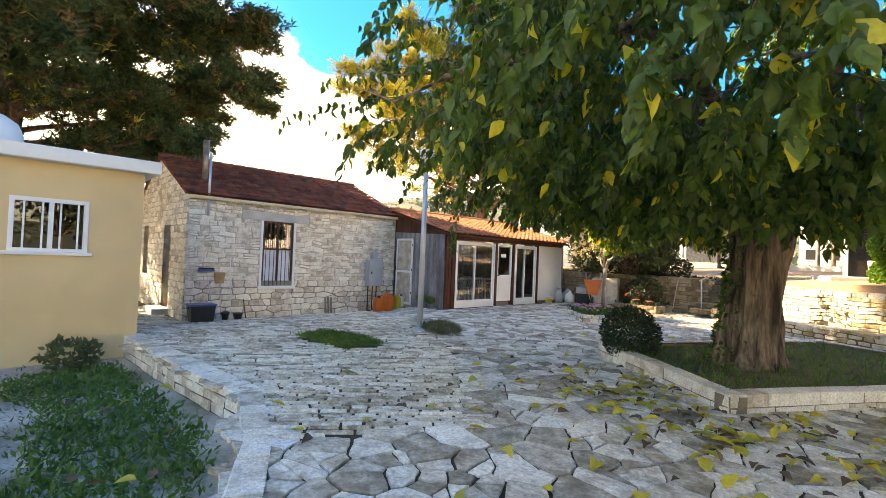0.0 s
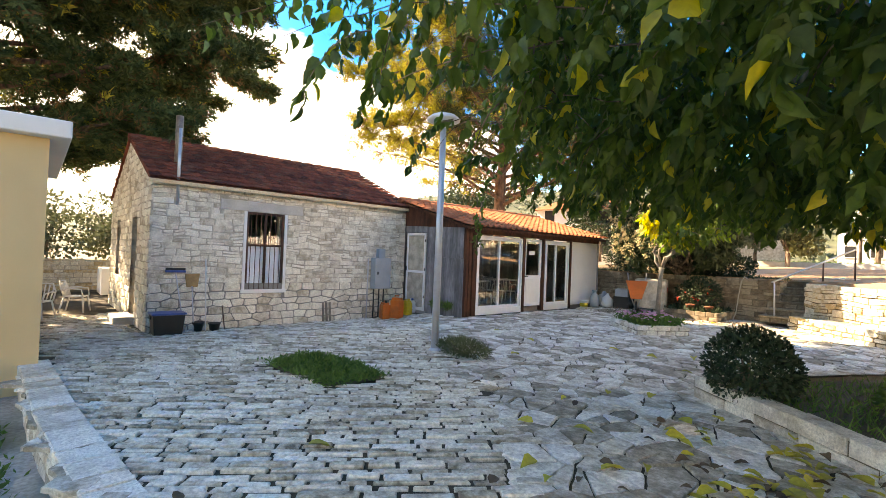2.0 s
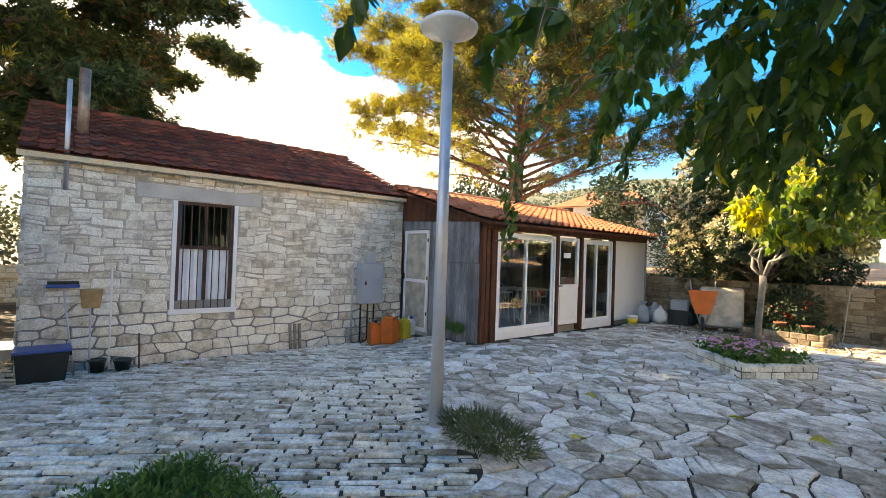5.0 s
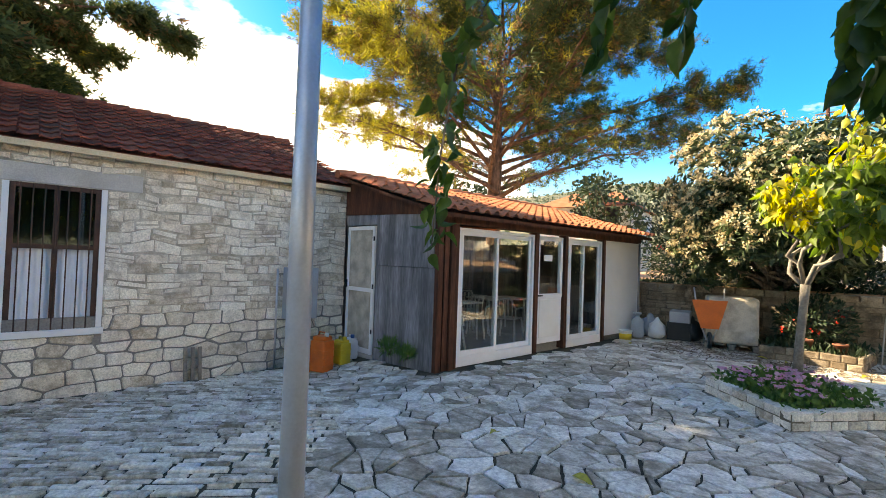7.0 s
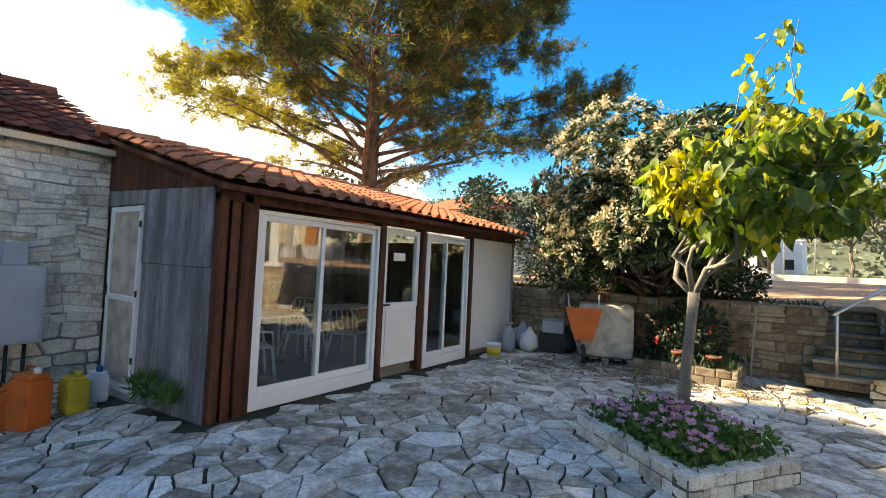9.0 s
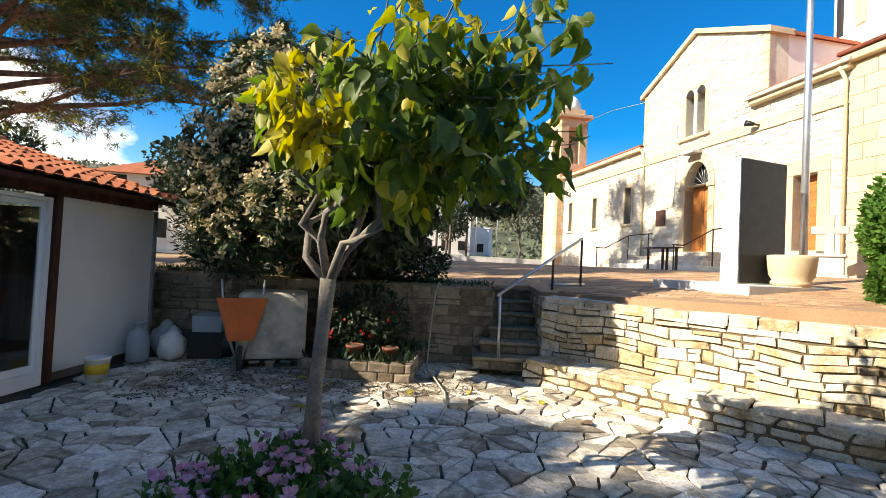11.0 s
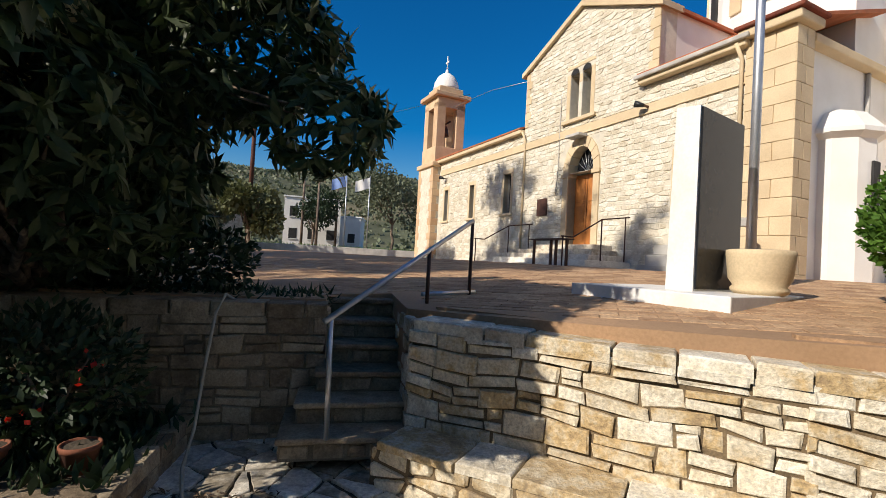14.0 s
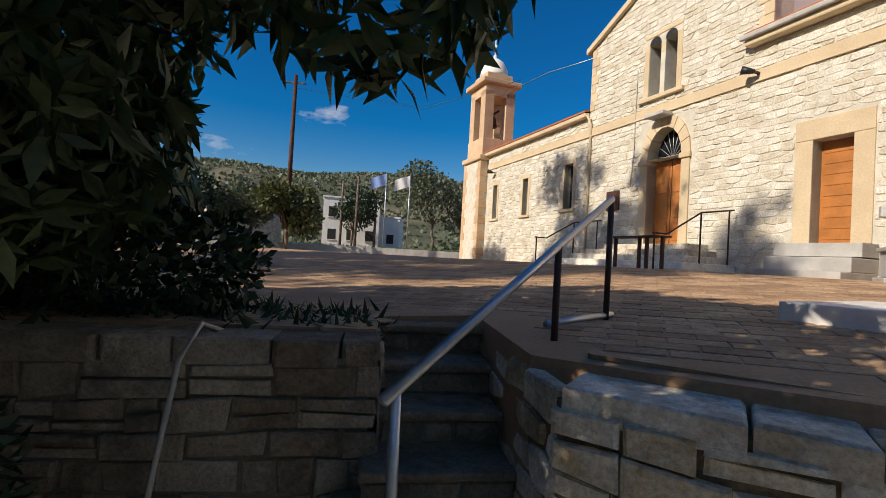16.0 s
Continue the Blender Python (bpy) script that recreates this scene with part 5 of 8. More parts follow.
rail = anchor("hand_rail", (-4.6, 17.3, 0.2), "galvanised tubular steel handrail beside the steps", "handrail")
foot, knee, mid, topp = Vector((-5.30, 16.62, 0.19)), Vector((-5.32, 16.60, 1.13)), Vector((-4.42, 17.42, 1.70)), Vector((-3.84, 17.96, 2.07))
tubepart("rail_bar", [knee - (topp - knee) * 0.03, topp], 0.024, M["steel"], rail, sides=12)
tubepart("rail_post", [foot, knee], 0.021, M["steel"], rail, sides=12)
tubepart("rail_post", [(mid.x, mid.y, 1.0), mid], 0.02, M["ironbrown"], rail, sides=12)
tubepart("rail_post", [(topp.x, topp.y, 1.1), topp], 0.02, M["ironbrown"], rail, sides=12)
tubepart("base_bar", [(mid.x - 0.05, mid.y, 1.27), (-3.75, 18.05, 1.27)], 0.022, M["steel"], rail, sides=8)

# ---- church ----
CA = radians(14)
MC = face_matrix(2.15, 27.5, math.sin(CA), -math.cos(CA))      # u runs towards the near end, out faces the square
church = anchor("church", (6.0, 27.5, 1.5), "pale limestone village church with gable front and bell tower", "church")
Z0 = 1.3


def cbox(name, dims, material, parent=church, label="", bevel=0.02):
    return boxpart(name, dims, material, parent, label, bevel, MC)


DOOR, SDOOR = (0.12, 1.28, 2.32, 4.75), (4.42, 5.12, 2.32, 4.43)
NW = [(-9.3, -8.9, 3.6, 5.2), (-6.65, -6.25, 3.6, 5.15), (-3.8, -3.3, 3.64, 5.28)]
BIF = [(0.0, 0.40, 6.62, 8.15), (0.56, 0.96, 6.62, 8.15)]
holed_wall("facade_wall", MC, -10.0, 6.0, Z0, 6.85, [DOOR, (DOOR[0], DOOR[1], 4.76, 5.62), SDOOR] + NW + [(a, b, c, 6.85) for a, b, c, d in BIF], 0.7, M["churchwall"], church)
holed_wall("gable_wall", MC, -2.53, 3.5, 6.85, 9.0, [(a, b, 6.85, d) for a, b, c, d in BIF], 0.7, M["churchwall"], church, ((-2.53, 9.0), (0.47, 10.35), (3.5, 9.0)))
ctop = lambda u: 9.0 + 1.35 * (1 - abs(u - 0.47) / 3.02)
chole = [(DOOR[0] - 0.28, DOOR[1] + 0.28, DOOR[2] - 0.1, 5.9), (SDOOR[0] - 0.35, SDOOR[1] + 0.35, SDOOR[2] - 0.05, 4.9)] + [(a - 0.15, b + 0.15, c - 0.1, d + 0.2) for a, b, c, d in NW] + [(-0.18, 1.14, 6.5, 8.45), (-10, 6, 6.05, 6.32)]
bits = fieldstones(-9.75, 5.9, Z0, 6.84, rng, 0.3, 0.145, 0.016, chole, depth=0.03, proud=0.018, chamfer=0.014)
bits += fieldstones(-2.35, 3.32, 6.9, 10.3, rng, 0.3, 0.145, 0.016, chole, depth=0.03, proud=0.018, top=ctop, chamfer=0.014)
pieces("stone", [moved(b, MC) for b in bits], M["church"], church, key=near(3.2, 23), limit=250)
cbox("string_course", (-9.8, 5.92, -0.02, 0.035, 6.07, 6.30), M["ashlar"], church, "dressed string course", 0.008)
cbox("string_shadow_line", (-9.8, 5.92, 0.0, 0.055, 6.02, 6.068), M["ashlar"], church, "", 0.006)
# quoins of the gable
for s, u in ((0, -2.53), (1, 3.2)):
    for i in range(7):
        z = 6.9 + i * 0.3
        w = 0.34 if i % 2 else 0.22
        a = u if s == 0 else u + 0.34 - w
        cbox("quoin", (a, a + w, -0.03, 0.03, z + 0.004, z + 0.296), M["ashlar"], church, "", 0.012)
# main door with fanlight
boxes = ((DOOR[0], (DOOR[0] + DOOR[1]) / 2 - 0.005), ((DOOR[0] + DOOR[1]) / 2 + 0.005, DOOR[1]))
md = cbox("main_door", (DOOR[0] - 0.02, DOOR[1] + 0.02, -0.36, -0.34, DOOR[2], DOOR[3] - 0.03), M["doorwood"], church, "double door of varnished orange wood", 0)
for a, b in boxes:
    lf = cbox("door_leaf", (a + 0.01, b - 0.005, -0.338, -0.30, DOOR[2], DOOR[3] - 0.05), M["doorwood"], md, "", 0.008)
    for c, d in ((2.45, 3.0), (3.1, 3.7), (3.8, 4.6)):
        cbox("door_panel", (a + 0.09, b - 0.09, -0.299, -0.28, c, d), M["doorwood"], lf, "", 0.012)
cx, cr = (DOOR[0] + DOOR[1]) / 2, (DOOR[1] - DOOR[0]) / 2
fv = [MC @ Vector((cx + (cr - 0.02) * math.cos(math.pi * i / 16), -0.33, 4.74 + 0.84 * math.sin(math.pi * i / 16))) for i in range(17)]
raw("fanlight", fv, [tuple(range(17))], M["granite"], church, "dark glazed fanlight over the door")
for i in range(9):
    w = math.pi * (i + 0.5) / 9
    tubepart("fanlight_bar", [MC @ Vector((cx, -0.3, 4.76)), MC @ Vector((cx + cr * 0.95 * math.cos(w), -0.3, 4.76 + 0.8 * math.sin(w)))], 0.012, M["steel"], church, sides=6)
for a, b in ((DOOR[0] - 0.26, DOOR[0]), (DOOR[1], DOOR[1] + 0.26)):
    cbox("door_jamb", (a, b, -0.36, 0.05, DOOR[2], 4.62), M["ashlar"], church, "dressed stone jamb", 0.012)
    cbox("impost", (a - 0.04, b + 0.04, -0.36, 0.10, 4.62, 4.76), M["ashlar"], church, "", 0.015)
for i in range(9):
    w0, w1 = math.pi * i / 9 + 0.012, math.pi * (i + 1) / 9 - 0.012
    v = []
    for o in (-0.36, 0.05):
        for w, r in ((w0, cr), (w1, cr), (w1, cr + 0.27), (w0, cr + 0.27)):
            v.append(MC @ Vector((cx + r * math.cos(w), o, 4.76 + r * 1.45 * math.sin(w) * (1.0 if r == cr else 0.96))))
    raw("voussoir", v, [(3, 2, 1, 0), (4, 5, 6, 7), (0, 1, 5, 4), (1, 2, 6, 5), (2, 3, 7, 6), (3, 0, 4, 7)], M["ashlar"], church)
# side door
for a, b, c, d in ((SDOOR[0] - 0.33, SDOOR[0], 2.32, 4.43), (SDOOR[1], SDOOR[1] + 0.33, 2.32, 4.43), (SDOOR[0] - 0.33, SDOOR[1] + 0.33, 4.435, 4.86)):
    cbox("door_surround", (a, b, -0.3, 0.03, c, d), M["ashlar"], church, "dressed stone door surround", 0.012)
sdl = cbox("side_door", (SDOOR[0], SDOOR[1], -0.33, -0.28, 2.32, 4.43), M["doorwood"], church, "single door of varnished orange wood", 0.008)
for i in range(9):
    cbox("door_slat", (SDOOR[0] + 0.06, SDOOR[1] - 0.06, -0.279, -0.27, 2.42 + i * 0.22, 2.61 + i * 0.22), M["doorwood"], sdl, "", 0.006)
for i, (z, o) in enumerate(((2.30, 0.55), (2.02, 0.85), (1.76, 1.15))):
    cbox("side_step", (SDOOR[0] - 0.35, SDOOR[1] + 0.45, 0.03, o, z - 0.26, z), M["concrete"], church, "grey concrete step", 0.012)
for i in range(5):
    z, o = 2.30 - i * 0.16, 0.75 + i * 0.34
    cbox("door_step", (-0.9 - i * 0.24, 2.2 + i * 0.24, 0.06, o, z - 0.17 if i < 4 else 1.3, z), M["stone"], church, "broad worn stone step", 0.02)
# windows of the nave wing
for i, (a, b, c, d) in enumerate(NW):
    for q in ((a - 0.14, a, c, d), (b, b + 0.14, c, d), (a - 0.14, b + 0.14, d, d + 0.18)):
        cbox("window_surround", (q[0], q[1], -0.2, 0.02, q[2], q[3]), M["ashlar"], church, "", 0.01)
    cbox("window_sill", (a - 0.2, b + 0.2, -0.2, 0.09, c - 0.1, c), M["ashlar"], church, "", 0.012)
    wp = cbox("window_pane", (a, b, -0.3, -0.28, c, d), M["dark"], church, "", 0)
    cbox("window_bar", ((a + b) / 2 - 0.02, (a + b) / 2 + 0.02, -0.27, -0.25, c, d), M["steel"], wp, "", 0.004)
# twin window
for a, b, c, d in BIF:
    cbox("window_pane", (a, b, -0.45, -0.42, c, d + 0.1), M["dark"], church, "", 0)
    fvv = []
    for i in range(9):
        w = math.pi * i / 8
        fvv.append(((a + b) / 2 + 0.2 * math.cos(w), 8.15 + 0.2 * math.sin(w)))
    raw("arch_head", [MC @ Vector((x, 0.024, z)) for x, z in fvv], [tuple(range(9))], M["dark"], church)
cbox("column", (0.42, 0.54, -0.2, -0.02, 6.62, 7.8), M["ashlar"], church, "slim stone column between the twin openings", 0.03)
cbox("capital", (0.40, 0.56, -0.24, 0.01, 7.8, 8.1), M["ashlar"], church, "", 0.03)
for q in ((-0.17, -0.005, 6.62, 8.2), (0.965, 1.13, 6.62, 8.2), (-0.17, 1.13, 8.37, 8.5)):
    cbox("window_surround", (q[0], q[1], -0.2, 0.02, q[2], q[3]), M["ashlar"], church, "", 0.01)
cbox("window_sill", (-0.3, 1.26, -0.2, 0.12, 6.48, 6.60), M["ashlar"], church, "", 0.015)
# rakes, eaves and roofs
for s in (-1, 1):
    a = Vector((0.47, 0, 10.45))
    b = Vector((0.47 + s * 3.2, 0, 9.0))
    v = []
    for p, q in ((a, 0), (b, 0)):
        for o in (-0.75, 0.14):
            for h in (-0.08, 0.10):
                v.append(MC @ Vector((p.x, o, p.z + h)))
    raw("rake", v, [(0, 1, 3, 2), (4, 6, 7, 5), (0, 4, 5, 1), (2, 3, 7, 6), (1, 5, 7, 3), (0, 2, 6, 4)], M["ashlar"], church, "moulded stone gable edge")
    v = [MC @ Vector(p) for p in ((0.47, -0.7, 10.5), (0.47 + s * 3.2, -0.7, 9.05), (0.47 + s * 3.2, -14, 9.05), (0.47, -14, 10.5), (0.47, -0.7, 10.4), (0.47 + s * 3.2, -0.7, 8.95), (0.47 + s * 3.2, -14, 8.95), (0.47, -14, 10.4))]
    raw("gable_roof", v, [(0, 1, 2, 3), (7, 6, 5, 4), (0, 4, 5, 1), (1, 5, 6, 2), (2, 6, 7, 3), (3, 7, 4, 0)], M["orangetile"], church, "red tiled roof")
cbox("wing_eave", (-10.1, -2.54, -0.3, 0.22, 6.7, 6.86), M["ashlar"], church, "moulded eave", 0.03)
cbox("wing_eave", (3.02, 6.0, -0.3, 0.24, 6.85, 7.08), M["ashlar"], church, "moulded eave", 0.04)
cbox("wing_gutter", (2.95, 6.1, 0.24, 0.34, 6.98, 7.1), M["concrete"], church, "", 0.03)
for a, b, zz in ((-10.1, -2.54, 6.86), (3.0, 6.9, 7.1)):
    v = [MC @ Vector(p) for p in ((a, 0.24, zz), (b, 0.24, zz), (b, -4.0, zz + 1.3), (a, -4.0, zz + 1.3), (a, 0.24, zz + 0.07), (b, 0.24, zz + 0.07), (b, -4.0, zz + 1.4), (a, -4.0, zz + 1.4))]
    raw("wing_roof", v, [(3, 2, 1, 0), (4, 5, 6, 7), (0, 1, 5, 4), (1, 2, 6, 5), (2, 3, 7, 6), (3, 0, 4, 7)], M["orangetile"], church, "red tiled lean-to roof")
cbox("transept_wall", (3.2, 3.5, -12, -0.7, 6.8, 9.0), M["lime"], church, "white rendered side of the gable", 0)
# corner pier and rendered east side
pier = cbox("pier_core", (5.92, 6.95, -0.6, 0.05, Z0, 7.0), M["ashlar"], church, "corner pier of dressed yellow stone", 0)
for i in range(14):
    z = Z0 + i * 0.405
    for a, b in (((5.92, 6.55), (6.56, 6.95)) if i % 2 else ((5.92, 6.25), (6.26, 6.95))):
        cbox("ashlar_block", (a + 0.004, b - 0.004, 0.03, 0.075, z + 0.004, z + 0.40), M["ashlar"], pier, "", 0.01)
    for a, b in (((-0.6, -0.3), (-0.29, 0.075)) if i % 2 else ((-0.6, -0.15), (-0.14, 0.075))):
        cbox("ashlar_block", (6.93, 6.975, a + 0.004, b - 0.004, z + 0.004, z + 0.40), M["ashlar"], pier, "", 0.01)
cbox("pier_cap", (5.8, 7.12, -0.7, 0.25, 7.0, 7.2), M["ashlar"], church, "moulded pier cap", 0.04)
cbox("pier_tiles", (5.75, 7.2, -0.75, 0.32, 7.2, 7.3), M["redtile"], church, "", 0.03)
cbox("east_wall", (6.2, 6.7, -9.0, -0.6, Z0, 6.8), M["lime"], church, "white rendered east wall", 0)
cbox("east_eave", (6.3, 6.95, -9.0, -0.7, 6.8, 7.0), M["ashlar"], church, "", 0.03)
cbox("downpipe", (6.71, 6.80, -3.6, -3.5, 1.4, 6.8), M["concrete"], church, "", 0.02)
apse = moved(lathe([(0.75, 0), (0.75, 3.2), (0.92, 3.32), (0.92, 3.42), (0.55, 3.85), (0.02, 4.05)], 10), MC @ Matrix.Translation((6.72, -2.2, 1.6)))
raw("apse", *apse, M["lime"], church, "small faceted white apse with a hood")
cbox("apse_window", (7.44, 7.50, -2.35, -2.05, 3.0, 4.3), M["dark"], church, "", 0.02)
cbox("choir_wall", (6.7, 16.0, -14.0, -5.0, Z0, 8.6), M["lime"], church, "tall white rendered choir wall", 0)
for i in range(12):
    w = 0.5 if i % 2 else 0.32
    cbox("quoin", (6.68, 6.70 + w, -5.03, -4.98, 4.0 + i * 0.38, 4.37 + i * 0.38), M["ashlar"], church, "", 0.012)
cbox("choir_eave", (6.4, 16.2, -14.2, -4.8, 8.6, 8.8), M["redtile"], church, "", 0.03)
cbox("drum_base", (0.9, 6.6, -9.5, -3.2, 7.0, 9.5), M["lime"], church, "white base of the dome drum", 0)
drum = moved(lathe([(2.7, 0), (2.7, 3.4), (2.95, 3.5), (2.95, 3.7), (2.4, 4.6), (1.4, 5.4), (0.05, 5.8)], 16), MC @ Matrix.Translation((3.8, -6.3, 9.5)))
raw("dome_drum", *drum, M["lime"], church, "white octagonal dome drum with narrow windows")
for i in range(16):
    w = 2 * math.pi * (i + 0.5) / 16
    bmx = bmesh.new()
    box(bmx, 2.60, 2.72, -0.2, 0.2, 0.4, 2.9, 0.02, MC @ Matrix.Translation((3.8, -6.3, 9.5)) @ Matrix.Rotation(w, 4, 'Z'))
    part("drum_window", bmx, M["dark"] if i % 2 else M["ashlar"], church)
# fittings on the facade
cbox("notice_board", (-1.47, -0.93, 0.01, 0.07, 3.4, 4.02), M["ironbrown"], church, "brown notice board", 0.01)
cbox("lamp_over_door", (0.3, 0.95, 0.05, 0.42, 5.86, 5.96), M["concrete"], church, "grey lamp over the door", 0.02)
tubepart("conduit", [MC @ Vector(p) for p in ((-1.2, 0.04, 4.05), (-0.5, 0.04, 4.1), (-0.42, 0.04, 5.0), (-0.42, 0.04, 7.6))], 0.012, M["concrete"], church, sides=6)
tubepart("gutter_pipe", [MC @ Vector(p) for p in ((-2.45, 0.2, 6.75), (-2.4, 0.06, 6.4), (-2.4, 0.06, 1.6))], 0.04, M["ashlar"], church, sides=8)
tubepart("gutter_pipe", [MC @ Vector(p) for p in ((5.8, 0.26, 6.95), (5.84, 0.08, 6.6), (5.84, 0.08, 1.6))], 0.045, M["ashlar"], church, sides=8)
for u, z in ((3.26, 6.18), (-9.1, 5.75)):
    fl = cbox("floodlight", (u - 0.03, u + 0.03, 0.0, 0.22, z, z + 0.05), M["ironbrown"], church, "black wall floodlight", 0.006)
    tubepart("lamp_head", [MC @ Vector((u, 0.2, z + 0.03)), MC @ Vector((u - 0.2, 0.34, z + 0.1))], [0.05, 0.1], M["blackplastic"], fl, sides=12)
for s in (-1.55, 2.9):
    rl = anchor("church_step_rail", MC @ Vector((s, 1.4, 1.6)), "thin dark metal rail beside the church steps", "handrail", "church step rails")
    tubepart("rail_bar", [MC @ Vector(p) for p in ((s, 0.15, 3.1), (s, 1.2, 2.95), (s, 2.2, 2.4), (s, 2.6, 2.4))], 0.02, M["ironbrown"], rl, sides=8)
    for o, zt in ((0.3, 3.1), (1.2, 2.95), (2.55, 2.4)):
        tubepart("rail_post", [MC @ Vector((s, o, 1.5)), MC @ Vector((s, o, zt))], 0.02, M["ironbrown"], rl, sides=8)
stand = anchor("metal_stand", MC @ Vector((3.0, 3.0, 1.5)), "low dark metal stand with a flat top", "stand")
boxpart("stand_top", (2.0, 3.4, 2.6, 3.0, 2.28, 2.31), M["ironbrown"], stand, "", 0.005, MC)
for u in (2.05, 2.75, 2.95, 3.35):
    boxpart("leg", (u - 0.03, u + 0.03, 2.77, 2.83, 1.4, 2.28), M["ironbrown"], stand, "", 0.004, MC)

# bell tower
tower = anchor("bell_tower", MC @ Vector((-11.2, -1.0, 1.3)), "slender bell tower of orange ashlar with a white dome", "tower")
TU, TO, TS = -10.98, -0.55, 0.72


def tbox(name, h, z0, z1, material, parent=tower, label="", bevel=0.02, du=0.0, do=0.0, hu=None):
    h = h * TS
    hu = (hu or h / TS) * TS
    du, do = du * TS, do * TS
    return boxpart(name, (TU + du - hu, TU + du + hu, TO + do - h, TO + do + h, z0, z1), material, parent, label, bevel, MC)


tbox("shaft", 1.32, Z0, 6.55, M["church"], label="pale lower shaft")
for su in (-1, 1):
    for so in (-1, 1):
        for i in range(13):
            w = 0.30 if i % 2 else 0.2
            tbox("quoin", w, 1.45 + i * 0.39, 1.83 + i * 0.39, M["pinkstone"], du=su * (1.345 - w), do=so * (1.345 - w), bevel=0.012)
tbox("ledge", 1.5, 6.55, 6.8, M["pinkstone"], bevel=0.05)
tbox("belfry_base", 1.2, 6.8, 7.7, M["pinkstone"])
for su in (-1, 1):
    for so in (-1, 1):
        tbox("belfry_pier", 0.35, 7.7, 10.1, M["pinkstone"], du=su * 0.82, do=so * 0.82)
tbox("belfry_head", 1.17, 9.85, 10.4, M["pinkstone"])
tbox("cornice", 1.5, 10.4, 10.65, M["pinkstone"], bevel=0.05)
tbox("attic", 1.0, 10.65, 11.05, M["pinkstone"])
raw("dome", *moved(lathe([(0.72, 0), (0.72, 0.12), (0.66, 0.45), (0.48, 0.78), (0.22, 0.98), (0.09, 1.03), (0.08, 1.2), (0.02, 1.25)], 24), MC @ Matrix.Translation((TU, TO, 11.05))), M["lime"], tower, "white dome", True)
tbox("cross", 0.035, 12.25, 13.05, M["lime"], bevel=0.005)
tbox("cross_arm", 0.035, 12.65, 12.74, M["lime"], bevel=0.005, hu=0.26)
bell = moved(lathe([(0.30, 0), (0.26, 0.15), (0.22, 0.4), (0.17, 0.55), (0.03, 0.62)], 20), MC @ Matrix.Translation((TU, TO, 8.5)))
bp_ = raw("bell", *bell, M["ironbrown"], tower, "dark bronze bell", True)
tubepart("bell_beam", [MC @ Vector((TU - 0.75, TO, 9.15)), MC @ Vector((TU + 0.75, TO, 9.15))], 0.05, M["ironbrown"], tower, sides=8)

# ---- monument ----
mon = anchor("monument_plinth", (-1.6, 17.2, 1.2), "white marble plinth of the memorial on the square", "plinth")
MM = face_matrix(-2.02, 16.25, 0.92, 0.39)     # along the plinth's near side
boxpart("plinth_slab", (0.0, 1.75, -1.68, 0.0, 1.22, 1.44), M["marble"], mon, "", 0.012, MM)
slab = anchor("memorial_stone", (-1.4, 17.3, 1.45), "tall tapered marble memorial with a polished black face", "monument")
MS = face_matrix(-1.75, 17.0, 0.92, 0.39)
v = [MS @ Vector(p) for p in ((-0.005, 0.0, 1.44), (1.01, 0.0, 1.44), (1.01, -0.29, 1.44), (-0.005, -0.29, 1.44), (0.0, 0.0, 3.36), (1.0, 0.0, 3.36), (1.0, -0.25, 3.38), (0.0, -0.25, 3.38))]
raw("memorial_body", v, [(3, 2, 1, 0), (4, 5, 6, 7), (0, 1, 5, 4), (1, 2, 6, 5), (2, 3, 7, 6), (3, 0, 4, 7)], M["marble"], slab)
f4 = ((0.02, 0.002, 1.46), (0.99, 0.002, 1.46), (0.985, 0.002, 3.345), (0.022, 0.002, 3.345))
raw("black_face", [MS @ (Vector(p) + Vector((0, 0.02, 0))) for p in f4] + [MS @ Vector(p) for p in f4],
    [(0, 1, 2, 3), (0, 4, 5, 1), (1, 5, 6, 2), (2, 6, 7, 3), (3, 7, 4, 0)], M["granite"], slab, "polished black granite face")
pot = anchor("stone_planter", (-1.02, 16.9, 1.44), "round rough stone planter on the plinth", "planter")
raw("planter_bowl", *moved(lathe([(0.22, 0), (0.26, 0.03), (0.265, 0.06), (0.24, 0.09), (0.285, 0.16), (0.31, 0.40), (0.31, 0.45), (0.28, 0.46), (0.26, 0.40)], 28), Matrix.Translation((-1.02, 16.92, 1.44))), M["ashlar"], pot, smooth=True)
fp = anchor("flagpole", (-0.2, 17.9, 1.3), "tall galvanised steel flagpole beside the memorial", "flagpole")
tubepart("pole", [(-0.28, 17.75, 1.4), (-0.28, 17.75, 4.4), (-0.28, 17.75, 8.5)], [0.06, 0.055, 0.04], M["steel"], fp, sides=14)

cr_ = anchor("stone_cross", (2.5, 20.9, 1.4), "small carved stone cross on a pedestal", "cross")
cm = Matrix.Translation((2.5, 20.9, 0.14)) @ Matrix.Rotation(radians(-40), 4, 'Z')
for q in ((-0.34, 0.34, -0.34, 0.34, 1.35, 1.55), (-0.27, 0.27, -0.27, 0.27, 1.552, 1.95), (-0.31, 0.31, -0.31, 0.31, 1.952, 2.02)):
    boxpart("pedestal", q, M["concrete"], cr_, "stepped stone pedestal", 0.015, cm)
boxpart("cross_shaft", (-0.09, 0.09, -0.08, 0.08, 2.022, 2.95), M["concrete"], cr_, "", 0.02, cm)
boxpart("cross_bar", (-0.34, 0.34, -0.078, 0.078, 2.48, 2.66), M["concrete"], cr_, "", 0.02, cm)


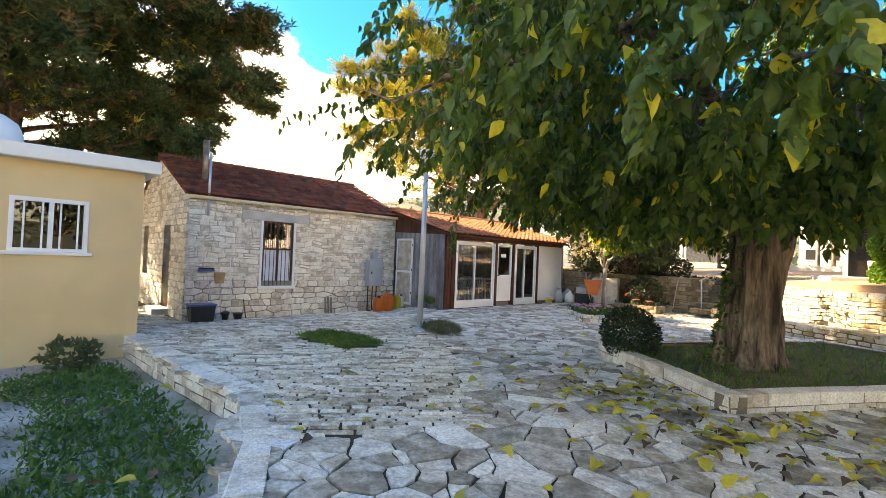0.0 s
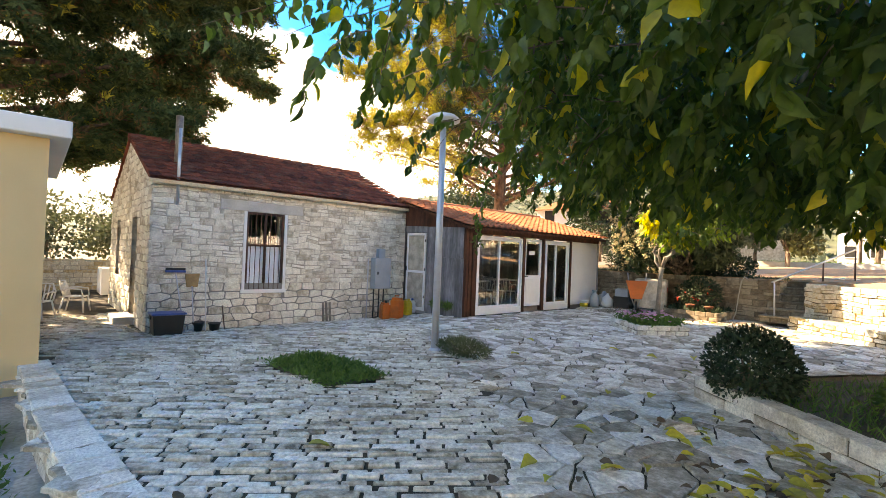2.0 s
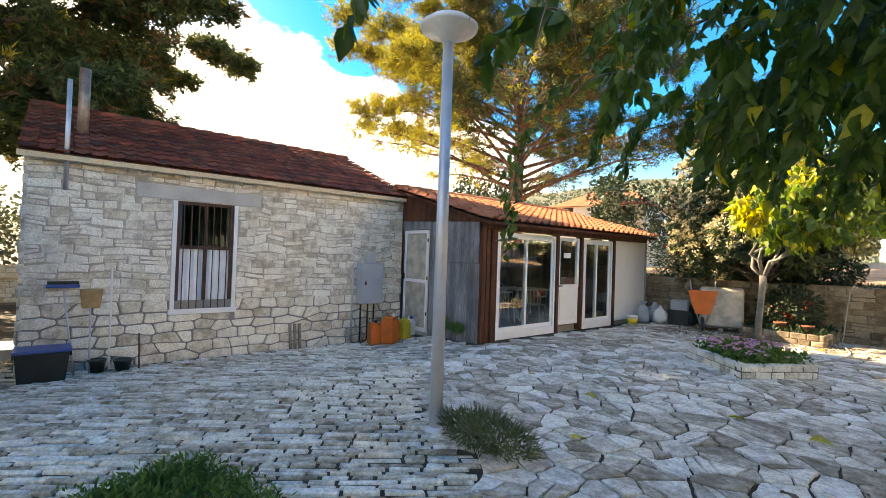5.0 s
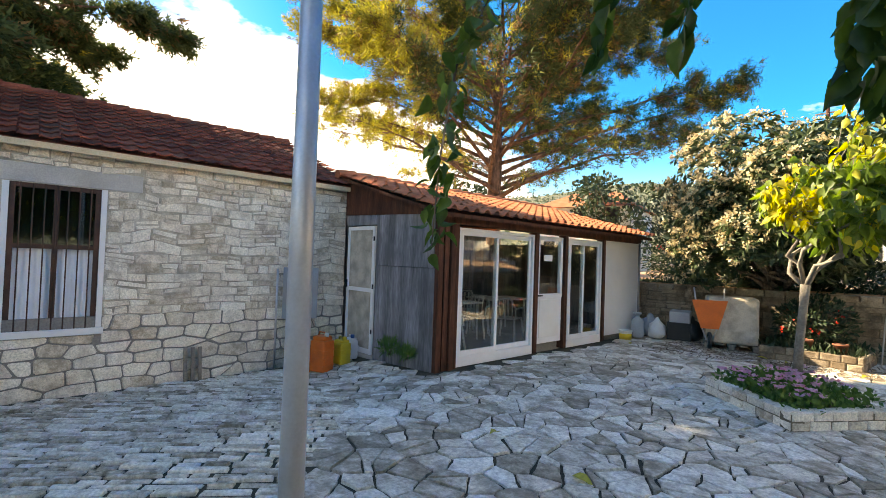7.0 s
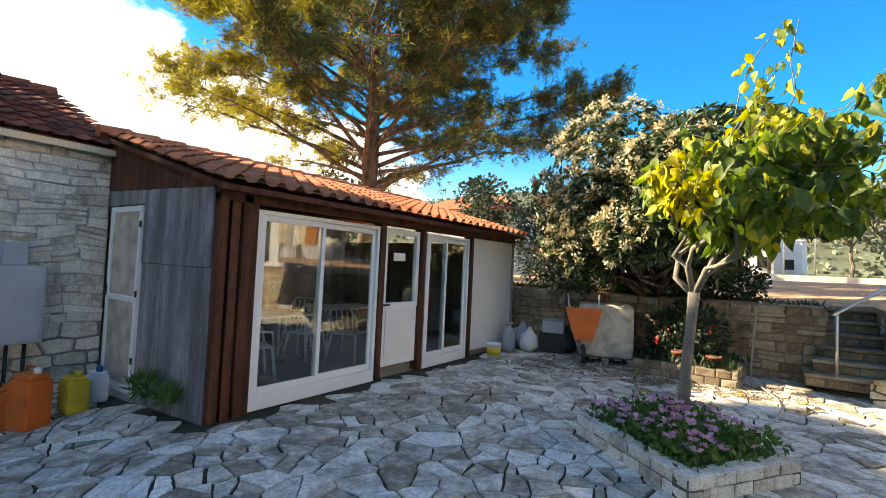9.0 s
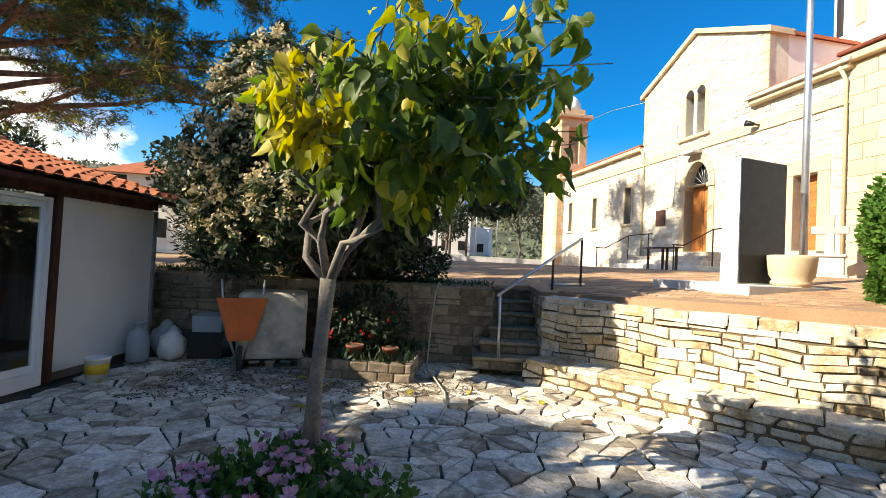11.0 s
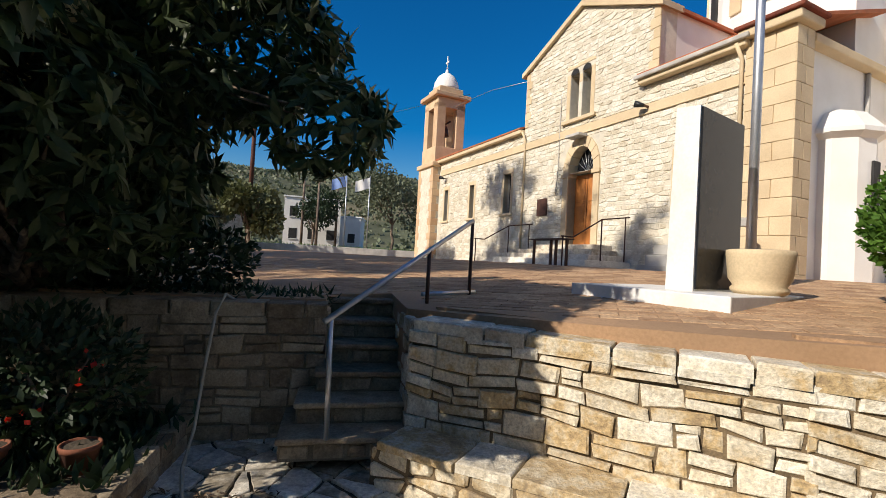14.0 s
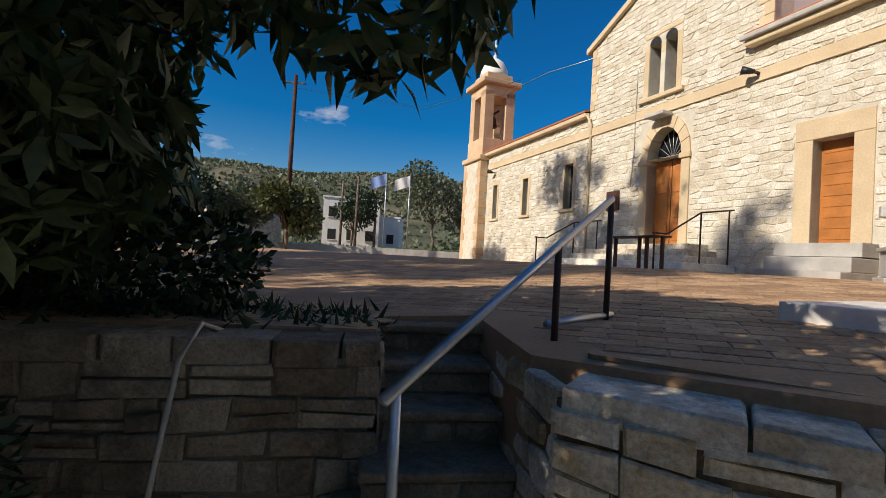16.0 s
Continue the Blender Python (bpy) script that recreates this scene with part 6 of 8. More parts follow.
# ---- kerbs, beds ----
def kerb_run(parent, pts, z0, z1, rows, lengths, material, closed=False, width=0.2, name="kerb_stone", core=True):
    """A low wall of coursed stones along a line, with cap stones."""
    bits = []
    segs = list(zip(pts, pts[1:] + (pts[:1] if closed else [])))[:len(pts) if closed else len(pts) - 1]
    for (xa, ya), (xb, yb) in segs:
        m = face_matrix(xa, ya, xb - xa, yb - ya)
        L = math.hypot(xb - xa, yb - ya)
        if core:
            boxpart("kerb_core", (0, L, -width, -0.005, z0, z1 - 0.03), M["darkmortar"], parent, "", 0, m)
        h = (z1 - z0) / rows
        for r in range(rows):
            u = -0.0
            while u < L - 0.02:
                w = min(rng.uniform(*lengths), L - u)
                if L - u - w < lengths[0] * 0.4:
                    w = L - u
                zt = z0 + (r + 1) * h - 0.006
                bits.append(moved(block([(u + 0.006, z0 + r * h + 0.004), (u + w - 0.006, z0 + r * h + 0.004), (u + w - 0.006, zt + rng.uniform(-0.008, 0.008)), (u + 0.006, zt + rng.uniform(-0.008, 0.008))], width if r == rows - 1 else 0.08, rng, 0.015, 0.014), m))
                u += w
    pieces(name, bits, material, parent)


tk = anchor("terrace_kerb", (-6.0, 1.6, -0.3), "low limestone kerb wall along the terrace edge", "kerb", kind="structure")
kerb_run(tk, [(-9.3, 1.42), (-6.9, 1.58), (-4.94, 1.80)], -0.34, 0.012, 3, (0.14, 0.34), M["stone"], width=0.28)
kerb_run(tk, [(-4.94, 1.80), (-3.75, 1.42), (-2.9, 1.0), (-1.6, 0.1), (-0.3, -1.2)], -0.34, 0.012, 2, (0.2, 0.45), M["stone"], width=0.22)

BIG = [(-3.95, 7.4), (-1.47, 5.55), (-0.25, 7.7), (1.2, 10.4), (-1.6, 11.8)]
bb = anchor("tree_bed", (-1.5, 8.3, 0), "raised planting bed edged with pale limestone kerbs", "planter", kind="structure")
kerb_run(bb, BIG, -0.09, 0.20, 2, (0.35, 0.75), M["stone"], closed=True, width=0.2)
raw("bed_soil", [(x, y, 0.13) for x, y in BIG], [tuple(range(5))], M["soil"], bb, "dark soil with weeds")

FB = [(-7.75, 12.42), (-6.62, 11.48), (-5.92, 12.5), (-7.02, 13.55)]
fb = anchor("flower_bed", (-6.8, 12.5, 0), "square flower bed edged with two courses of stone bricks", "planter", kind="structure")
kerb_run(fb, FB, -0.10, 0.105, 2, (0.2, 0.3), M["stone"], closed=True, width=0.14, name="brick")
raw("bed_soil", [(x, y, 0.05) for x, y in FB], [(0, 1, 2, 3)], M["soil"], fb)
PB = [(-8.0, 16.0), (-6.5, 16.02), (-6.45, 17.4)]
pb = anchor("plant_bed", (-7.2, 16.7, 0), "shaded plant bed with a low brick edge", "planter", kind="structure")
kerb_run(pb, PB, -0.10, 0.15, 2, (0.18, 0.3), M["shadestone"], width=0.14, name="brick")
raw("bed_soil", [(-8.0, 16.05, 0.12), (-6.52, 16.05, 0.12), (-6.47, 17.42, 0.12), (-8.0, 17.42, 0.12)], [(0, 1, 2, 3)], M["soil"], pb)
raw("grass_patch_soil", [(x, y, gz(x, y) + 0.004) for x, y in GRASS], [tuple(range(5))], M["soil"], None)
tagged(bpy.data.objects["grass_patch_soil"], "bare soil opening in the stone setts", "ground", kind="structure")


# ---- vegetation ----
def clump(name, centre, radii, count, size, kind, material, label, category, seed, up=0.3, hollow=0.5, width=1.0, stems=0, stem_mat=None, lump=0.25):
    """A shrub: leaves over an uneven rounded volume, with a few stems."""
    rs = np.random.RandomState(seed)
    c = np.array(centre, float)
    base = (centre[0], centre[1], centre[2] - radii[2])
    ob = anchor(name, base, label, category)
    d = rs.normal(size=(count, 3))
    d /= np.linalg.norm(d, axis=1, keepdims=True)
    bumps = rs.normal(size=(9, 3))
    bumps /= np.linalg.norm(bumps, axis=1, keepdims=True)
    lob = 1 + lump * (np.max(d @ bumps.T, axis=1) - 0.75)
    r = (hollow + (1 - hollow) * rs.rand(count) ** 0.5) * lob
    p = c + d * r[:, None] * np.array(radii)
    p[:, 2] = np.maximum(p[:, 2], base[2] + 0.02)
    dirs = d + rs.normal(size=(count, 3)) * 0.6 + np.array([0, 0, up])
    foliage("leaves", p, dirs, size * rs.uniform(0.6, 1.3, count), kind, material, ob, rng=seed, width=width)
    bits = []
    for i in range(max(3, stems)):
        a = rs.uniform(0, 6.28)
        q = c + np.array([math.cos(a) * radii[0] * 0.5, math.sin(a) * radii[1] * 0.5, radii[2] * 0.3])
        bits.append(tube(bend(base, q, rs, 4), [0.02, 0.018, 0.014, 0.01, 0.006], 6))
    raw("stems", *merge(bits), stem_mat or M["bark"], ob, smooth=True)["kind"] = "stuff"
    return ob


# the large mulberry over the courtyard
rs = np.random.RandomState(11)
mul = anchor("mulberry_tree", (-1.75, 8.1, 0.12), "large old mulberry with hanging green and yellowing leaves", "tree")
tv = []
prof = [(0.0, 0.50), (0.1, 0.45), (0.22, 0.41), (0.4, 0.375), (0.6, 0.35), (0.8, 0.335), (1.0, 0.325), (1.2, 0.32), (1.4, 0.325), (1.6, 0.335), (1.8, 0.35), (2.0, 0.37), (2.3, 0.32)]
sides = 64
for i, (z, r) in enumerate(prof):
    for k in range(sides):
        w = 2 * math.pi * k / sides
        rr = r * (1 + 0.06 * math.sin(5 * w + 0.8 * z) + 0.30 * noise.noise(Vector((math.cos(w) * 4.5, math.sin(w) * 4.5, z * 0.9))) + 0.16 * noise.noise(Vector((math.cos(w) * 11, math.sin(w) * 11, z * 2.2 + 7))))
        tv.append((-1.90 + rr * math.cos(w) + 0.05 * z, 7.95 + rr * math.sin(w), 0.12 + z))
tf = [(i * sides + k, i * sides + (k + 1) % sides, (i + 1) * sides + (k + 1) % sides, (i + 1) * sides + k) for i in range(len(prof) - 1) for k in range(sides)]
tf.append(tuple((len(prof) - 1) * sides + k for k in range(sides)))
raw("trunk", tv, tf, M["bark"], mul, "thick furrowed brown trunk", True)
cc = np.array([-0.95, 6.9, 2.6])
limbs, tips = [], []
for i in range(11):
    a = i * 6.283 / 11 + rs.uniform(-0.2, 0.2)
    R = rs.uniform(2.6, 4.2)
    q = np.array([cc[0] + R * math.cos(a), cc[1] + R * math.sin(a), rs.uniform(3.0, 5.4)])
    line = bend((-1.65, 8.1, 2.15), q, rs, 6, 0.12)
    for k in range(1, 6):
        line[k][2] += 0.5 * math.sin(math.pi * k / 6)
    limbs.append(tube(line, [0.2, 0.15, 0.12, 0.09, 0.07, 0.05, 0.03], 9))
    for k in (2, 3, 4, 5, 6):
        for _ in range(3):
            e = line[k] + rs.normal(size=3) * np.array([0.9, 0.9, 0.5])
            e[2] = max(e[2], 2.5)
            limbs.append(tube(bend(line[k], e, rs, 4), [0.035, 0.028, 0.02, 0.012, 0.006], 6))
raw("branchwork", *merge(limbs), M["bark"], mul, smooth=True)["kind"] = "stuff"


def hanging(n, r0, r1, zlo, zhi, rs, low=2.0, leaves=24, length=(0.5, 1.1), centre=cc, squash=4.3):
    """Drooping twigs with leaves in pairs; returns leaf places, directions and the twig lines."""
    P, D, lines = [], [], []
    for _ in range(n):
        z = zlo + (zhi - zlo) * rs.rand() ** 1.25
        h = max(0.0, 1 - (max(0.0, z - 2.7) / squash) ** 2)
        rm = math.sqrt(h)
        r = (r0 + (r1 - r0) * rs.rand() ** 0.6) * rm
        a = rs.uniform(0, 6.283)
        out = np.array([math.cos(a), math.sin(a), 0])
        p = np.array([centre[0], centre[1], 0]) + out * r + np.array([0, 0, z])
        L = rs.uniform(*length)
        L = min(L, max(0.12, (z - low)))
        d = out * rs.uniform(0.3, 0.9) + np.array([0, 0, rs.uniform(-0.1, 0.3)]) + rs.normal(size=3) * 0.25
        line = [p]
        q = p.copy()
        m = 7
        for k in range(m):
            d = d / np.linalg.norm(d) + np.array([0, 0, -0.33])
            q = q + d / np.linalg.norm(d) * L / m
            q[2] = max(q[2], low)
            line.append(q.copy())
        lines.append(line)
        side = np.cross(d, rs.normal(size=3))
        side /= np.linalg.norm(side)
        for k in range(leaves):
            t = (k + rs.rand()) / leaves * m
            i = min(int(t), m - 1)
            c = line[i] + (line[i + 1] - line[i]) * (t - i)
            s = side * (1 if k % 2 else -1)
            P.append(c + s * 0.02)
            D.append(s * 0.4 + out * 0.2 + np.array([0, 0, -1.0]) + rs.normal(size=3) * 0.25)
    return np.array(P), np.array(D), lines


P1, D1, L1 = hanging(1800, 2.3, 4.75, 2.5, 6.9, rs, 2.0, 38)
P2, D2, L2 = hanging(45, 4.5, 5.4, 2.6, 4.6, rs, 2.15, 24, (0.5, 0.9))
P3, D3, L3 = hanging(680, 0.3, 3.3, 2.4, 4.4, rs, 1.9, 24, (0.35, 0.7))


def spray(a, b, n, rs, sag=0.12, jit=0.05):
    """A long outer branch with leaves hanging from it in a row."""
    a, b = np.array(a, float), np.array(b, float)
    line = [a + (b - a) * t + np.array([0, 0, sag * math.sin(math.pi * t)]) + rs.normal(size=3) * 0.02 for t in np.linspace(0, 1, 8)]
    P, D = [], []
    for k in range(n):
        t = (k + rs.rand()) / n * 7
        i = min(6, int(t))
        P.append(line[i] + (line[i + 1] - line[i]) * (t - i) + rs.normal(size=3) * jit)
        D.append(rs.normal(size=3) * 0.35 + np.array([0, 0, -1.0]))
    return np.array(P), np.array(D), line


SP = []
for a, b, n in (((-3.6, 4.2, 3.5), (-5.75, 2.4, 3.15), 70), ((-3.9, 4.4, 3.9), (-5.6, 2.9, 3.75), 60), ((-3.6, 4.6, 4.4), (-5.4, 3.3, 4.5), 60), ((-3.8, 5.0, 3.0), (-5.5, 4.1, 3.1), 60), ((-3.4, 3.9, 3.0), (-4.9, 2.7, 2.9), 55),
                ((-3.2, 4.4, 2.9), (-4.15, 2.95, 2.42), 40), ((-3.7, 5.2, 2.8), (-4.6, 4.15, 2.5), 36), ((-4.3, 6.0, 3.3), (-5.9, 7.2, 2.9), 40), ((-4.4, 7.0, 3.2), (-6.0, 8.0, 3.0), 34), ((-4.6, 7.5, 3.6), (-6.3, 7.6, 3.45), 30), ((-4.2, 5.4, 3.7), (-5.9, 5.6, 3.8), 40)):
    p_, d_, l_ = spray(a, b, n, rs)
    SP.append((p_, d_, l_))
    for k in range(3):
        q_, e_, m_ = spray(l_[2 + k], l_[2 + k] + rs.normal(size=3) * np.array([0.45, 0.45, 0.15]) + np.array([-0.2, -0.15, -0.1]), 16, rs)
        q_[:, 2] = np.maximum(q_[:, 2], 2.2)
        SP.append((q_, e_, m_))
P2 = np.concatenate([P2] + [q[0] for q in SP])
D2 = np.concatenate([D2] + [q[1] for q in SP])
L2 = L2 + [q[2] for q in SP]
P4, D4, L4 = hanging(230, 0.3, 2.0, 2.2, 2.9, rs, 1.72, 22, (0.45, 0.8), centre=np.array([-1.75, 6.7, 2.4]))
P, D = np.concatenate([P1, P2, P3, P4]), np.concatenate([D1, D2, D3, D4])
west = (P[:, 0] + 2.93) * 0.788 + (P[:, 1] - 2.63) * 0.616 < -0.05
nb = len(P1)
idx = np.arange(len(P))
free = (idx >= nb) & (idx < nb + len(P2))
ok = ~((P[:, 2] < 2.12) & (np.abs((P[:, 0] + P[:, 1] * 0.95)) < 1.1) & (P[:, 1] < 4.4))
ok &= ~(west & (P[:, 2] < 4.4) & ~free)
ok &= ~((P[:, 1] > 10.2) & (P[:, 0] < 1.5))
P, D = P[ok], D[ok]
yl = rs.rand(len(P)) < 0.03
yl |= (rs.rand(len(P)) < 0.35) & (np.linalg.norm(P - np.array([-2.6, 5.4, 3.0]), axis=1) < 0.55)
foliage("crown", P[~yl], D[~yl], rs.uniform(0.075, 0.145, (~yl).sum()), "broad", M["leaf"], mul, "dense hanging green leaves", rng=3)
foliage("yellow_leaves", P[yl], D[yl], rs.uniform(0.10, 0.17, yl.sum()), "broad", M["leafyellow"], mul, "yellowing leaves", rng=4)
bits = []
for i, line in enumerate(L1 + L2):
    if i % 3 == 0 or i > len(L1):
        bits.append(tube(line, [0.007, 0.006, 0.006, 0.005, 0.004, 0.004, 0.003, 0.002], 4, False))
raw("twigs", *merge(bits), M["bark"], mul)["kind"] = "stuff"
# ivy climbing the trunk
iv = []
for k in range(520):
    z = 1.9 * rs.rand() ** 1.2
    w = 3.5 + rs.normal() * 0.55
    r = float(np.interp(z, [q[0] for q in prof], [q[1] for q in prof])) + rs.uniform(0.0, 0.07)
    iv.append((-1.90 + r * math.cos(w) + 0.05 * z, 7.95 + r * math.sin(w), 0.12 + z))
iv = np.array(iv)
foliage("ivy", iv, np.column_stack([iv[:, 0] + 1.9, iv[:, 1] - 7.95, np.full(len(iv), -0.15)]) + rs.normal(size=iv.shape) * 0.3, rs.uniform(0.05, 0.10, len(iv)), "broad", M["leaf"], mul, "green ivy leaves on the bark", rng=15)
# the stray branch over the path
line0 = [(-5.6, 7.6, 3.5), (-6.5, 7.6, 3.45), (-7.05, 7.3, 3.1), (-7.3, 7.2, 2.6), (-7.35, 7.15, 2.1), (-7.36, 7.12, 1.62)]
lp, ld = [], []
for k in range(130):
    t = k / 130 * 5
    i = int(t)
    c = np.array(line0[i]) + (np.array(line0[i + 1]) - np.array(line0[i])) * (t - i)
    lp.append(c + rs.normal(size=3) * 0.05)
    ld.append(rs.normal(size=3) * 0.5 + np.array([0, 0, -1.0]))
foliage("stray_leaves", np.array(lp), np.array(ld), rs.uniform(0.08, 0.14, 130), "broad", M["leaf"], mul, rng=6)
tubepart("stray_branch", line0, [0.012, 0.011, 0.009, 0.007, 0.005, 0.003], M["bark"], mul, sides=6)
tubepart("stray_limb", [(-1.9, 7.9, 2.3), (-3.0, 7.8, 3.3), (-4.4, 7.7, 3.6), (-5.6, 7.6, 3.5)], [0.07, 0.05, 0.03, 0.013], M["bark"], mul, sides=7)


def pine(name, base, height, first, reach, seed, label, yellow, top_flat=0.75, branches=46, tufts=9, lean=(0, 0), dens=1.0, dry=0.3, thin=0.35, core=0.25, slim=1.0, width=0.2):
    """A broad pine: trunk, whorls of rising limbs, side shoots with needle tufts."""
    rs = np.random.RandomState(seed)
    ob = anchor(name, base, label, "tree")
    b = np.array(base, float)
    line = [b + np.array([lean[0] * t, lean[1] * t, height * t]) + np.append(rs.normal(size=2) * 0.06, 0) for t in np.linspace(0, 1, 9)]
    raw("trunk", *tube(line, list(np.linspace(0.46, 0.07, 9)), 14), M["pinebark"], ob, "reddish-brown pine trunk", True)
    limbs = []
    sets = {"needle": ([], []), "needleyellow": ([], []), "needledry": ([], [])}
    for i in range(branches):
        t = (i + rs.rand()) / branches
        z = first + (height - first) * t * 0.97
        a = i * 2.4 + rs.uniform(-0.4, 0.4)
        prof = (0.75 + 0.25 * math.sin(math.pi * min(1, t * 1.6 + 0.1))) * (1 - max(0, t - top_flat) / (1 - top_flat) * 0.75) if t > 0 else 1
        R = reach * prof * rs.uniform(0.75, 1.05)
        rise = rs.uniform(0.18, 0.42) + 0.4 * t
        o = b + np.array([lean[0] * z / height, lean[1] * z / height, z])
        out = np.array([math.cos(a), math.sin(a), 0])
        side = np.array([-out[1], out[0], 0])
        pts = []
        for k in range(8):
            s = k / 7
            pts.append(o + out * R * s + np.array([0, 0, R * rise * s * (1.15 - 0.35 * s)]) + rs.normal(size=3) * 0.10 * s + side * 0.25 * math.sin(3 * s + i))
        limbs.append(tube(pts, [max(0.014, slim * (0.15 - 0.08 * t) * (1 - 0.92 * k / 7)) for k in range(8)], 6))
        for k in range(2, 8):
            for _ in range(3 if k < 5 else 4):
                ln = rs.uniform(0.7, 1.7) * (1.1 - 0.3 * k / 7)
                d = out * rs.uniform(0.1, 0.9) + side * rs.uniform(-1, 1) + np.array([0, 0, rs.uniform(-0.35, 0.35)])
                d /= np.linalg.norm(d)
                e = pts[k] + d * ln
                mid = (pts[k] + e) / 2 + rs.normal(size=3) * 0.1
                limbs.append(tube([pts[k], mid, e], [0.018, 0.012, 0.005], 4, False))
                n = int(tufts * dens * (core + 0.9 * (k / 7) ** 1.5) * (thin if t < 0.12 else 1.0))
                for j in range(n):
                    s = rs.uniform(0.35, 1.1)
                    c = pts[k] + d * ln * s + rs.normal(size=3) * np.array([0.22, 0.22, 0.16])
                    u = rs.rand()
                    kind = "needle"
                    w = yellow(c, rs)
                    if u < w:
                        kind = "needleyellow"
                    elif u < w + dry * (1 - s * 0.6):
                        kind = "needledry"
                    P, D = sets[kind]
                    for _ in range(16):
                        P.append(c + rs.normal(size=3) * 0.07)
                        D.append(d * 0.8 + rs.normal(size=3) * 0.7 + np.array([0, 0, 0.15]))
    raw("branchwork", *merge(limbs), M["pinebark"], ob, smooth=True)["kind"] = "stuff"
    for kind, (P, D) in sets.items():
        if P:
            nm = {"needle": "needles", "needleyellow": "yellow_needles", "needledry": "dry_needles"}[kind]
            foliage(nm, np.array(P), np.array(D), rs.uniform(0.14, 0.28, len(P)), "blade", M[kind], ob, rng=seed, width=width)
    return ob


# yellow goes mostly to the sunward needles, painting sunlight into the crown
pine("pine_tree", (-20.1, 21.9, -0.3), 13.6, 4.7, 9.6, 21, "tall broad pine with sunlight coloured yellow into its sunward needles", lambda c, r: 0.85 if (c[0] + 20.1) * 0.79 + (c[1] - 21.9) * 0.62 < -2.2 else 0.12, tufts=28, dry=0.34, branches=60, core=0.3, thin=0.22, slim=0.8, width=0.17, top_flat=0.85)
pine("pine_tree", (-21.5, -0.3, -0.4), 16.5, 3.9, 9.0, 33, "dense dark green pine behind the buildings", lambda c, r: 0.03, tufts=40, branches=74, dry=0.2, thin=0.9, core=0.55, slim=0.8, width=0.3)

# loquat
rs = np.random.RandomState(17)
loq = anchor("loquat_tree", (-8.0, 17.9, 1.1), "loquat with long leathery leaves and cream blossom", "tree")
lb, P, D, B = [], [], [], []
# front lobes near y 15 to 16 are added to shade steps and wall
lobes = [((-8.7, 17.0, 3.3), (1.55, 1.4, 1.7), 420), ((-7.65, 17.6, 3.2), (1.3, 1.2, 1.5), 360), ((-6.3, 17.1, 3.3), (1.05, 0.8, 0.6), 230), ((-9.1, 16.6, 1.9), (0.9, 0.7, 0.75), 100), ((-8.3, 18.6, 2.4), (1.5, 0.9, 1.3), 320), ((-5.45, 16.62, 2.62), (0.5, 0.42, 0.36), 60), ((-7.4, 16.25, 2.5), (0.9, 0.5, 0.7), 150), ((-7.3, 15.2, 3.35), (0.75, 0.45, 0.42), 110), ((-7.2, 17.2, 2.2), (0.85, 0.75, 0.75), 260), ((-6.7, 16.2, 3.75), (1.3, 0.9, 0.55), 260), ((-8.2, 18.0, 1.85), (1.6, 0.6, 0.8), 220), ((-8.35, 15.9, 2.75), (0.95, 0.55, 0.75), 190), ((-7.2, 15.1, 2.7), (0.7, 0.42, 0.5), 150), ((-7.9, 15.4, 2.2), (0.7, 0.4, 0.5), 110), ((-9.0, 16.2, 2.4), (0.8, 0.5, 0.8), 130)]
for c, r, n in lobes:
    c = np.array(c)
    low = c[0] < -7.15
    start = np.array([-8.0, 17.9, 1.1]) if low else np.array([-7.5, 17.3, 3.3])
    for k in range(4 if low else 2):
        e = c + rs.normal(size=3) * np.array(r) * 0.4
        lb.append(tube(bend(start, e, rs, 5), [0.045, 0.036, 0.03, 0.022, 0.015, 0.008] if low else [0.02, 0.018, 0.015, 0.012, 0.01, 0.006], 7))
    for _ in range(n):
        d = rs.normal(size=3)
        d /= np.linalg.norm(d)
        p = c + d * np.array(r) * (0.55 + 0.45 * rs.rand() ** 0.5)
        ax = d + np.array([0, 0, 0.35]) + rs.normal(size=3) * 0.25
        ax /= np.linalg.norm(ax)
        for j in range(11):
            s = rs.normal(size=3)
            s -= ax * (s @ ax)
            s /= np.linalg.norm(s)
            P.append(p + rs.normal(size=3) * 0.02)
            D.append(s + ax * rs.uniform(-0.2, 0.5) + np.array([0, 0, -0.25]))
        # cream blossom only faces the sun, putting the crown's lit side into colour
        if rs.rand() < 0.8 and d @ np.array([-0.8, -0.34, 0.57]) > -0.1 and c[0] < -7.2:
            for j in range(26):
                B.append(p + ax * 0.07 + rs.normal(size=3) * 0.045)
raw("branchwork", *merge(lb), M["bark"], loq, smooth=True)["kind"] = "stuff"
foliage("leaves", np.array(P), np.array(D), rs.uniform(0.14, 0.25, len(P)), "long", M["loquat"], loq, "long leathery dark leaves", rng=8, width=1.0)
foliage("blossom", np.array(B), rs.normal(size=(len(B), 3)), rs.uniform(0.045, 0.08, len(B)), "small", M["bloom"], loq, "cream blossom clusters", rng=9, width=1.3)

# young mulberry in the flower bed
yt = anchor("young_mulberry", (-6.85, 13.0, 0.13), "young mulberry with a pale trunk and yellow-green leaves", "tree")
rs = np.random.RandomState(29)
tubepart("trunk", [(-6.86, 13.0, 0.0), (-6.84, 13.0, 0.6), (-6.80, 12.98, 1.1), (-6.78, 12.97, 1.4)], [0.066, 0.052, 0.048, 0.056], M["palebark"], yt, "pale grey trunk", 14)
ends = []
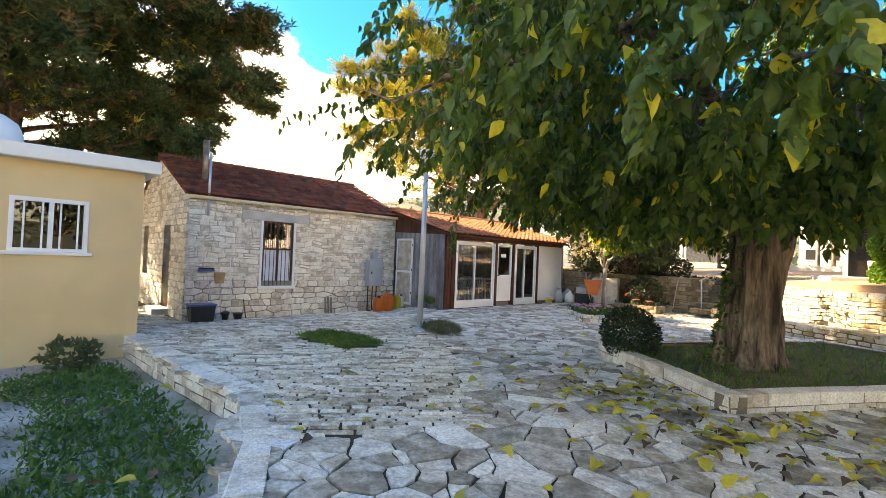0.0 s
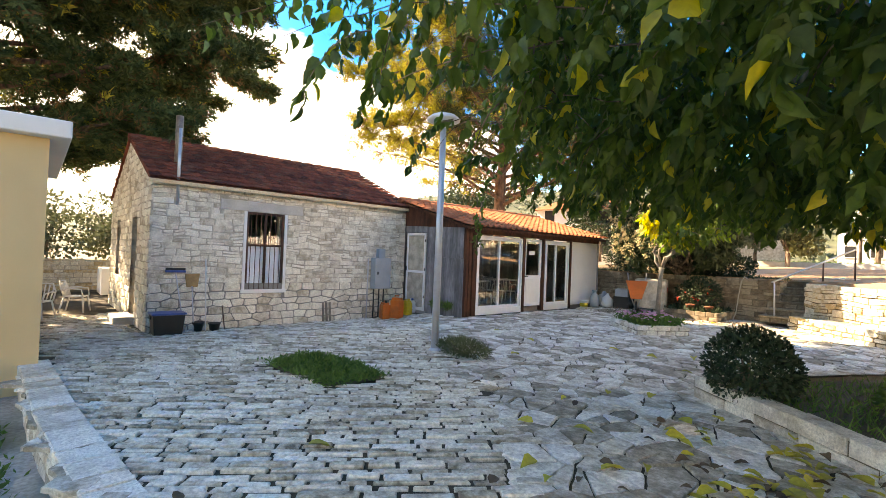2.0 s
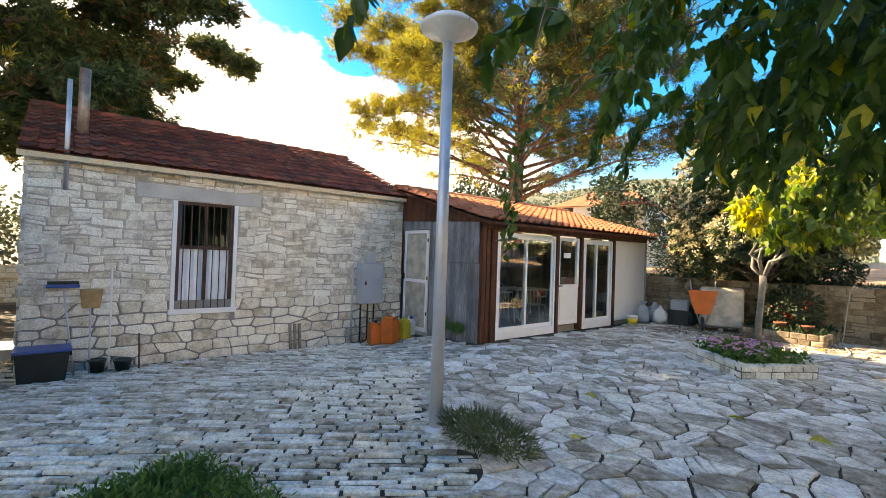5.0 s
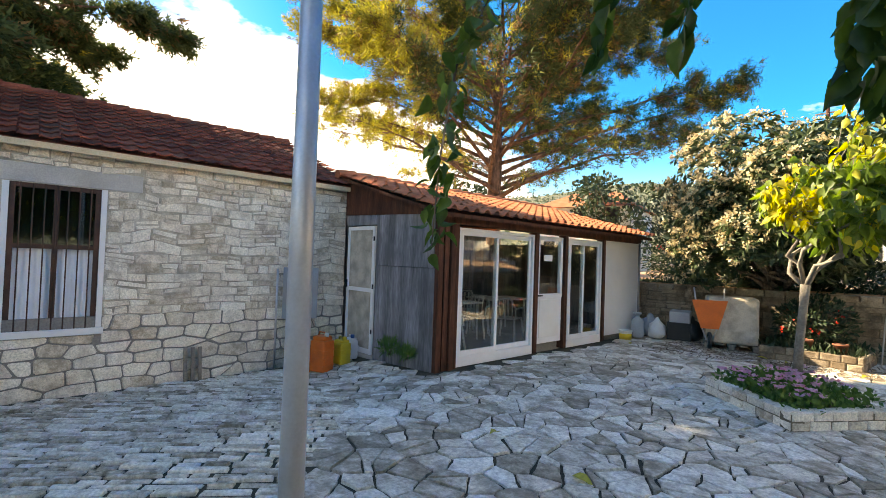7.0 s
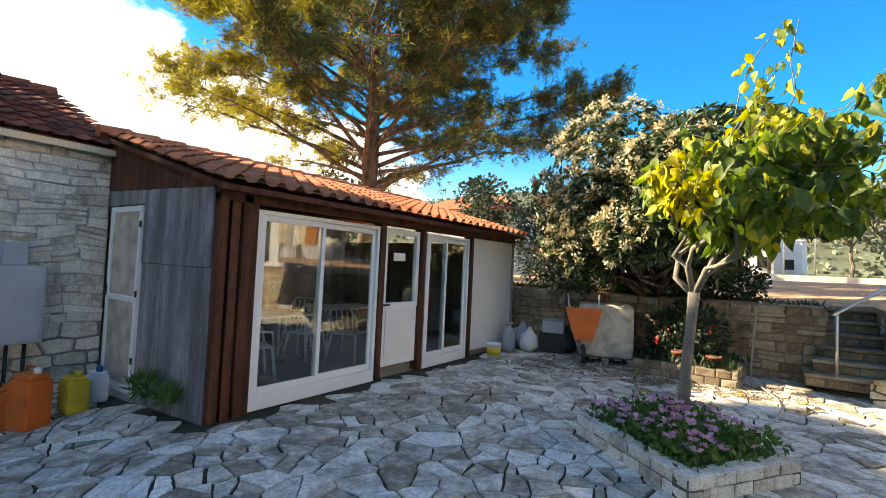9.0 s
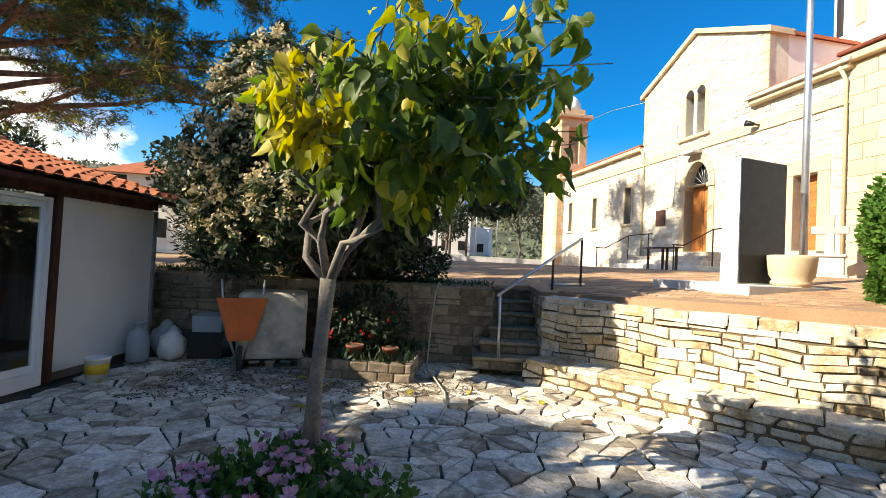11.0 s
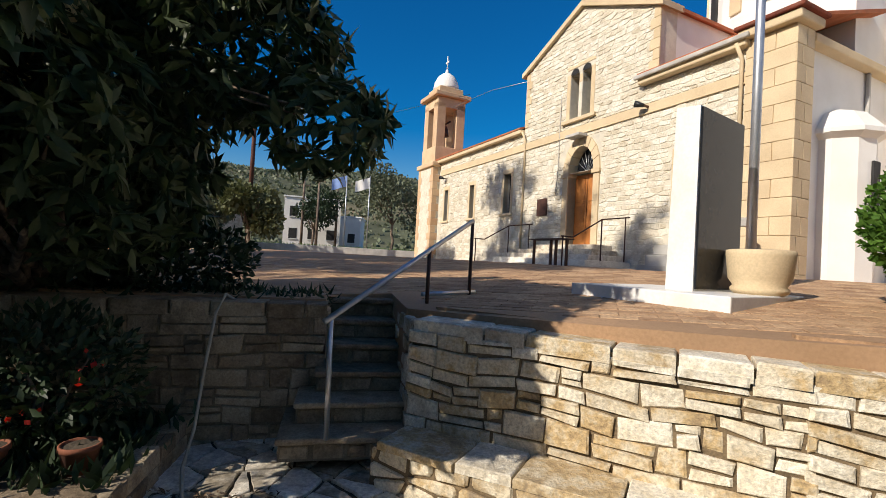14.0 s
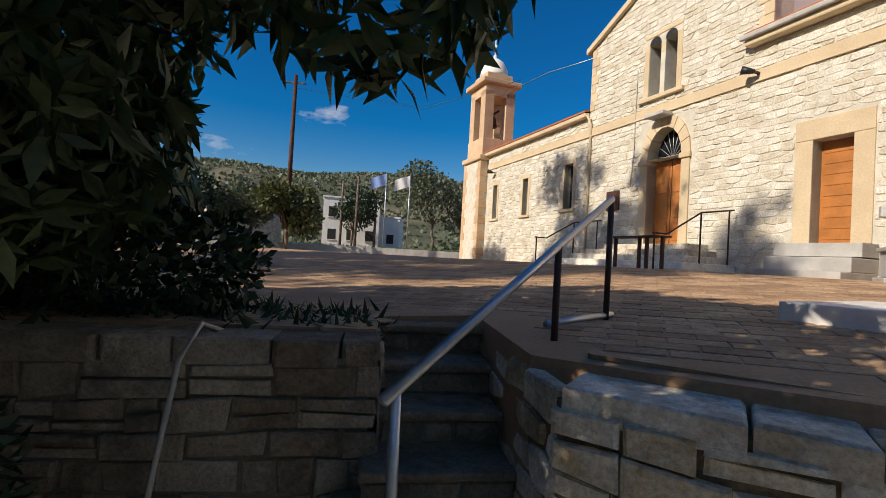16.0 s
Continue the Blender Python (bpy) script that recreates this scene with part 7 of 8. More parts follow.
for q in ((-6.95, 12.7, 2.3), (-6.6, 12.6, 2.5), (-6.3, 12.75, 2.2), (-6.5, 13.2, 2.6), (-6.95, 13.2, 2.4), (-6.05, 12.5, 2.5)):
    line = bend((-6.78, 12.97, 1.36), q, rs, 5, 0.16)
    tubepart("limb", line, [0.032, 0.028, 0.024, 0.02, 0.014, 0.008], M["palebark"], yt, sides=8)
    ends.append(np.array(q))
P, D, tw = [], [], []
targets = [(-6.0, 12.75, 3.95), (-6.15, 12.7, 3.6), (-5.35, 12.65, 3.4), (-5.15, 12.55, 3.0), (-5.2, 12.3, 2.6), (-5.8, 13.5, 2.1), (-6.0, 13.8, 2.3), (-5.8, 13.6, 2.35)]
for i in range(86):
    e = ends[i % len(ends)]
    if i < len(targets) * 2:
        q = np.array(targets[i % len(targets)]) + rs.normal(size=3) * 0.06
    else:
        d = rs.normal(size=3)
        d /= np.linalg.norm(d)
        q = np.array([-6.2, 12.75, 2.45]) + d * np.array([1.05, 0.75, 0.6])
    line = bend(e, q, rs, 5, 0.1)
    tw.append(tube(line, [0.012, 0.010, 0.008, 0.006, 0.005, 0.003], 5))
    for k in range(26):
        t = (k + rs.rand()) / 26 * 5
        j = min(4, int(t))
        c = line[j] + (line[j + 1] - line[j]) * (t - j)
        P.append(c + rs.normal(size=3) * 0.05)
        D.append(rs.normal(size=3) * 0.45 + np.array([0, 0, -0.9]))
raw("twigs", *merge(tw), M["palebark"], yt)["kind"] = "stuff"
P, D = np.array(P), np.array(D)
keep = ~((P[:, 0] > -5.95) & (P[:, 2] < 2.0)) & (P[:, 2] > 1.72)
P, D = P[keep], D[keep]
yel = (rs.rand(len(P)) < 0.08) | ((P[:, 2] > 2.9) & (P[:, 0] < -5.7) & (rs.rand(len(P)) < 0.75)) | (np.linalg.norm(P - np.array([-6.9, 12.4, 2.45]), axis=1) < 0.4)
foliage("leaves", P[~yel], D[~yel], rs.uniform(0.11, 0.19, (~yel).sum()), "broad", M["youngleaf"], yt, "green leaves", rng=12)
foliage("yellow_leaves", P[yel], D[yel], rs.uniform(0.10, 0.16, yel.sum()), "broad", M["leafyellow"], yt, "bright yellow leaves", rng=13)

# shrubs
clump("round_shrub", (-3.32, 7.25, 0.42), (0.46, 0.42, 0.42), 5600, 0.05, "small", M["darkbush"], "dark green rounded shrub in the tree bed", "shrub", 41, lump=0.12)
clump("clipped_bush", (-0.36, 15.42, 1.93), (1.02, 0.95, 0.92), 28000, 0.068, "small", M["bush"], "dense bright green bush at the square's edge", "shrub", 42, hollow=0.3, lump=0.9, width=1.15)
clump("garden_shrub", (-7.0, 18.15, 1.5), (0.85, 0.45, 0.42), 3400, 0.08, "small", M["darkbush"], "dark leafy shrub on top of the garden wall", "shrub", 43)
clump("garden_shrub", (-9.8, 18.3, 1.9), (1.6, 0.6, 1.0), 5000, 0.10, "long", M["darkbush"], "dark leafy shrub behind the garden wall", "shrub", 44)
clump("potted_shrub", (-7.3, 16.8, 0.62), (0.62, 0.42, 0.5), 1700, 0.10, "long", M["darkbush"], "green shrub in the shaded plant bed", "shrub", 45, width=1.4)
clump("oleander", (-10.4, 18.4, 2.2), (0.9, 0.6, 1.5), 2600, 0.14, "long", M["darkbush"], "dark oleander with a few red flowers", "shrub", 46)
rs = np.random.RandomState(3)
clump("weed_by_wall", (-8.6, 0.7, -0.14), (0.32, 0.35, 0.2), 260, 0.10, "broad", M["drygrass"], "weed growing by the yellow wall", "weed", 47)
clump("weed_at_pole", (-7.05, 6.62, 0.03), (0.52, 0.26, 0.13), 1900, 0.09, "blade", M["drygrass"], "tuft of dull weeds at the lamp post", "weed", 48, up=0.9, width=0.15)
for i, (x, y, rr) in enumerate(((-11.6, 9.95, 0.2), (-11.2, 10.0, 0.14), (-5.0, 10.2, 0.0), (-13.1, 8.6, 0.0))):
    if rr:
        clump("weed_at_wall", (x, y, rr * 0.6), (rr, rr * 0.7, rr * 0.6), 260, 0.12, "blade", M["grass"], "small weed at the foot of the wall", "weed", 50 + i, up=1.0, width=0.16)


def scatter_poly(poly, n, rs):
    xs, ys = [p[0] for p in poly], [p[1] for p in poly]
    out = []
    while len(out) < n:
        x, y = rs.uniform(min(xs), max(xs)), rs.uniform(min(ys), max(ys))
        if inside(x, y, poly):
            out.append((x, y))
    return np.array(out)


def turf(name, poly, n, z, size, material, label, kind="blade", width=0.12, seed=1, spread=0.45, lift=0.0):
    rs = np.random.RandomState(seed)
    xy = scatter_poly(poly, n, rs) + rs.normal(size=(n, 2)) * 0.06
    p = np.column_stack([xy, np.full(n, z) + lift * rs.rand(n)])
    d = np.column_stack([rs.normal(size=(n, 2)) * spread, np.full(n, 1.0)])
    ob = foliage(name, p, d, size * rs.uniform(0.4, 1.3, n), kind, material, None, rng=seed, width=width)
    return tagged(ob, label, "grass", kind="stuff")


turf("grass_patch", GRASS, 6500, -0.045, 0.06, M["grass"], "patch of green weeds growing in the paving", kind="small", seed=60, spread=1.1, width=0.5, lift=0.055)
turf("bed_weeds", [(-3.6, 7.35), (-1.5, 5.85), (-0.45, 7.7), (0.8, 10.2), (-1.6, 11.4)], 4200, 0.13, 0.12, M["grass"], "weeds and grass in the tree bed", seed=61, spread=0.6)
turf("yard_weeds", [(-8.6, 1.2), (-6.9, 1.35), (-4.9, 1.5), (-3.7, 1.1), (-2.9, 0.7), (-1.7, -0.2), (-2.5, -1.2), (-4.8, 0.1), (-6.5, 0.3), (-8.0, -0.2)], 8000, -0.35, 0.085, M["grass"], "low weeds along the kerb in the yard", kind="small", seed=62, spread=1.2, width=0.6, lift=0.05)
turf("yard_grass", [(-9, 1.2), (-2.9, 0.8), (-0.5, -1.5), (-3, -4), (-9, -3)], 5200, -0.35, 0.07, M["drygrass"], "sparse dull weeds in the gravel yard", seed=63, spread=1.0, width=0.3)
turf("garden_weeds", [(-5.4, 17.8), (-5.4, 18.6), (-14, 19), (-14, 17.8)], 3500, 1.12, 0.15, M["darkbush"], "dark ground plants behind the garden wall", seed=64, spread=0.8, width=0.3)
turf("bed_greens", [(-7.6, 12.42), (-6.62, 11.62), (-6.05, 12.5), (-7.0, 13.4)], 3000, 0.05, 0.08, M["grass"], "green flower stems and leaves", kind="small", width=0.9, seed=65, spread=0.9, lift=0.17)
turf("shade_plants", [(-8.0, 16.1), (-6.55, 16.1), (-6.5, 17.35), (-8, 17.35)], 900, 0.12, 0.16, M["darkbush"], "dark plants in the shaded bed", kind="small", width=0.5, seed=66, spread=0.6)
rs = np.random.RandomState(70)
xy = scatter_poly([(-7.6, 12.42), (-6.62, 11.62), (-6.05, 12.5), (-7.0, 13.4)], 105, rs)
P, D = [], []
for x, y in xy:
    c = np.array([x, y, 0.17 + 0.15 * rs.rand()])
    for k in range(6):
        w = k * 1.05
        P.append(c)
        D.append(np.array([math.cos(w), math.sin(w), 0.5]))
fl = foliage("pink_flowers", np.array(P), np.array(D), rs.uniform(0.04, 0.06, len(P)), "small", M["petal"], None, rng=71, width=1.4)
tagged(fl, "pink and mauve petunia flowers in the bed", "flowers", kind="stuff")
P, D = [], []
for c0 in ((-10.2, 17.6, 2.5), (-9.9, 17.7, 2.3), (-7.6, 16.5, 0.7), (-7.2, 16.4, 0.5), (-6.9, 16.5, 0.75), (-10.6, 17.7, 2.1), (-7.7, 16.3, 0.45)):
    for k in range(8):
        P.append(np.array(c0) + rs.normal(size=3) * 0.05)
        D.append(rs.normal(size=3))
fl = foliage("red_flowers", np.array(P), np.array(D), rs.uniform(0.035, 0.06, len(P)), "small", M["redpetal"], None, rng=72, width=1.3)
tagged(fl, "small red flowers among the shrubs", "flowers", kind="stuff")

# fallen leaves
rs = np.random.RandomState(80)
P = []
for cx_, cy_, sx, sy, n_ in ((-1.9, 4.9, 0.8, 0.5, 70), (-2.6, 5.9, 0.7, 0.35, 40), (-1.6, 3.6, 0.9, 0.6, 26), (-0.8, 5.2, 0.6, 0.7, 80), (-2.4, 5.2, 0.8, 0.5, 60), (-3.6, 1.0, 1.0, 0.4, 14), (-4.3, 5.9, 1.2, 1.0, 18), (-5.0, 9.0, 2.0, 2.0, 26), (-3.2, 3.0, 1.0, 1.0, 12), (-6.5, 15.3, 1.4, 0.7, 18)):
    P += [(cx_ + rs.normal() * sx, cy_ + rs.normal() * sy, 0.0) for _ in range(n_)]
P = np.array([(p[0], p[1], gz(p[0], p[1]) + 0.012 + 0.02 * rs.rand()) for p in P if not inside(p[0], p[1], BIG)])
D = np.column_stack([rs.normal(size=(len(P), 2)), rs.uniform(-0.05, 0.2, len(P))])
half = rs.rand(len(P)) < 0.62
ob = foliage("fallen_leaves", P[half], D[half], rs.uniform(0.10, 0.19, half.sum()), "broad", M["fallen"], None, rng=81, flat=True)
tagged(ob, "fallen yellow mulberry leaves on the paving", "leaves", kind="stuff")
ob = foliage("dry_leaves", P[~half], D[~half], rs.uniform(0.07, 0.15, (~half).sum()), "broad", M["brownleaf"], None, rng=82, flat=True)
tagged(ob, "curled brown leaves on the paving", "leaves", kind="stuff")
xy = scatter_poly([(-9.5, 14.6), (-5.6, 15.6), (-5.6, 16.4), (-9.8, 16.9)], 2600, rs)
ob = foliage("leaf_litter", np.column_stack([xy, np.full(2600, -0.076)]), np.column_stack([rs.normal(size=(2600, 2)), rs.uniform(0, 0.3, 2600)]), rs.uniform(0.03, 0.09, 2600), "long", M["brownleaf"], None, rng=83, flat=True)
tagged(ob, "brown leaf litter on the flagstones", "leaves", kind="stuff")


# ---- things in the courtyard ----
lp_ = anchor("lamp_post", (-7.63, 6.52, -0.09), "grey painted steel lamp post with a mushroom lamp head", "lamp post")
tubepart("pole", [(-7.63, 6.52, -0.1), (-7.63, 6.52, 3.62)], [0.064, 0.05], M["polepaint"], lp_, sides=20)
raw("lamp_head", *moved(lathe([(0.06, 0), (0.10, 0.06), (0.27, 0.12), (0.28, 0.15), (0.20, 0.21), (0.03, 0.25)], 24), Matrix.Translation((-7.63, 6.52, 3.58))), M["whiteplastic"], lp_, "pale mushroom lamp head", True)
raw("base_collar", *moved(lathe([(0.10, 0), (0.10, 0.02), (0.065, 0.05)], 20), Matrix.Translation((-7.63, 6.52, -0.095))), M["polepaint"], lp_, "", True)

mb = anchor("meter_box", (-13.3, 9.2, 0.0), "grey steel electricity box mounted on the stone wall", "electric box")
mbody = boxpart("cabinet", (-13.43, -13.18, 8.93, 9.48, 0.43, 1.33), M["boxgrey"], mb, "", 0.012)
boxpart("cabinet_door", (-13.179, -13.165, 8.96, 9.45, 0.46, 1.30), M["boxgrey"], mbody, "", 0.006)
boxpart("latch", (-13.165, -13.145, 8.99, 9.03, 0.85, 0.93), M["blackplastic"], mbody, "dark latch", 0.004)
boxpart("switch_box", (-13.40, -13.24, 9.08, 9.30, 1.332, 1.60), M["boxgrey"], mb, "small blue-grey box", 0.01)
for y in (9.02, 9.2, 9.36):
    tubepart("cable_pipe", [(-13.36, y, gz(-13.36, y) - 0.02), (-13.36, y, 0.43)], 0.02, M["blackplastic"], mb, sides=8)
tubepart("wall_pipe", [(-13.40, 8.82, gz(-13.4, 8.8) - 0.02), (-13.40, 8.82, 1.3)], 0.018, M["steel"], mb, sides=8)


def jerrycan(x, y, w, d, h, turn, material, label, cap):
    """A moulded canister with a shoulder, handle and cap."""
    ob = thing("jerrycan", pose(x, y, gz(x, y) + 0.004, 0, 0, turn), label, "canister", "canisters by the door")
    bm = bmesh.new()
    box(bm, -w / 2, w / 2, -d / 2, d / 2, 0, h * 0.82, 0.03)
    for k in range(3):
        box(bm, -w / 2 - 0.004, w / 2 + 0.004, -d / 2 - 0.004, d / 2 + 0.004, h * (0.16 + 0.2 * k), h * (0.19 + 0.2 * k), 0.006)
    v = box(bm, -w * 0.42, w * 0.42, -d * 0.42, d * 0.42, h * 0.80, h * 0.93, 0.03)
    part("can_body", bm, material, ob)
    tubepart("handle", [(-w * 0.3, 0, h * 0.9), (-w * 0.2, 0, h * 1.02), (w * 0.12, 0, h * 1.02), (w * 0.2, 0, h * 0.9)], 0.016, material, ob, sides=8)
    raw("cap", *moved(lathe([(0.035, 0), (0.035, 0.05), (0.03, 0.06)], 14), Matrix.Translation((w * 0.28, 0, h * 0.92))), cap, ob, "screw cap", True)
    return ob


jerrycan(-12.45, 9.22, 0.30, 0.26, 0.62, 20, M["orange"], "tall orange plastic canister with a white top", M["whiteplastic"])
jerrycan(-12.75, 9.02, 0.26, 0.24, 0.50, -10, M["orange"], "dirty orange-red plastic canister", M["blackplastic"])
jerrycan(-12.52, 9.62, 0.26, 0.22, 0.44, 8, M["yellowplastic"], "yellow plastic canister standing by the wall", M["yellowplastic"])
jerrycan(-12.66, 9.88, 0.20, 0.2, 0.40, 0, M["whiteplastic"], "small translucent white canister", M["blueplastic"])

tub = thing("storage_tub", pose(-12.95, 3.66, gz(-12.95, 3.66)), "black plastic tub with a blue lid", "tub")
bm = bmesh.new()
vs = box(bm, -0.22, 0.22, -0.3, 0.3, 0, 0.42, 0.02)
for v in bm.verts:
    k = 0.86 + 0.14 * v.co.z / 0.42
    v.co.x *= k
    v.co.y *= k
part("tub_body", bm, M["blackplastic"], tub)
boxpart("lid", (-0.24, 0.24, -0.32, 0.32, 0.42, 0.46), M["blueplastic"], tub, "blue lid", 0.012)
for y in (-0.31, 0.31):
    boxpart("grip", (-0.07, 0.07, y - 0.015, y + 0.015, 0.33, 0.40), M["blackplastic"], tub, "", 0.006)


def leaner(name, y0, y1, z1, head, label, category, colour):
    """A long-handled tool leaning on the house wall."""
    zb = gz(-13.1, y0)
    ob = anchor(name, (-13.1, y0, zb), label, category, "tools leaning on the wall")
    tubepart("shaft", [(-13.05, y0, zb), (-13.36, y1, z1)], 0.013, colour, ob, sides=8)
    return ob


br = leaner("broom", 4.02, 3.86, 0.88, 1, "broom with a blue head leaning upside down", "broom", M["steel"])
bm = bmesh.new()
box(bm, -13.41, -13.33, 3.66, 4.06, 0.87, 0.92, 0.01)
bh = part("broom_head", bm, M["blueplastic"], br, "blue broom head")
boxpart("bristles", (-13.40, -13.34, 3.67, 4.05, 0.921, 0.97), M["blackplastic"], bh, "", 0.004)
dp = leaner("dustpan", 4.2, 4.2, 0.56, 1, "long-handled tan dustpan hanging on the wall", "dustpan", M["steel"])
bm = bmesh.new()
box(bm, -13.42, -13.39, 4.06, 4.36, 0.54, 0.84, 0.012)
for v in bm.verts:
    v.co.y = 4.21 + (v.co.y - 4.21) * (1 - 0.5 * max(0, 0.66 - v.co.z) / 0.12 * 0.5)
part("pan", bm, M["tan"], dp, "tan scoop")
leaner("pole_tool", 4.44, 4.46, 1.18, 1, "white pole leaning against the stone wall", "pole", M["whiteplastic"])
leaner("pole_tool", 4.84, 4.86, 0.10, 1, "short dark stick leaning against the stone wall", "pole", M["ironbrown"])


def flowerpot(x, y, r, h, label, material, z=None):
    z = gz(x, y) if z is None else z
    ob = thing("flowerpot", pose(x, y, z), label, "flowerpot", "pots by the wall")
    raw("pot", *lathe([(r * 0.7, 0), (r * 0.92, h * 0.8), (r, h * 0.82), (r, h), (r * 0.88, h), (r * 0.85, h * 0.88)], 20), material, ob, smooth=True)
    raw("soil", *moved(lathe([(r * 0.84, 0), (r * 0.84, 0.01)], 16), Matrix.Translation((0, 0, h * 0.88))), M["soil"], ob)
    return ob


flowerpot(-13.12, 4.3, 0.12, 0.2, "black plastic flowerpot at the house wall", M["blackplastic"])
flowerpot(-13.05, 4.62, 0.13, 0.17, "black plastic flowerpot at the house wall", M["blackplastic"])
for y in (7.42, 7.52, 7.62):
    ob = anchor("wooden_stake", (-13.3, y, gz(-13.3, y)), "short weathered stake leaning at the wall", "stake", "stakes at the wall")
    boxpart("stake", (-0.02, 0.02, -0.025, 0.025, 0, 0.5), M["palebark"], ob, "", 0.004, Matrix.Translation((-13.3, y, gz(-13.3, y))) @ Matrix.Rotation(radians(-8), 4, 'Y'))

# corner by the garden wall
tank_ = thing("water_container", pose(-8.66, 16.62, -0.09, 0, 0, 20), "dirty white box-shaped water container on a pallet", "container")
bm = bmesh.new()
box(bm, -0.47, 0.47, -0.36, 0.36, 0.13, 1.08, 0.06)
part("container_body", bm, M["mortar"], tank_)
for i in range(5):
    x = -0.42 + i * 0.21
    boxpart("pallet_board", (x - 0.07, x + 0.07, -0.4, 0.4, 0.095, 0.12), M["palebark"], tank_, "", 0.004)
for x in (-0.42, 0, 0.42):
    boxpart("pallet_block", (x - 0.05, x + 0.05, -0.4, 0.4, 0.0, 0.094), M["palebark"], tank_, "", 0.004)
cu = bpy.data.curves.new("lettering", 'FONT')
cu.body = "KI"
cu.size = 0.24
cu.extrude = 0.002
tmp = bpy.data.objects.new("lettering_source", cu)
me = bpy.data.meshes.new_from_object(tmp)
bpy.data.objects.remove(tmp)
me.materials.append(M["redpetal"])
ki = new("lettering", me)
ki.parent = tank_
ki.matrix_basis = pose(0.474, -0.12, 0.66, 90, 0, 90)
wb = thing("wheelbarrow", pose(-8.86, 16.02, -0.09, 0, 0, 25), "orange wheelbarrow tipped up against the container", "wheelbarrow")
tray = [(-0.33, 0.10, 1.0), (0.33, 0.10, 1.0), (0.16, 0.02, 0.42), (-0.16, 0.02, 0.42), (-0.24, 0.30, 0.92), (0.24, 0.30, 0.92), (0.12, 0.22, 0.50), (-0.12, 0.22, 0.50)]
raw("tray", tray, [(4, 5, 6, 7), (0, 4, 7, 3), (1, 2, 6, 5), (0, 1, 5, 4), (3, 7, 6, 2)], M["orange"], wb, "orange tray")
raw("tray_back", [(x, y - 0.006, z) for x, y, z in tray[:4]], [(0, 1, 2, 3)], M["orange"], wb)
wheel = []
for k in range(24):
    w = 2 * math.pi * k / 24
    wheel.append((0.0, 0.04 + 0.14 * math.cos(w), 0.18 + 0.14 * math.sin(w)))
wv, wf = tube(wheel + wheel[:1], 0.035, 8, False)
raw("tyre", wv, wf, M["blackplastic"], wb, "", True)
raw("rim", *moved(lathe([(0.11, -0.02), (0.11, 0.02)], 16), Matrix.Translation((0, 0.04, 0.18)) @ Matrix.Rotation(radians(90), 4, 'Y')), M["steel"], wb)
for x in (-0.2, 0.2):
    tubepart("handle", [(x * 0.25, 0.06, 0.18), (x * 0.8, 0.05, 0.5), (x * 1.3, 0.14, 1.05), (x * 1.4, 0.2, 1.25)], 0.016, M["steel"], wb, sides=8)
bk = thing("paint_bucket", pose(-10.32, 15.35, -0.1), "white paint bucket with a printed label", "bucket")
raw("bucket", *lathe([(0.115, 0), (0.135, 0.24), (0.145, 0.245), (0.145, 0.265), (0.13, 0.27), (0.12, 0.02)], 24), M["whiteplastic"], bk, smooth=True)
raw("label_band", *[(lambda b: (b[0], b[1]))(lathe([(0.1275, 0.07), (0.1345, 0.19)], 24))][0], M["yellowplastic"], bk, "yellow and dark printed band", True)


def sack(x, y, rx, rz, material, label, name="rubbish_bag", seed=1):
    rs = np.random.RandomState(seed)
    ob = thing(name, pose(x, y, -0.1), label, "bag", "clutter in the corner")
    bm = bmesh.new()
    bmesh.ops.create_icosphere(bm, subdivisions=3, radius=1.0)
    for v in bm.verts:
        k = 1 + 0.28 * noise.noise(v.co * 2.2 + Vector((seed, 0, 0))) + 0.12 * noise.noise(v.co * 6.0)
        v.co = Vector((v.co.x * rx * k, v.co.y * rx * k, max(0.0, (v.co.z * k + 0.8) * rz)))
        if v.co.z > rz * 1.3:
            v.co.x *= 0.5
            v.co.y *= 0.5
    part("bag_body", bm, material, ob, smooth=True)


sack(-10.15, 16.55, 0.19, 0.26, M["whiteplastic"], "crumpled white plastic bag", seed=2)
sack(-10.45, 16.85, 0.22, 0.30, M["boxgrey"], "crumpled grey plastic bag", seed=3)
sack(-9.55, 16.95, 0.26, 0.30, M["blackplastic"], "black rubbish bag in the corner", seed=4)
gb = thing("gas_bottle", pose(-10.5, 16.3, -0.1), "grey steel gas bottle", "gas bottle")
raw("bottle", *lathe([(0.12, 0), (0.15, 0.03), (0.15, 0.32), (0.12, 0.42), (0.05, 0.47), (0.05, 0.54), (0.09, 0.54), (0.09, 0.58)], 20), M["boxgrey"], gb, smooth=True)
ct = thing("plastic_crate", pose(-9.75, 16.85, -0.09, 0, 0, 12), "dark crate with a pale teal box on top", "crate")
bm = bmesh.new()
for q in ((-0.25, 0.25, -0.2, 0.2, 0.0, 0.03), (-0.25, -0.22, -0.2, 0.2, 0.03, 0.4), (0.22, 0.25, -0.2, 0.2, 0.03, 0.4), (-0.22, 0.22, -0.2, -0.17, 0.03, 0.4), (-0.22, 0.22, 0.17, 0.2, 0.03, 0.4)):
    box(bm, *q, bevel=0.006)
part("crate", bm, M["blackplastic"], ct)
boxpart("teal_box", (-0.2, 0.22, -0.16, 0.18, 0.401, 0.66), M["boxgrey"], ct, "pale teal plastic box", 0.01, Matrix.Rotation(radians(5), 4, 'X'))
flowerpot(-7.35, 16.35, 0.13, 0.2, "terracotta flowerpot in the plant bed", M["terracotta"], 0.12)
flowerpot(-6.85, 16.4, 0.12, 0.18, "terracotta flowerpot in the plant bed", M["terracotta"], 0.12)

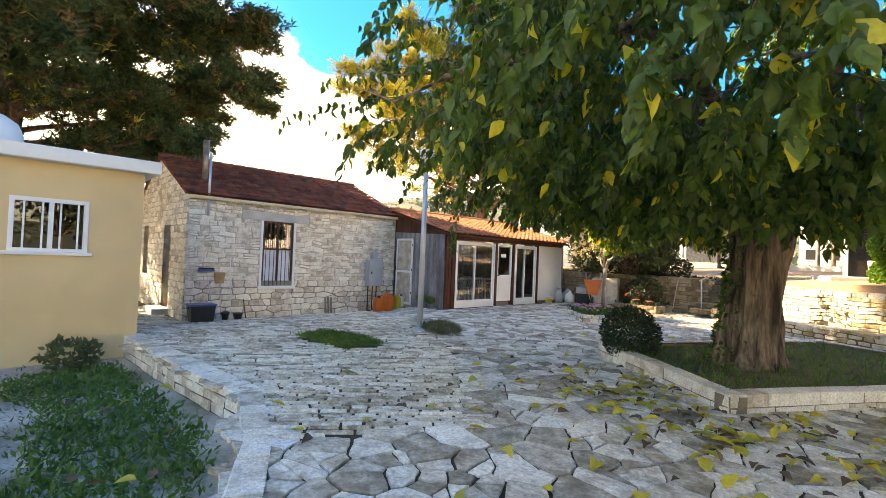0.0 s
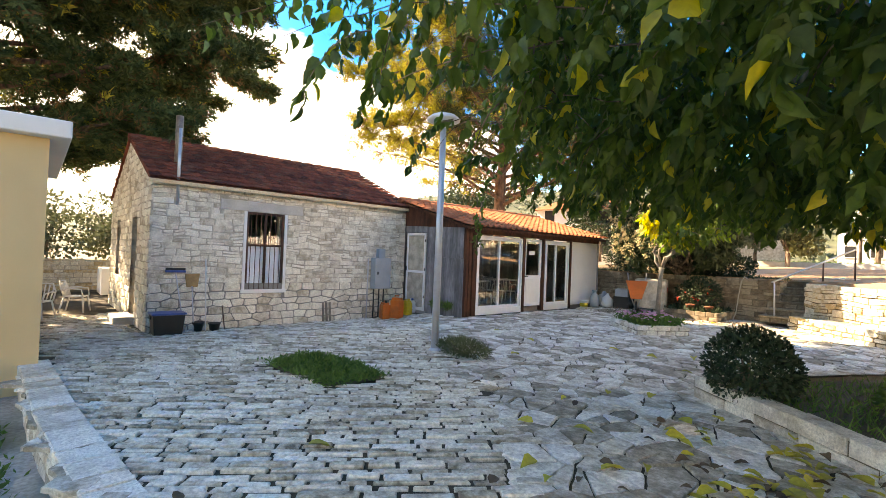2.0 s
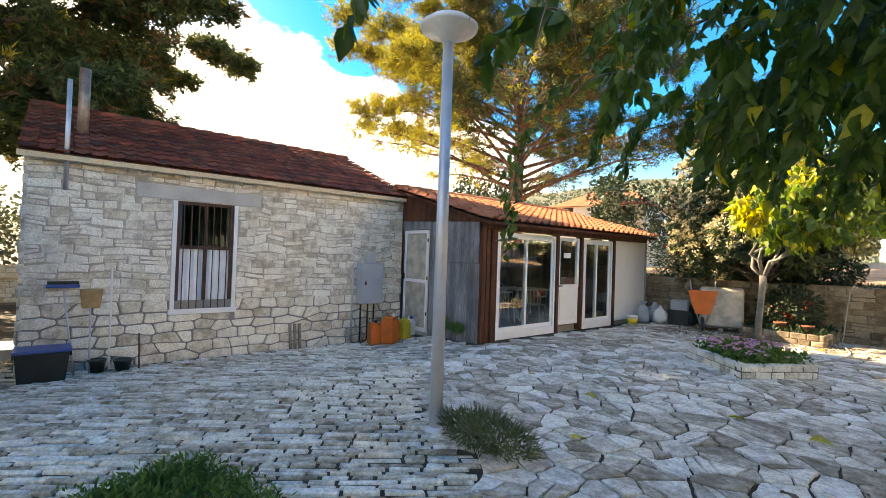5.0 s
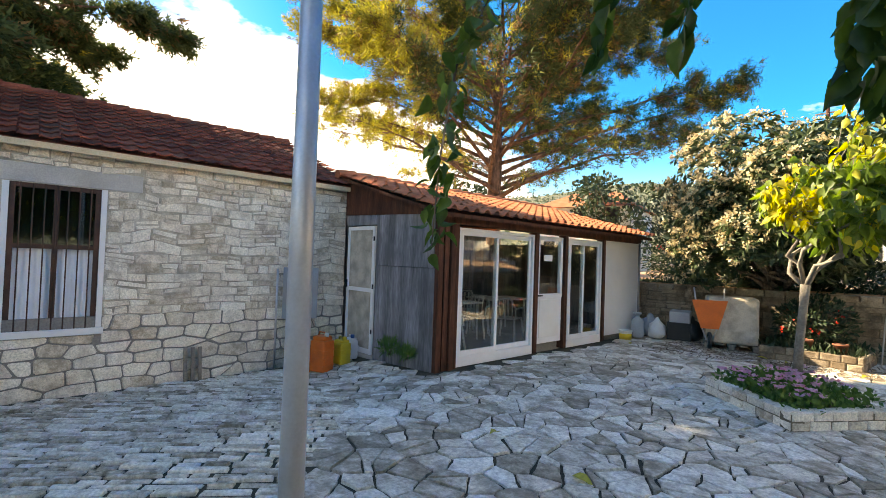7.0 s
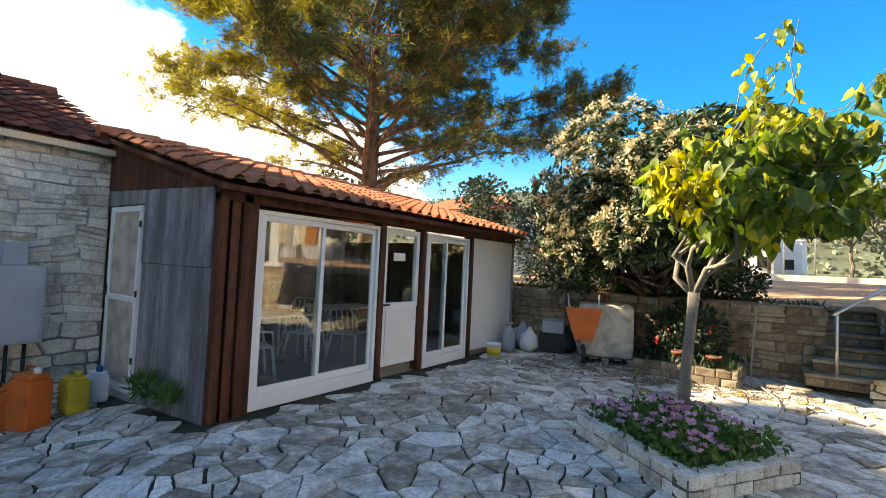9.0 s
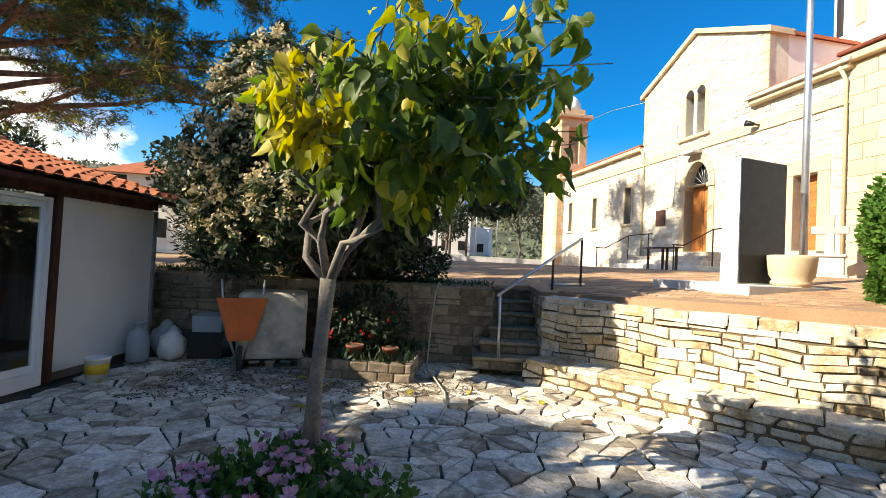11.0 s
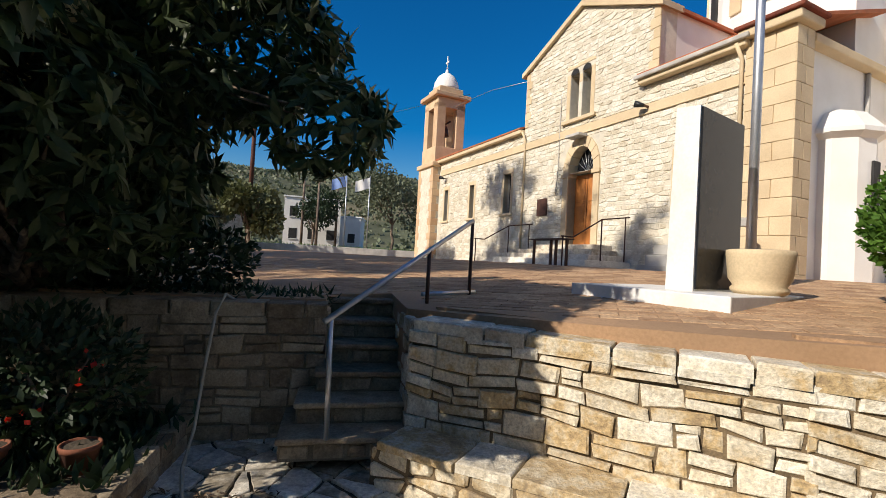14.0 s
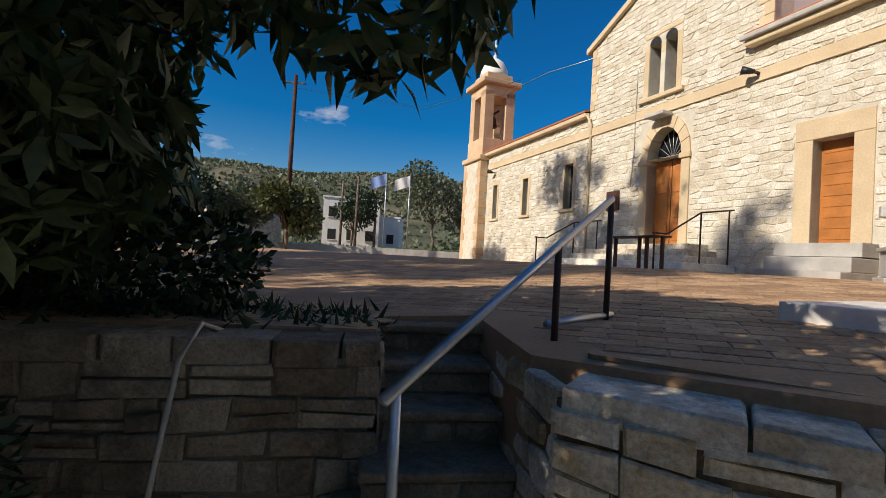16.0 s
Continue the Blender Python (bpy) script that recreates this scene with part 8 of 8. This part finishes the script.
hz = anchor("garden_hose", (-6.2, 16.0, 0.0), "pale garden hose hanging from the wall over the paving", "hose")
tubepart("hose", [(-6.22, 17.7, 1.12), (-6.26, 17.45, 1.2), (-6.3, 17.3, 1.05), (-6.34, 17.22, 0.6), (-6.36, 17.1, 0.12), (-6.35, 16.8, -0.07), (-6.2, 16.3, -0.07), (-6.02, 15.6, -0.07), (-5.98, 15.1, -0.07), (-6.05, 14.5, -0.07), (-6.2, 13.9, -0.07)], 0.013, M["hose"], hz, sides=8)

# ---- plastic chairs and tables ----


def plastic_chair(m):
    ob = thing("plastic_chair", m, "white moulded plastic armchair", "chair", "white plastic chairs")
    bm = bmesh.new()
    box(bm, -0.22, 0.22, -0.22, 0.22, 0.41, 0.435, 0.01)
    part("seat", bm, M["whiteplastic"], ob)
    for i in range(5):
        x = -0.16 + i * 0.08
        tubepart("back_slat", [(x, 0.21, 0.43), (x * 1.1, 0.27, 0.62), (x * 1.15, 0.31, 0.80)], 0.014, M["whiteplastic"], ob, sides=6)
    tubepart("back_rim", [(-0.23, 0.2, 0.43), (-0.24, 0.27, 0.65), (-0.15, 0.32, 0.83), (0.15, 0.32, 0.83), (0.24, 0.27, 0.65), (0.23, 0.2, 0.43)], 0.018, M["whiteplastic"], ob, sides=8)
    for s in (-1, 1):
        tubepart("armrest", [(s * 0.24, 0.26, 0.63), (s * 0.27, 0.05, 0.65), (s * 0.26, -0.18, 0.62), (s * 0.24, -0.22, 0.42)], 0.018, M["whiteplastic"], ob, sides=8)
        tubepart("leg", [(s * 0.21, -0.2, 0.42), (s * 0.26, -0.25, 0.0)], 0.02, M["whiteplastic"], ob, sides=8)
        tubepart("leg", [(s * 0.2, 0.2, 0.42), (s * 0.25, 0.3, 0.0)], 0.02, M["whiteplastic"], ob, sides=8)
    return ob


ch = plastic_chair(pose(-11.55, 11.15, 0.0, 0, 0, 160))
for x, y, z, a in ((-12.1, 12.45, 0, 30), (-11.6, 12.9, 0, 200), (-12.9, 11.4, 0, 90), (-13.2, 13.2, 0, 40), (-16.4, 1.6, -0.42, 60), (-17.6, 2.4, -0.42, 160), (-15.8, 0.4, -0.42, 10), (-18.6, 1.0, -0.42, 100)):
    copy_thing(ch, pose(x, y, z + 0.002, 0, 0, a))


def cafe_table(m):
    ob = thing("dining_table", m, "plain white-topped plastic dining table", "table", "white tables")
    boxpart("tabletop", (-0.6, 0.6, -0.4, 0.4, 0.71, 0.745), M["whiteplastic"], ob, "", 0.012)
    for x in (-0.5, 0.5):
        for y in (-0.32, 0.32):
            tubepart("leg", [(x, y, 0.71), (x * 1.05, y * 1.05, 0.0)], 0.02, M["whiteplastic"], ob, sides=8)
    return ob


tb = cafe_table(pose(-12.2, 11.75, 0.0, 0, 0, 90))
for x, y, z in ((-12.5, 13.6, 0.0), (-17.0, 0.9, -0.42)):
    copy_thing(tb, pose(x, y, z + 0.002, 0, 0, 80))
bench_ = thing("white_cabinet", pose(-18.6, 3.1, -0.42), "pale flat-fronted cabinet by the terrace wall", "cabinet")
boxpart("cabinet_body", (-0.7, 0.7, -0.25, 0.25, 0, 0.95), M["white"], bench_, "", 0.01, Matrix.Translation((-4.4, 0.5, 0)))
boxpart("cabinet_door", (-0.66, 0.0, -0.262, -0.251, 0.05, 0.9), M["white"], bench_, "", 0.006, Matrix.Translation((-4.4, 0.5, 0)))

# ---- around the place ----
tw_ = anchor("terrace_wall", (-25.0, 3.0, -0.45), "low rubble wall behind the terrace", "wall", kind="structure")
m = face_matrix(-25.0, -9, 0, 1)
boxpart("wall_core", (0, 22, -0.4, 0, -0.5, 0.75), M["mortar"], tw_, "", 0, m)
v, f = merge([moved(b, m) for b in rubble(0, 22, -0.45, 0.78, rng, (0.12, 0.24), (0.2, 0.6), 0.02, proud=0.02)])
raw("rubble_face", v, f, M["wallstone"], tw_)["kind"] = "stuff"


def far_tree(x, y, z, h, r, material, label, seed, name="tree", n=2600, size=0.22, kind="small", trunk=0.35):
    """A tree at some distance: forked trunk and an uneven crown of leaf clumps."""
    rs = np.random.RandomState(seed)
    ob = anchor(name, (x, y, z), label, "tree")
    top = np.array([x, y, z + h * trunk])
    bits = [tube(bend((x, y, z), top, rs, 4, 0.05), [0.18, 0.16, 0.14, 0.13, 0.12], 9)]
    P, D = [], []
    for i in range(11):
        a = rs.uniform(0, 6.28)
        q = np.array([x + math.cos(a) * r * rs.uniform(0.2, 0.75), y + math.sin(a) * r * rs.uniform(0.2, 0.75), z + h * rs.uniform(trunk + 0.05, 0.88)])
        bits.append(tube(bend(top, q, rs, 4, 0.1), [0.09, 0.07, 0.05, 0.035, 0.02], 6))
        m_ = n // 11
        c = rs.normal(size=(m_, 3))
        c /= np.linalg.norm(c, axis=1, keepdims=True)
        s = r * rs.uniform(0.3, 0.5)
        P.append(q + c * s * (0.3 + 0.7 * rs.rand(m_, 1) ** 0.5) * np.array([1, 1, 0.8]))
        D.append(c + rs.normal(size=(m_, 3)) * 0.5)
    raw("trunk", *merge(bits), M["bark"], ob, smooth=True)
    P, D = np.concatenate(P), np.concatenate(D)
    foliage("crown", P, D, size * rs.uniform(0.6, 1.4, len(P)), kind, material, ob, rng=seed, width=1.2)
    return ob


for i, (x, y, h, r) in enumerate(((-28, 4.5, 4.6, 2.6), (-29, -1, 5.0, 2.8), (-27.5, 9.5, 4.4, 2.5), (-30, 14, 5, 2.8), (-33, 7, 6, 3.0), (-26.8, 1.6, 4.2, 2.6), (-27.2, 6.8, 4.4, 2.6), (-27, -3.5, 4.4, 2.6))):
    far_tree(x, y, -0.5, h, r, M["olive"], "grey-green olive tree beyond the terrace wall", 100 + i, "olive_tree", 4200, 0.16)
for i, (x, y, h, r, mm) in enumerate(((-0.2, 60, 9.5, 4.2, "olive"), (3.5, 64, 8.5, 4.0, "olive"), (-14.5, 50, 5.0, 3.2, "olive"), (-18, 46, 5.5, 3.2, "darkbush"), (-11.5, 47, 4.2, 2.6, "drygrass"), (-24, 40, 7, 3.5, "darkbush"), (-8.5, 70, 8.0, 3.5, "darkbush"), (-30, 52, 8, 4, "olive"), (-36, 36, 8, 4, "darkbush"))):
    far_tree(x, y, 1.5, h, r, M[mm], "leafy tree beyond the church square", 120 + i, "square_tree", 3600, 0.3)
for i, (x, y) in enumerate(((8, -12), (14, -4), (-4, -14), (18, 6), (2, -18), (-14, -14), (-22, -12), (22, 14), (15, 2))):
    far_tree(x, y, -0.45, 6.5, 3.0, M["olive"], "leafy tree behind the courtyard", 140 + i, "garden_tree", 2200, 0.3)

fw_ = anchor("square_wall", (-6, 46.5, 1.5), "low concrete wall at the far end of the square", "wall", kind="structure")
boxpart("wall_body", (-26, 10, 52.0, 52.3, 1.3, 2.15), M["concrete"], fw_, "", 0.02)
turf("far_grass", [(-26, 52.5), (10, 52.5), (12, 62), (-26, 62)], 6000, 2.0, 0.35, M["grass"], "green strip behind the far wall", seed=91, spread=0.6, width=0.2)
raw("far_bank", [(-45, 52.3, 2.0), (20, 52.3, 2.0), (40, 140, 3.0), (-80, 140, 3.0)], [(0, 1, 2, 3)], M["earth"])
tagged(bpy.data.objects["far_bank"], "sloping dry bank beyond the square", "ground", kind="structure")
for i, (x, col) in enumerate(((-5.0, "flagblue"), (-3.0, "white"))):
    ob = anchor("flag_mast", (x, 54.5, 2.0), "white flag mast with a waving flag", "flagpole", "flag masts")
    tubepart("mast", [(x, 54.5, 1.9), (x, 54.5, 8.6)], [0.06, 0.04], M["steel"], ob, sides=8)
    v, f = [], []
    for a in range(9):
        for b in range(5):
            v.append((x - a * 0.16, 54.5 + 0.10 * math.sin(a * 1.1 + b * 0.4), 8.5 - b * 0.24 - a * 0.06))
    f = [(a * 5 + b, (a + 1) * 5 + b, (a + 1) * 5 + b + 1, a * 5 + b + 1) for a in range(8) for b in range(4)]
    raw("flag", v, f, M[col], ob, "waving flag", True)
for i, (x, y, h, mm) in enumerate(((-11.6, 47.5, 12.0, "pinkstone"), (-7.9, 66, 8.5, "bark"), (-9.8, 70, 8.5, "bark"), (-5.9, 72, 9.0, "bark"))):
    ob = anchor("utility_pole", (x, y, 1.5), "tall reddish-brown utility pole" if i == 0 else "dark wooden utility pole", "pole", "utility poles")
    tubepart("pole", [(x, y, 1.5), (x, y, 1.5 + h)], [0.17, 0.12], M["brownwood"] if i == 0 else M[mm], ob, sides=10)
    boxpart("cross_arm", (x - 0.7, x + 0.7, y - 0.05, y + 0.05, h + 0.9, h + 1.0), M["bark"], ob, "", 0.01)


def village_house(x, y, z, w, d, h, turn, label, walls, roof_mat=None, wins=3):
    ob = thing("village_house", pose(x, y, z, 0, 0, turn), label, "house", "village houses")
    boxpart("wall", (-w / 2, w / 2, -d / 2, d / 2, 0, h), walls, ob, "", 0)
    if roof_mat:
        o = 0.4
        raw("roof", [(-w / 2 - o, -d / 2 - o, h), (w / 2 + o, -d / 2 - o, h), (w / 2 + o, d / 2 + o, h), (-w / 2 - o, d / 2 + o, h), (-w / 4, 0, h + d * 0.22), (w / 4, 0, h + d * 0.22)],
            [(0, 1, 5, 4), (1, 2, 5), (2, 3, 4, 5), (3, 0, 4), (3, 2, 1, 0)], roof_mat, ob, "hipped tile roof")
    else:
        boxpart("roof", (-w / 2 - 0.15, w / 2 + 0.15, -d / 2 - 0.15, d / 2 + 0.15, h + 0.002, h + 0.2), M["white"], ob, "", 0.02)
    for i in range(wins):
        u = -w / 2 + (i + 0.5) * w / wins
        for zz in ([1.0, 3.8] if h > 5 else [1.0]):
            wd = boxpart("window", (u - 0.5, u + 0.5, -d / 2 - 0.03, -d / 2 + 0.05, zz, zz + 1.3), M["dark"], ob, "", 0.01)
            boxpart("window_sill", (u - 0.6, u + 0.6, -d / 2 - 0.12, -d / 2 - 0.031, zz - 0.1, zz), M["white"], wd, "", 0.01)
    return ob


village_house(-27.5, 44.0, 1.2, 8.0, 8.0, 5.2, 12, "two-storey cream house with a red tiled roof", M["lime"], M["orangetile"])
village_house(-9.2, 78.0, 2.2, 7.0, 7.0, 6.2, 5, "white flat-roofed village house", M["lime"])
village_house(-4.6, 84.0, 2.2, 5.0, 6.0, 4.6, -8, "small white village house", M["lime"], None, 2)
village_house(-20.0, 62.0, 1.6, 14.0, 6.0, 4.0, -60, "long old stone house by the square", M["mortar"], M["redtile"], 5)
village_house(24.0, -8.0, -0.4, 10.0, 8.0, 6.0, 60, "cream house behind the courtyard", M["lime"], M["orangetile"])

# hills
hv, hf = [], []
NA, NR = 120, 9
for i in range(NA):
    a = 2 * math.pi * i / NA
    north = max(0.0, math.cos(a - 0.12)) ** 1.2
    for j in range(NR):
        r = 130 + j * 45
        h = (0.035 + 0.135 * north) * r * smooth((r - 120) / 190) * (1 + 0.16 * noise.noise(Vector((math.sin(a) * 3.2, math.cos(a) * 3.2, j * 0.35))))
        hv.append((-5 + r * math.sin(-a), 15 + r * math.cos(a), h - 0.8))
for i in range(NA):
    for j in range(NR - 1):
        i2 = (i + 1) % NA
        hf.append((i * NR + j, i * NR + j + 1, i2 * NR + j + 1, i2 * NR + j))
hills = raw("backdrop_hills", hv, hf, M["hill"], None, "", True)
tagged(hills, "dry scrub-covered hills beyond the village", "hills", kind="structure")
rs = np.random.RandomState(99)
P = []
for k in range(5200):
    a = rs.normal() * 0.45 + 0.05
    j = rs.uniform(0, 7.9)
    r = 130 + j * 45
    north = max(0.0, math.cos(a - 0.12)) ** 1.2
    h = (0.035 + 0.135 * north) * r * smooth((r - 120) / 190) * (1 + 0.16 * noise.noise(Vector((math.sin(a) * 3.2, math.cos(a) * 3.2, j * 0.35))))
    c = np.array([-5 + r * math.sin(-a), 15 + r * math.cos(a), h - 0.6])
    for _ in range(5):
        P.append(c + rs.normal(size=3) * np.array([0.8, 0.8, 0.4]))
P = np.array(P)
ob = foliage("hill_scrub", P, rs.normal(size=P.shape) + np.array([0, 0, 0.8]), rs.uniform(1.0, 2.4, len(P)), "small", M["olive"], None, rng=98, width=1.6)
tagged(ob, "scattered scrub on the hillside", "scrub", kind="stuff")
wires = anchor("overhead_wire", (-4, 40, 9.0), "thin overhead wires between poles", "wire")
tubepart("wire", [(-11.6, 47.5, 12.6), (-3, 45, 11.3), MC @ Vector((-9, -1.0, 10.4))], 0.012, M["blackplastic"], wires, sides=5)
tubepart("wire", [MC @ Vector((-10.2, -0.5, 9.9)), MC @ Vector((-6, -0.5, 9.6)), MC @ Vector((-2.5, -0.3, 8.9))], 0.012, M["steel"], wires, sides=5)


# ---- paving, last ----
prng = random.Random(5)
cs_, sn_ = math.cos(radians(54)), math.sin(radians(54))
bits = []
row = -3.0
while row < 19.0:
    h = prng.uniform(0.062, 0.112)
    u = -14.0
    while u < 6.0:
        w = prng.uniform(0.15, 0.46)
        mu, mv = u + w / 2, row + h / 2
        y = mu * sn_ + mv * cs_
        x = mu * cs_ - mv * sn_
        if inside(x, y, EDGE) and not inside(x, y, GRASS) and not (x < -9.0 and y < 1.7) and y > 1.0 and not (x < -13.4 and y > 3.3) and x > -17:
            g = 0.014
            wob = [prng.uniform(-0.009, 0.009) for _ in range(8)]
            z = prng.uniform(-0.012, 0.010) + gz(x, y)
            q = [(u + g + wob[0], row + g + wob[1]), (u + w - g + wob[2], row + g + wob[3]), (u + w - g + wob[4], row + h - g + wob[5]), (u + g + wob[6], row + h - g + wob[7])]
            v = [(a * cs_ - b * sn_, a * sn_ + b * cs_, z - 0.03) for a, b in q]
            v += [(a * cs_ - b * sn_, a * sn_ + b * cs_, z - 0.009) for a, b in q]
            q2 = [(mu + (a - mu) * (1 - 0.02 / w), mv + (b - mv) * (1 - 0.02 / h)) for a, b in q]
            v += [(a * cs_ - b * sn_, a * sn_ + b * cs_, z + prng.uniform(-0.003, 0.003)) for a, b in q2]
            f = [(8, 9, 10, 11)] + [(o + k, o + (k + 1) % 4, o + 4 + (k + 1) % 4, o + 4 + k) for o in (0, 4) for k in range(4)]
            bits.append((v, f))
        u += w
    row += h
pieces("sett", bits, M["sett"], courtyard, key=near(-5.6, 4.4), limit=300, rest_name="sett_field")
flags = broken(crazy(-13.6, 5.0, -5.5, 18.0, 0.20, on_flags, prng, gap=0.02, z=0.0, level=gz), prng)
pieces("flagstone", flags, M["flag"], courtyard, key=near(-6.0, 9.5), limit=300, rest_name="flagstone_field")

# pavers of the square, row by row, near the steps
bits = []
cs_, sn_ = math.cos(radians(-32)), math.sin(radians(-32))
for i in range(-30, 60):
    for j in range(-60, 80):
        u, w = i * 0.30 + (0.15 if j % 2 else 0.0), j * 0.15
        x, y = -1.0 + u * cs_ - w * sn_, 19.0 + u * sn_ + w * cs_
        if x < -9 or x > 6 or y > 27 or y < plaza_edge(x - 0.2) + 0.14 or y < plaza_edge(x + 0.2) + 0.14:
            continue
        q = [(u + 0.006, w + 0.006), (u + 0.294, w + 0.006), (u + 0.294, w + 0.144), (u + 0.006, w + 0.144)]
        lift = prng.uniform(0.004, 0.009)
        v = []
        for inset, h in ((0.0, -0.004), (0.0, lift - 0.003), (0.006, lift)):
            for a, b in q:
                a += inset if a < u + 0.15 else -inset
                b += inset if b < w + 0.07 else -inset
                px, py = -1.0 + a * cs_ - b * sn_, 19.0 + a * sn_ + b * cs_
                v.append((px, py, plaza_z(px, py) + h))
        bits.append((v, [(8, 9, 10, 11)] + [(o + k, o + (k + 1) % 4, o + 4 + (k + 1) % 4, o + 4 + k) for o in (0, 4) for k in range(4)]))
pieces("paver", bits, M["paver"], plaza, key=near(-3.0, 17.8), limit=250)
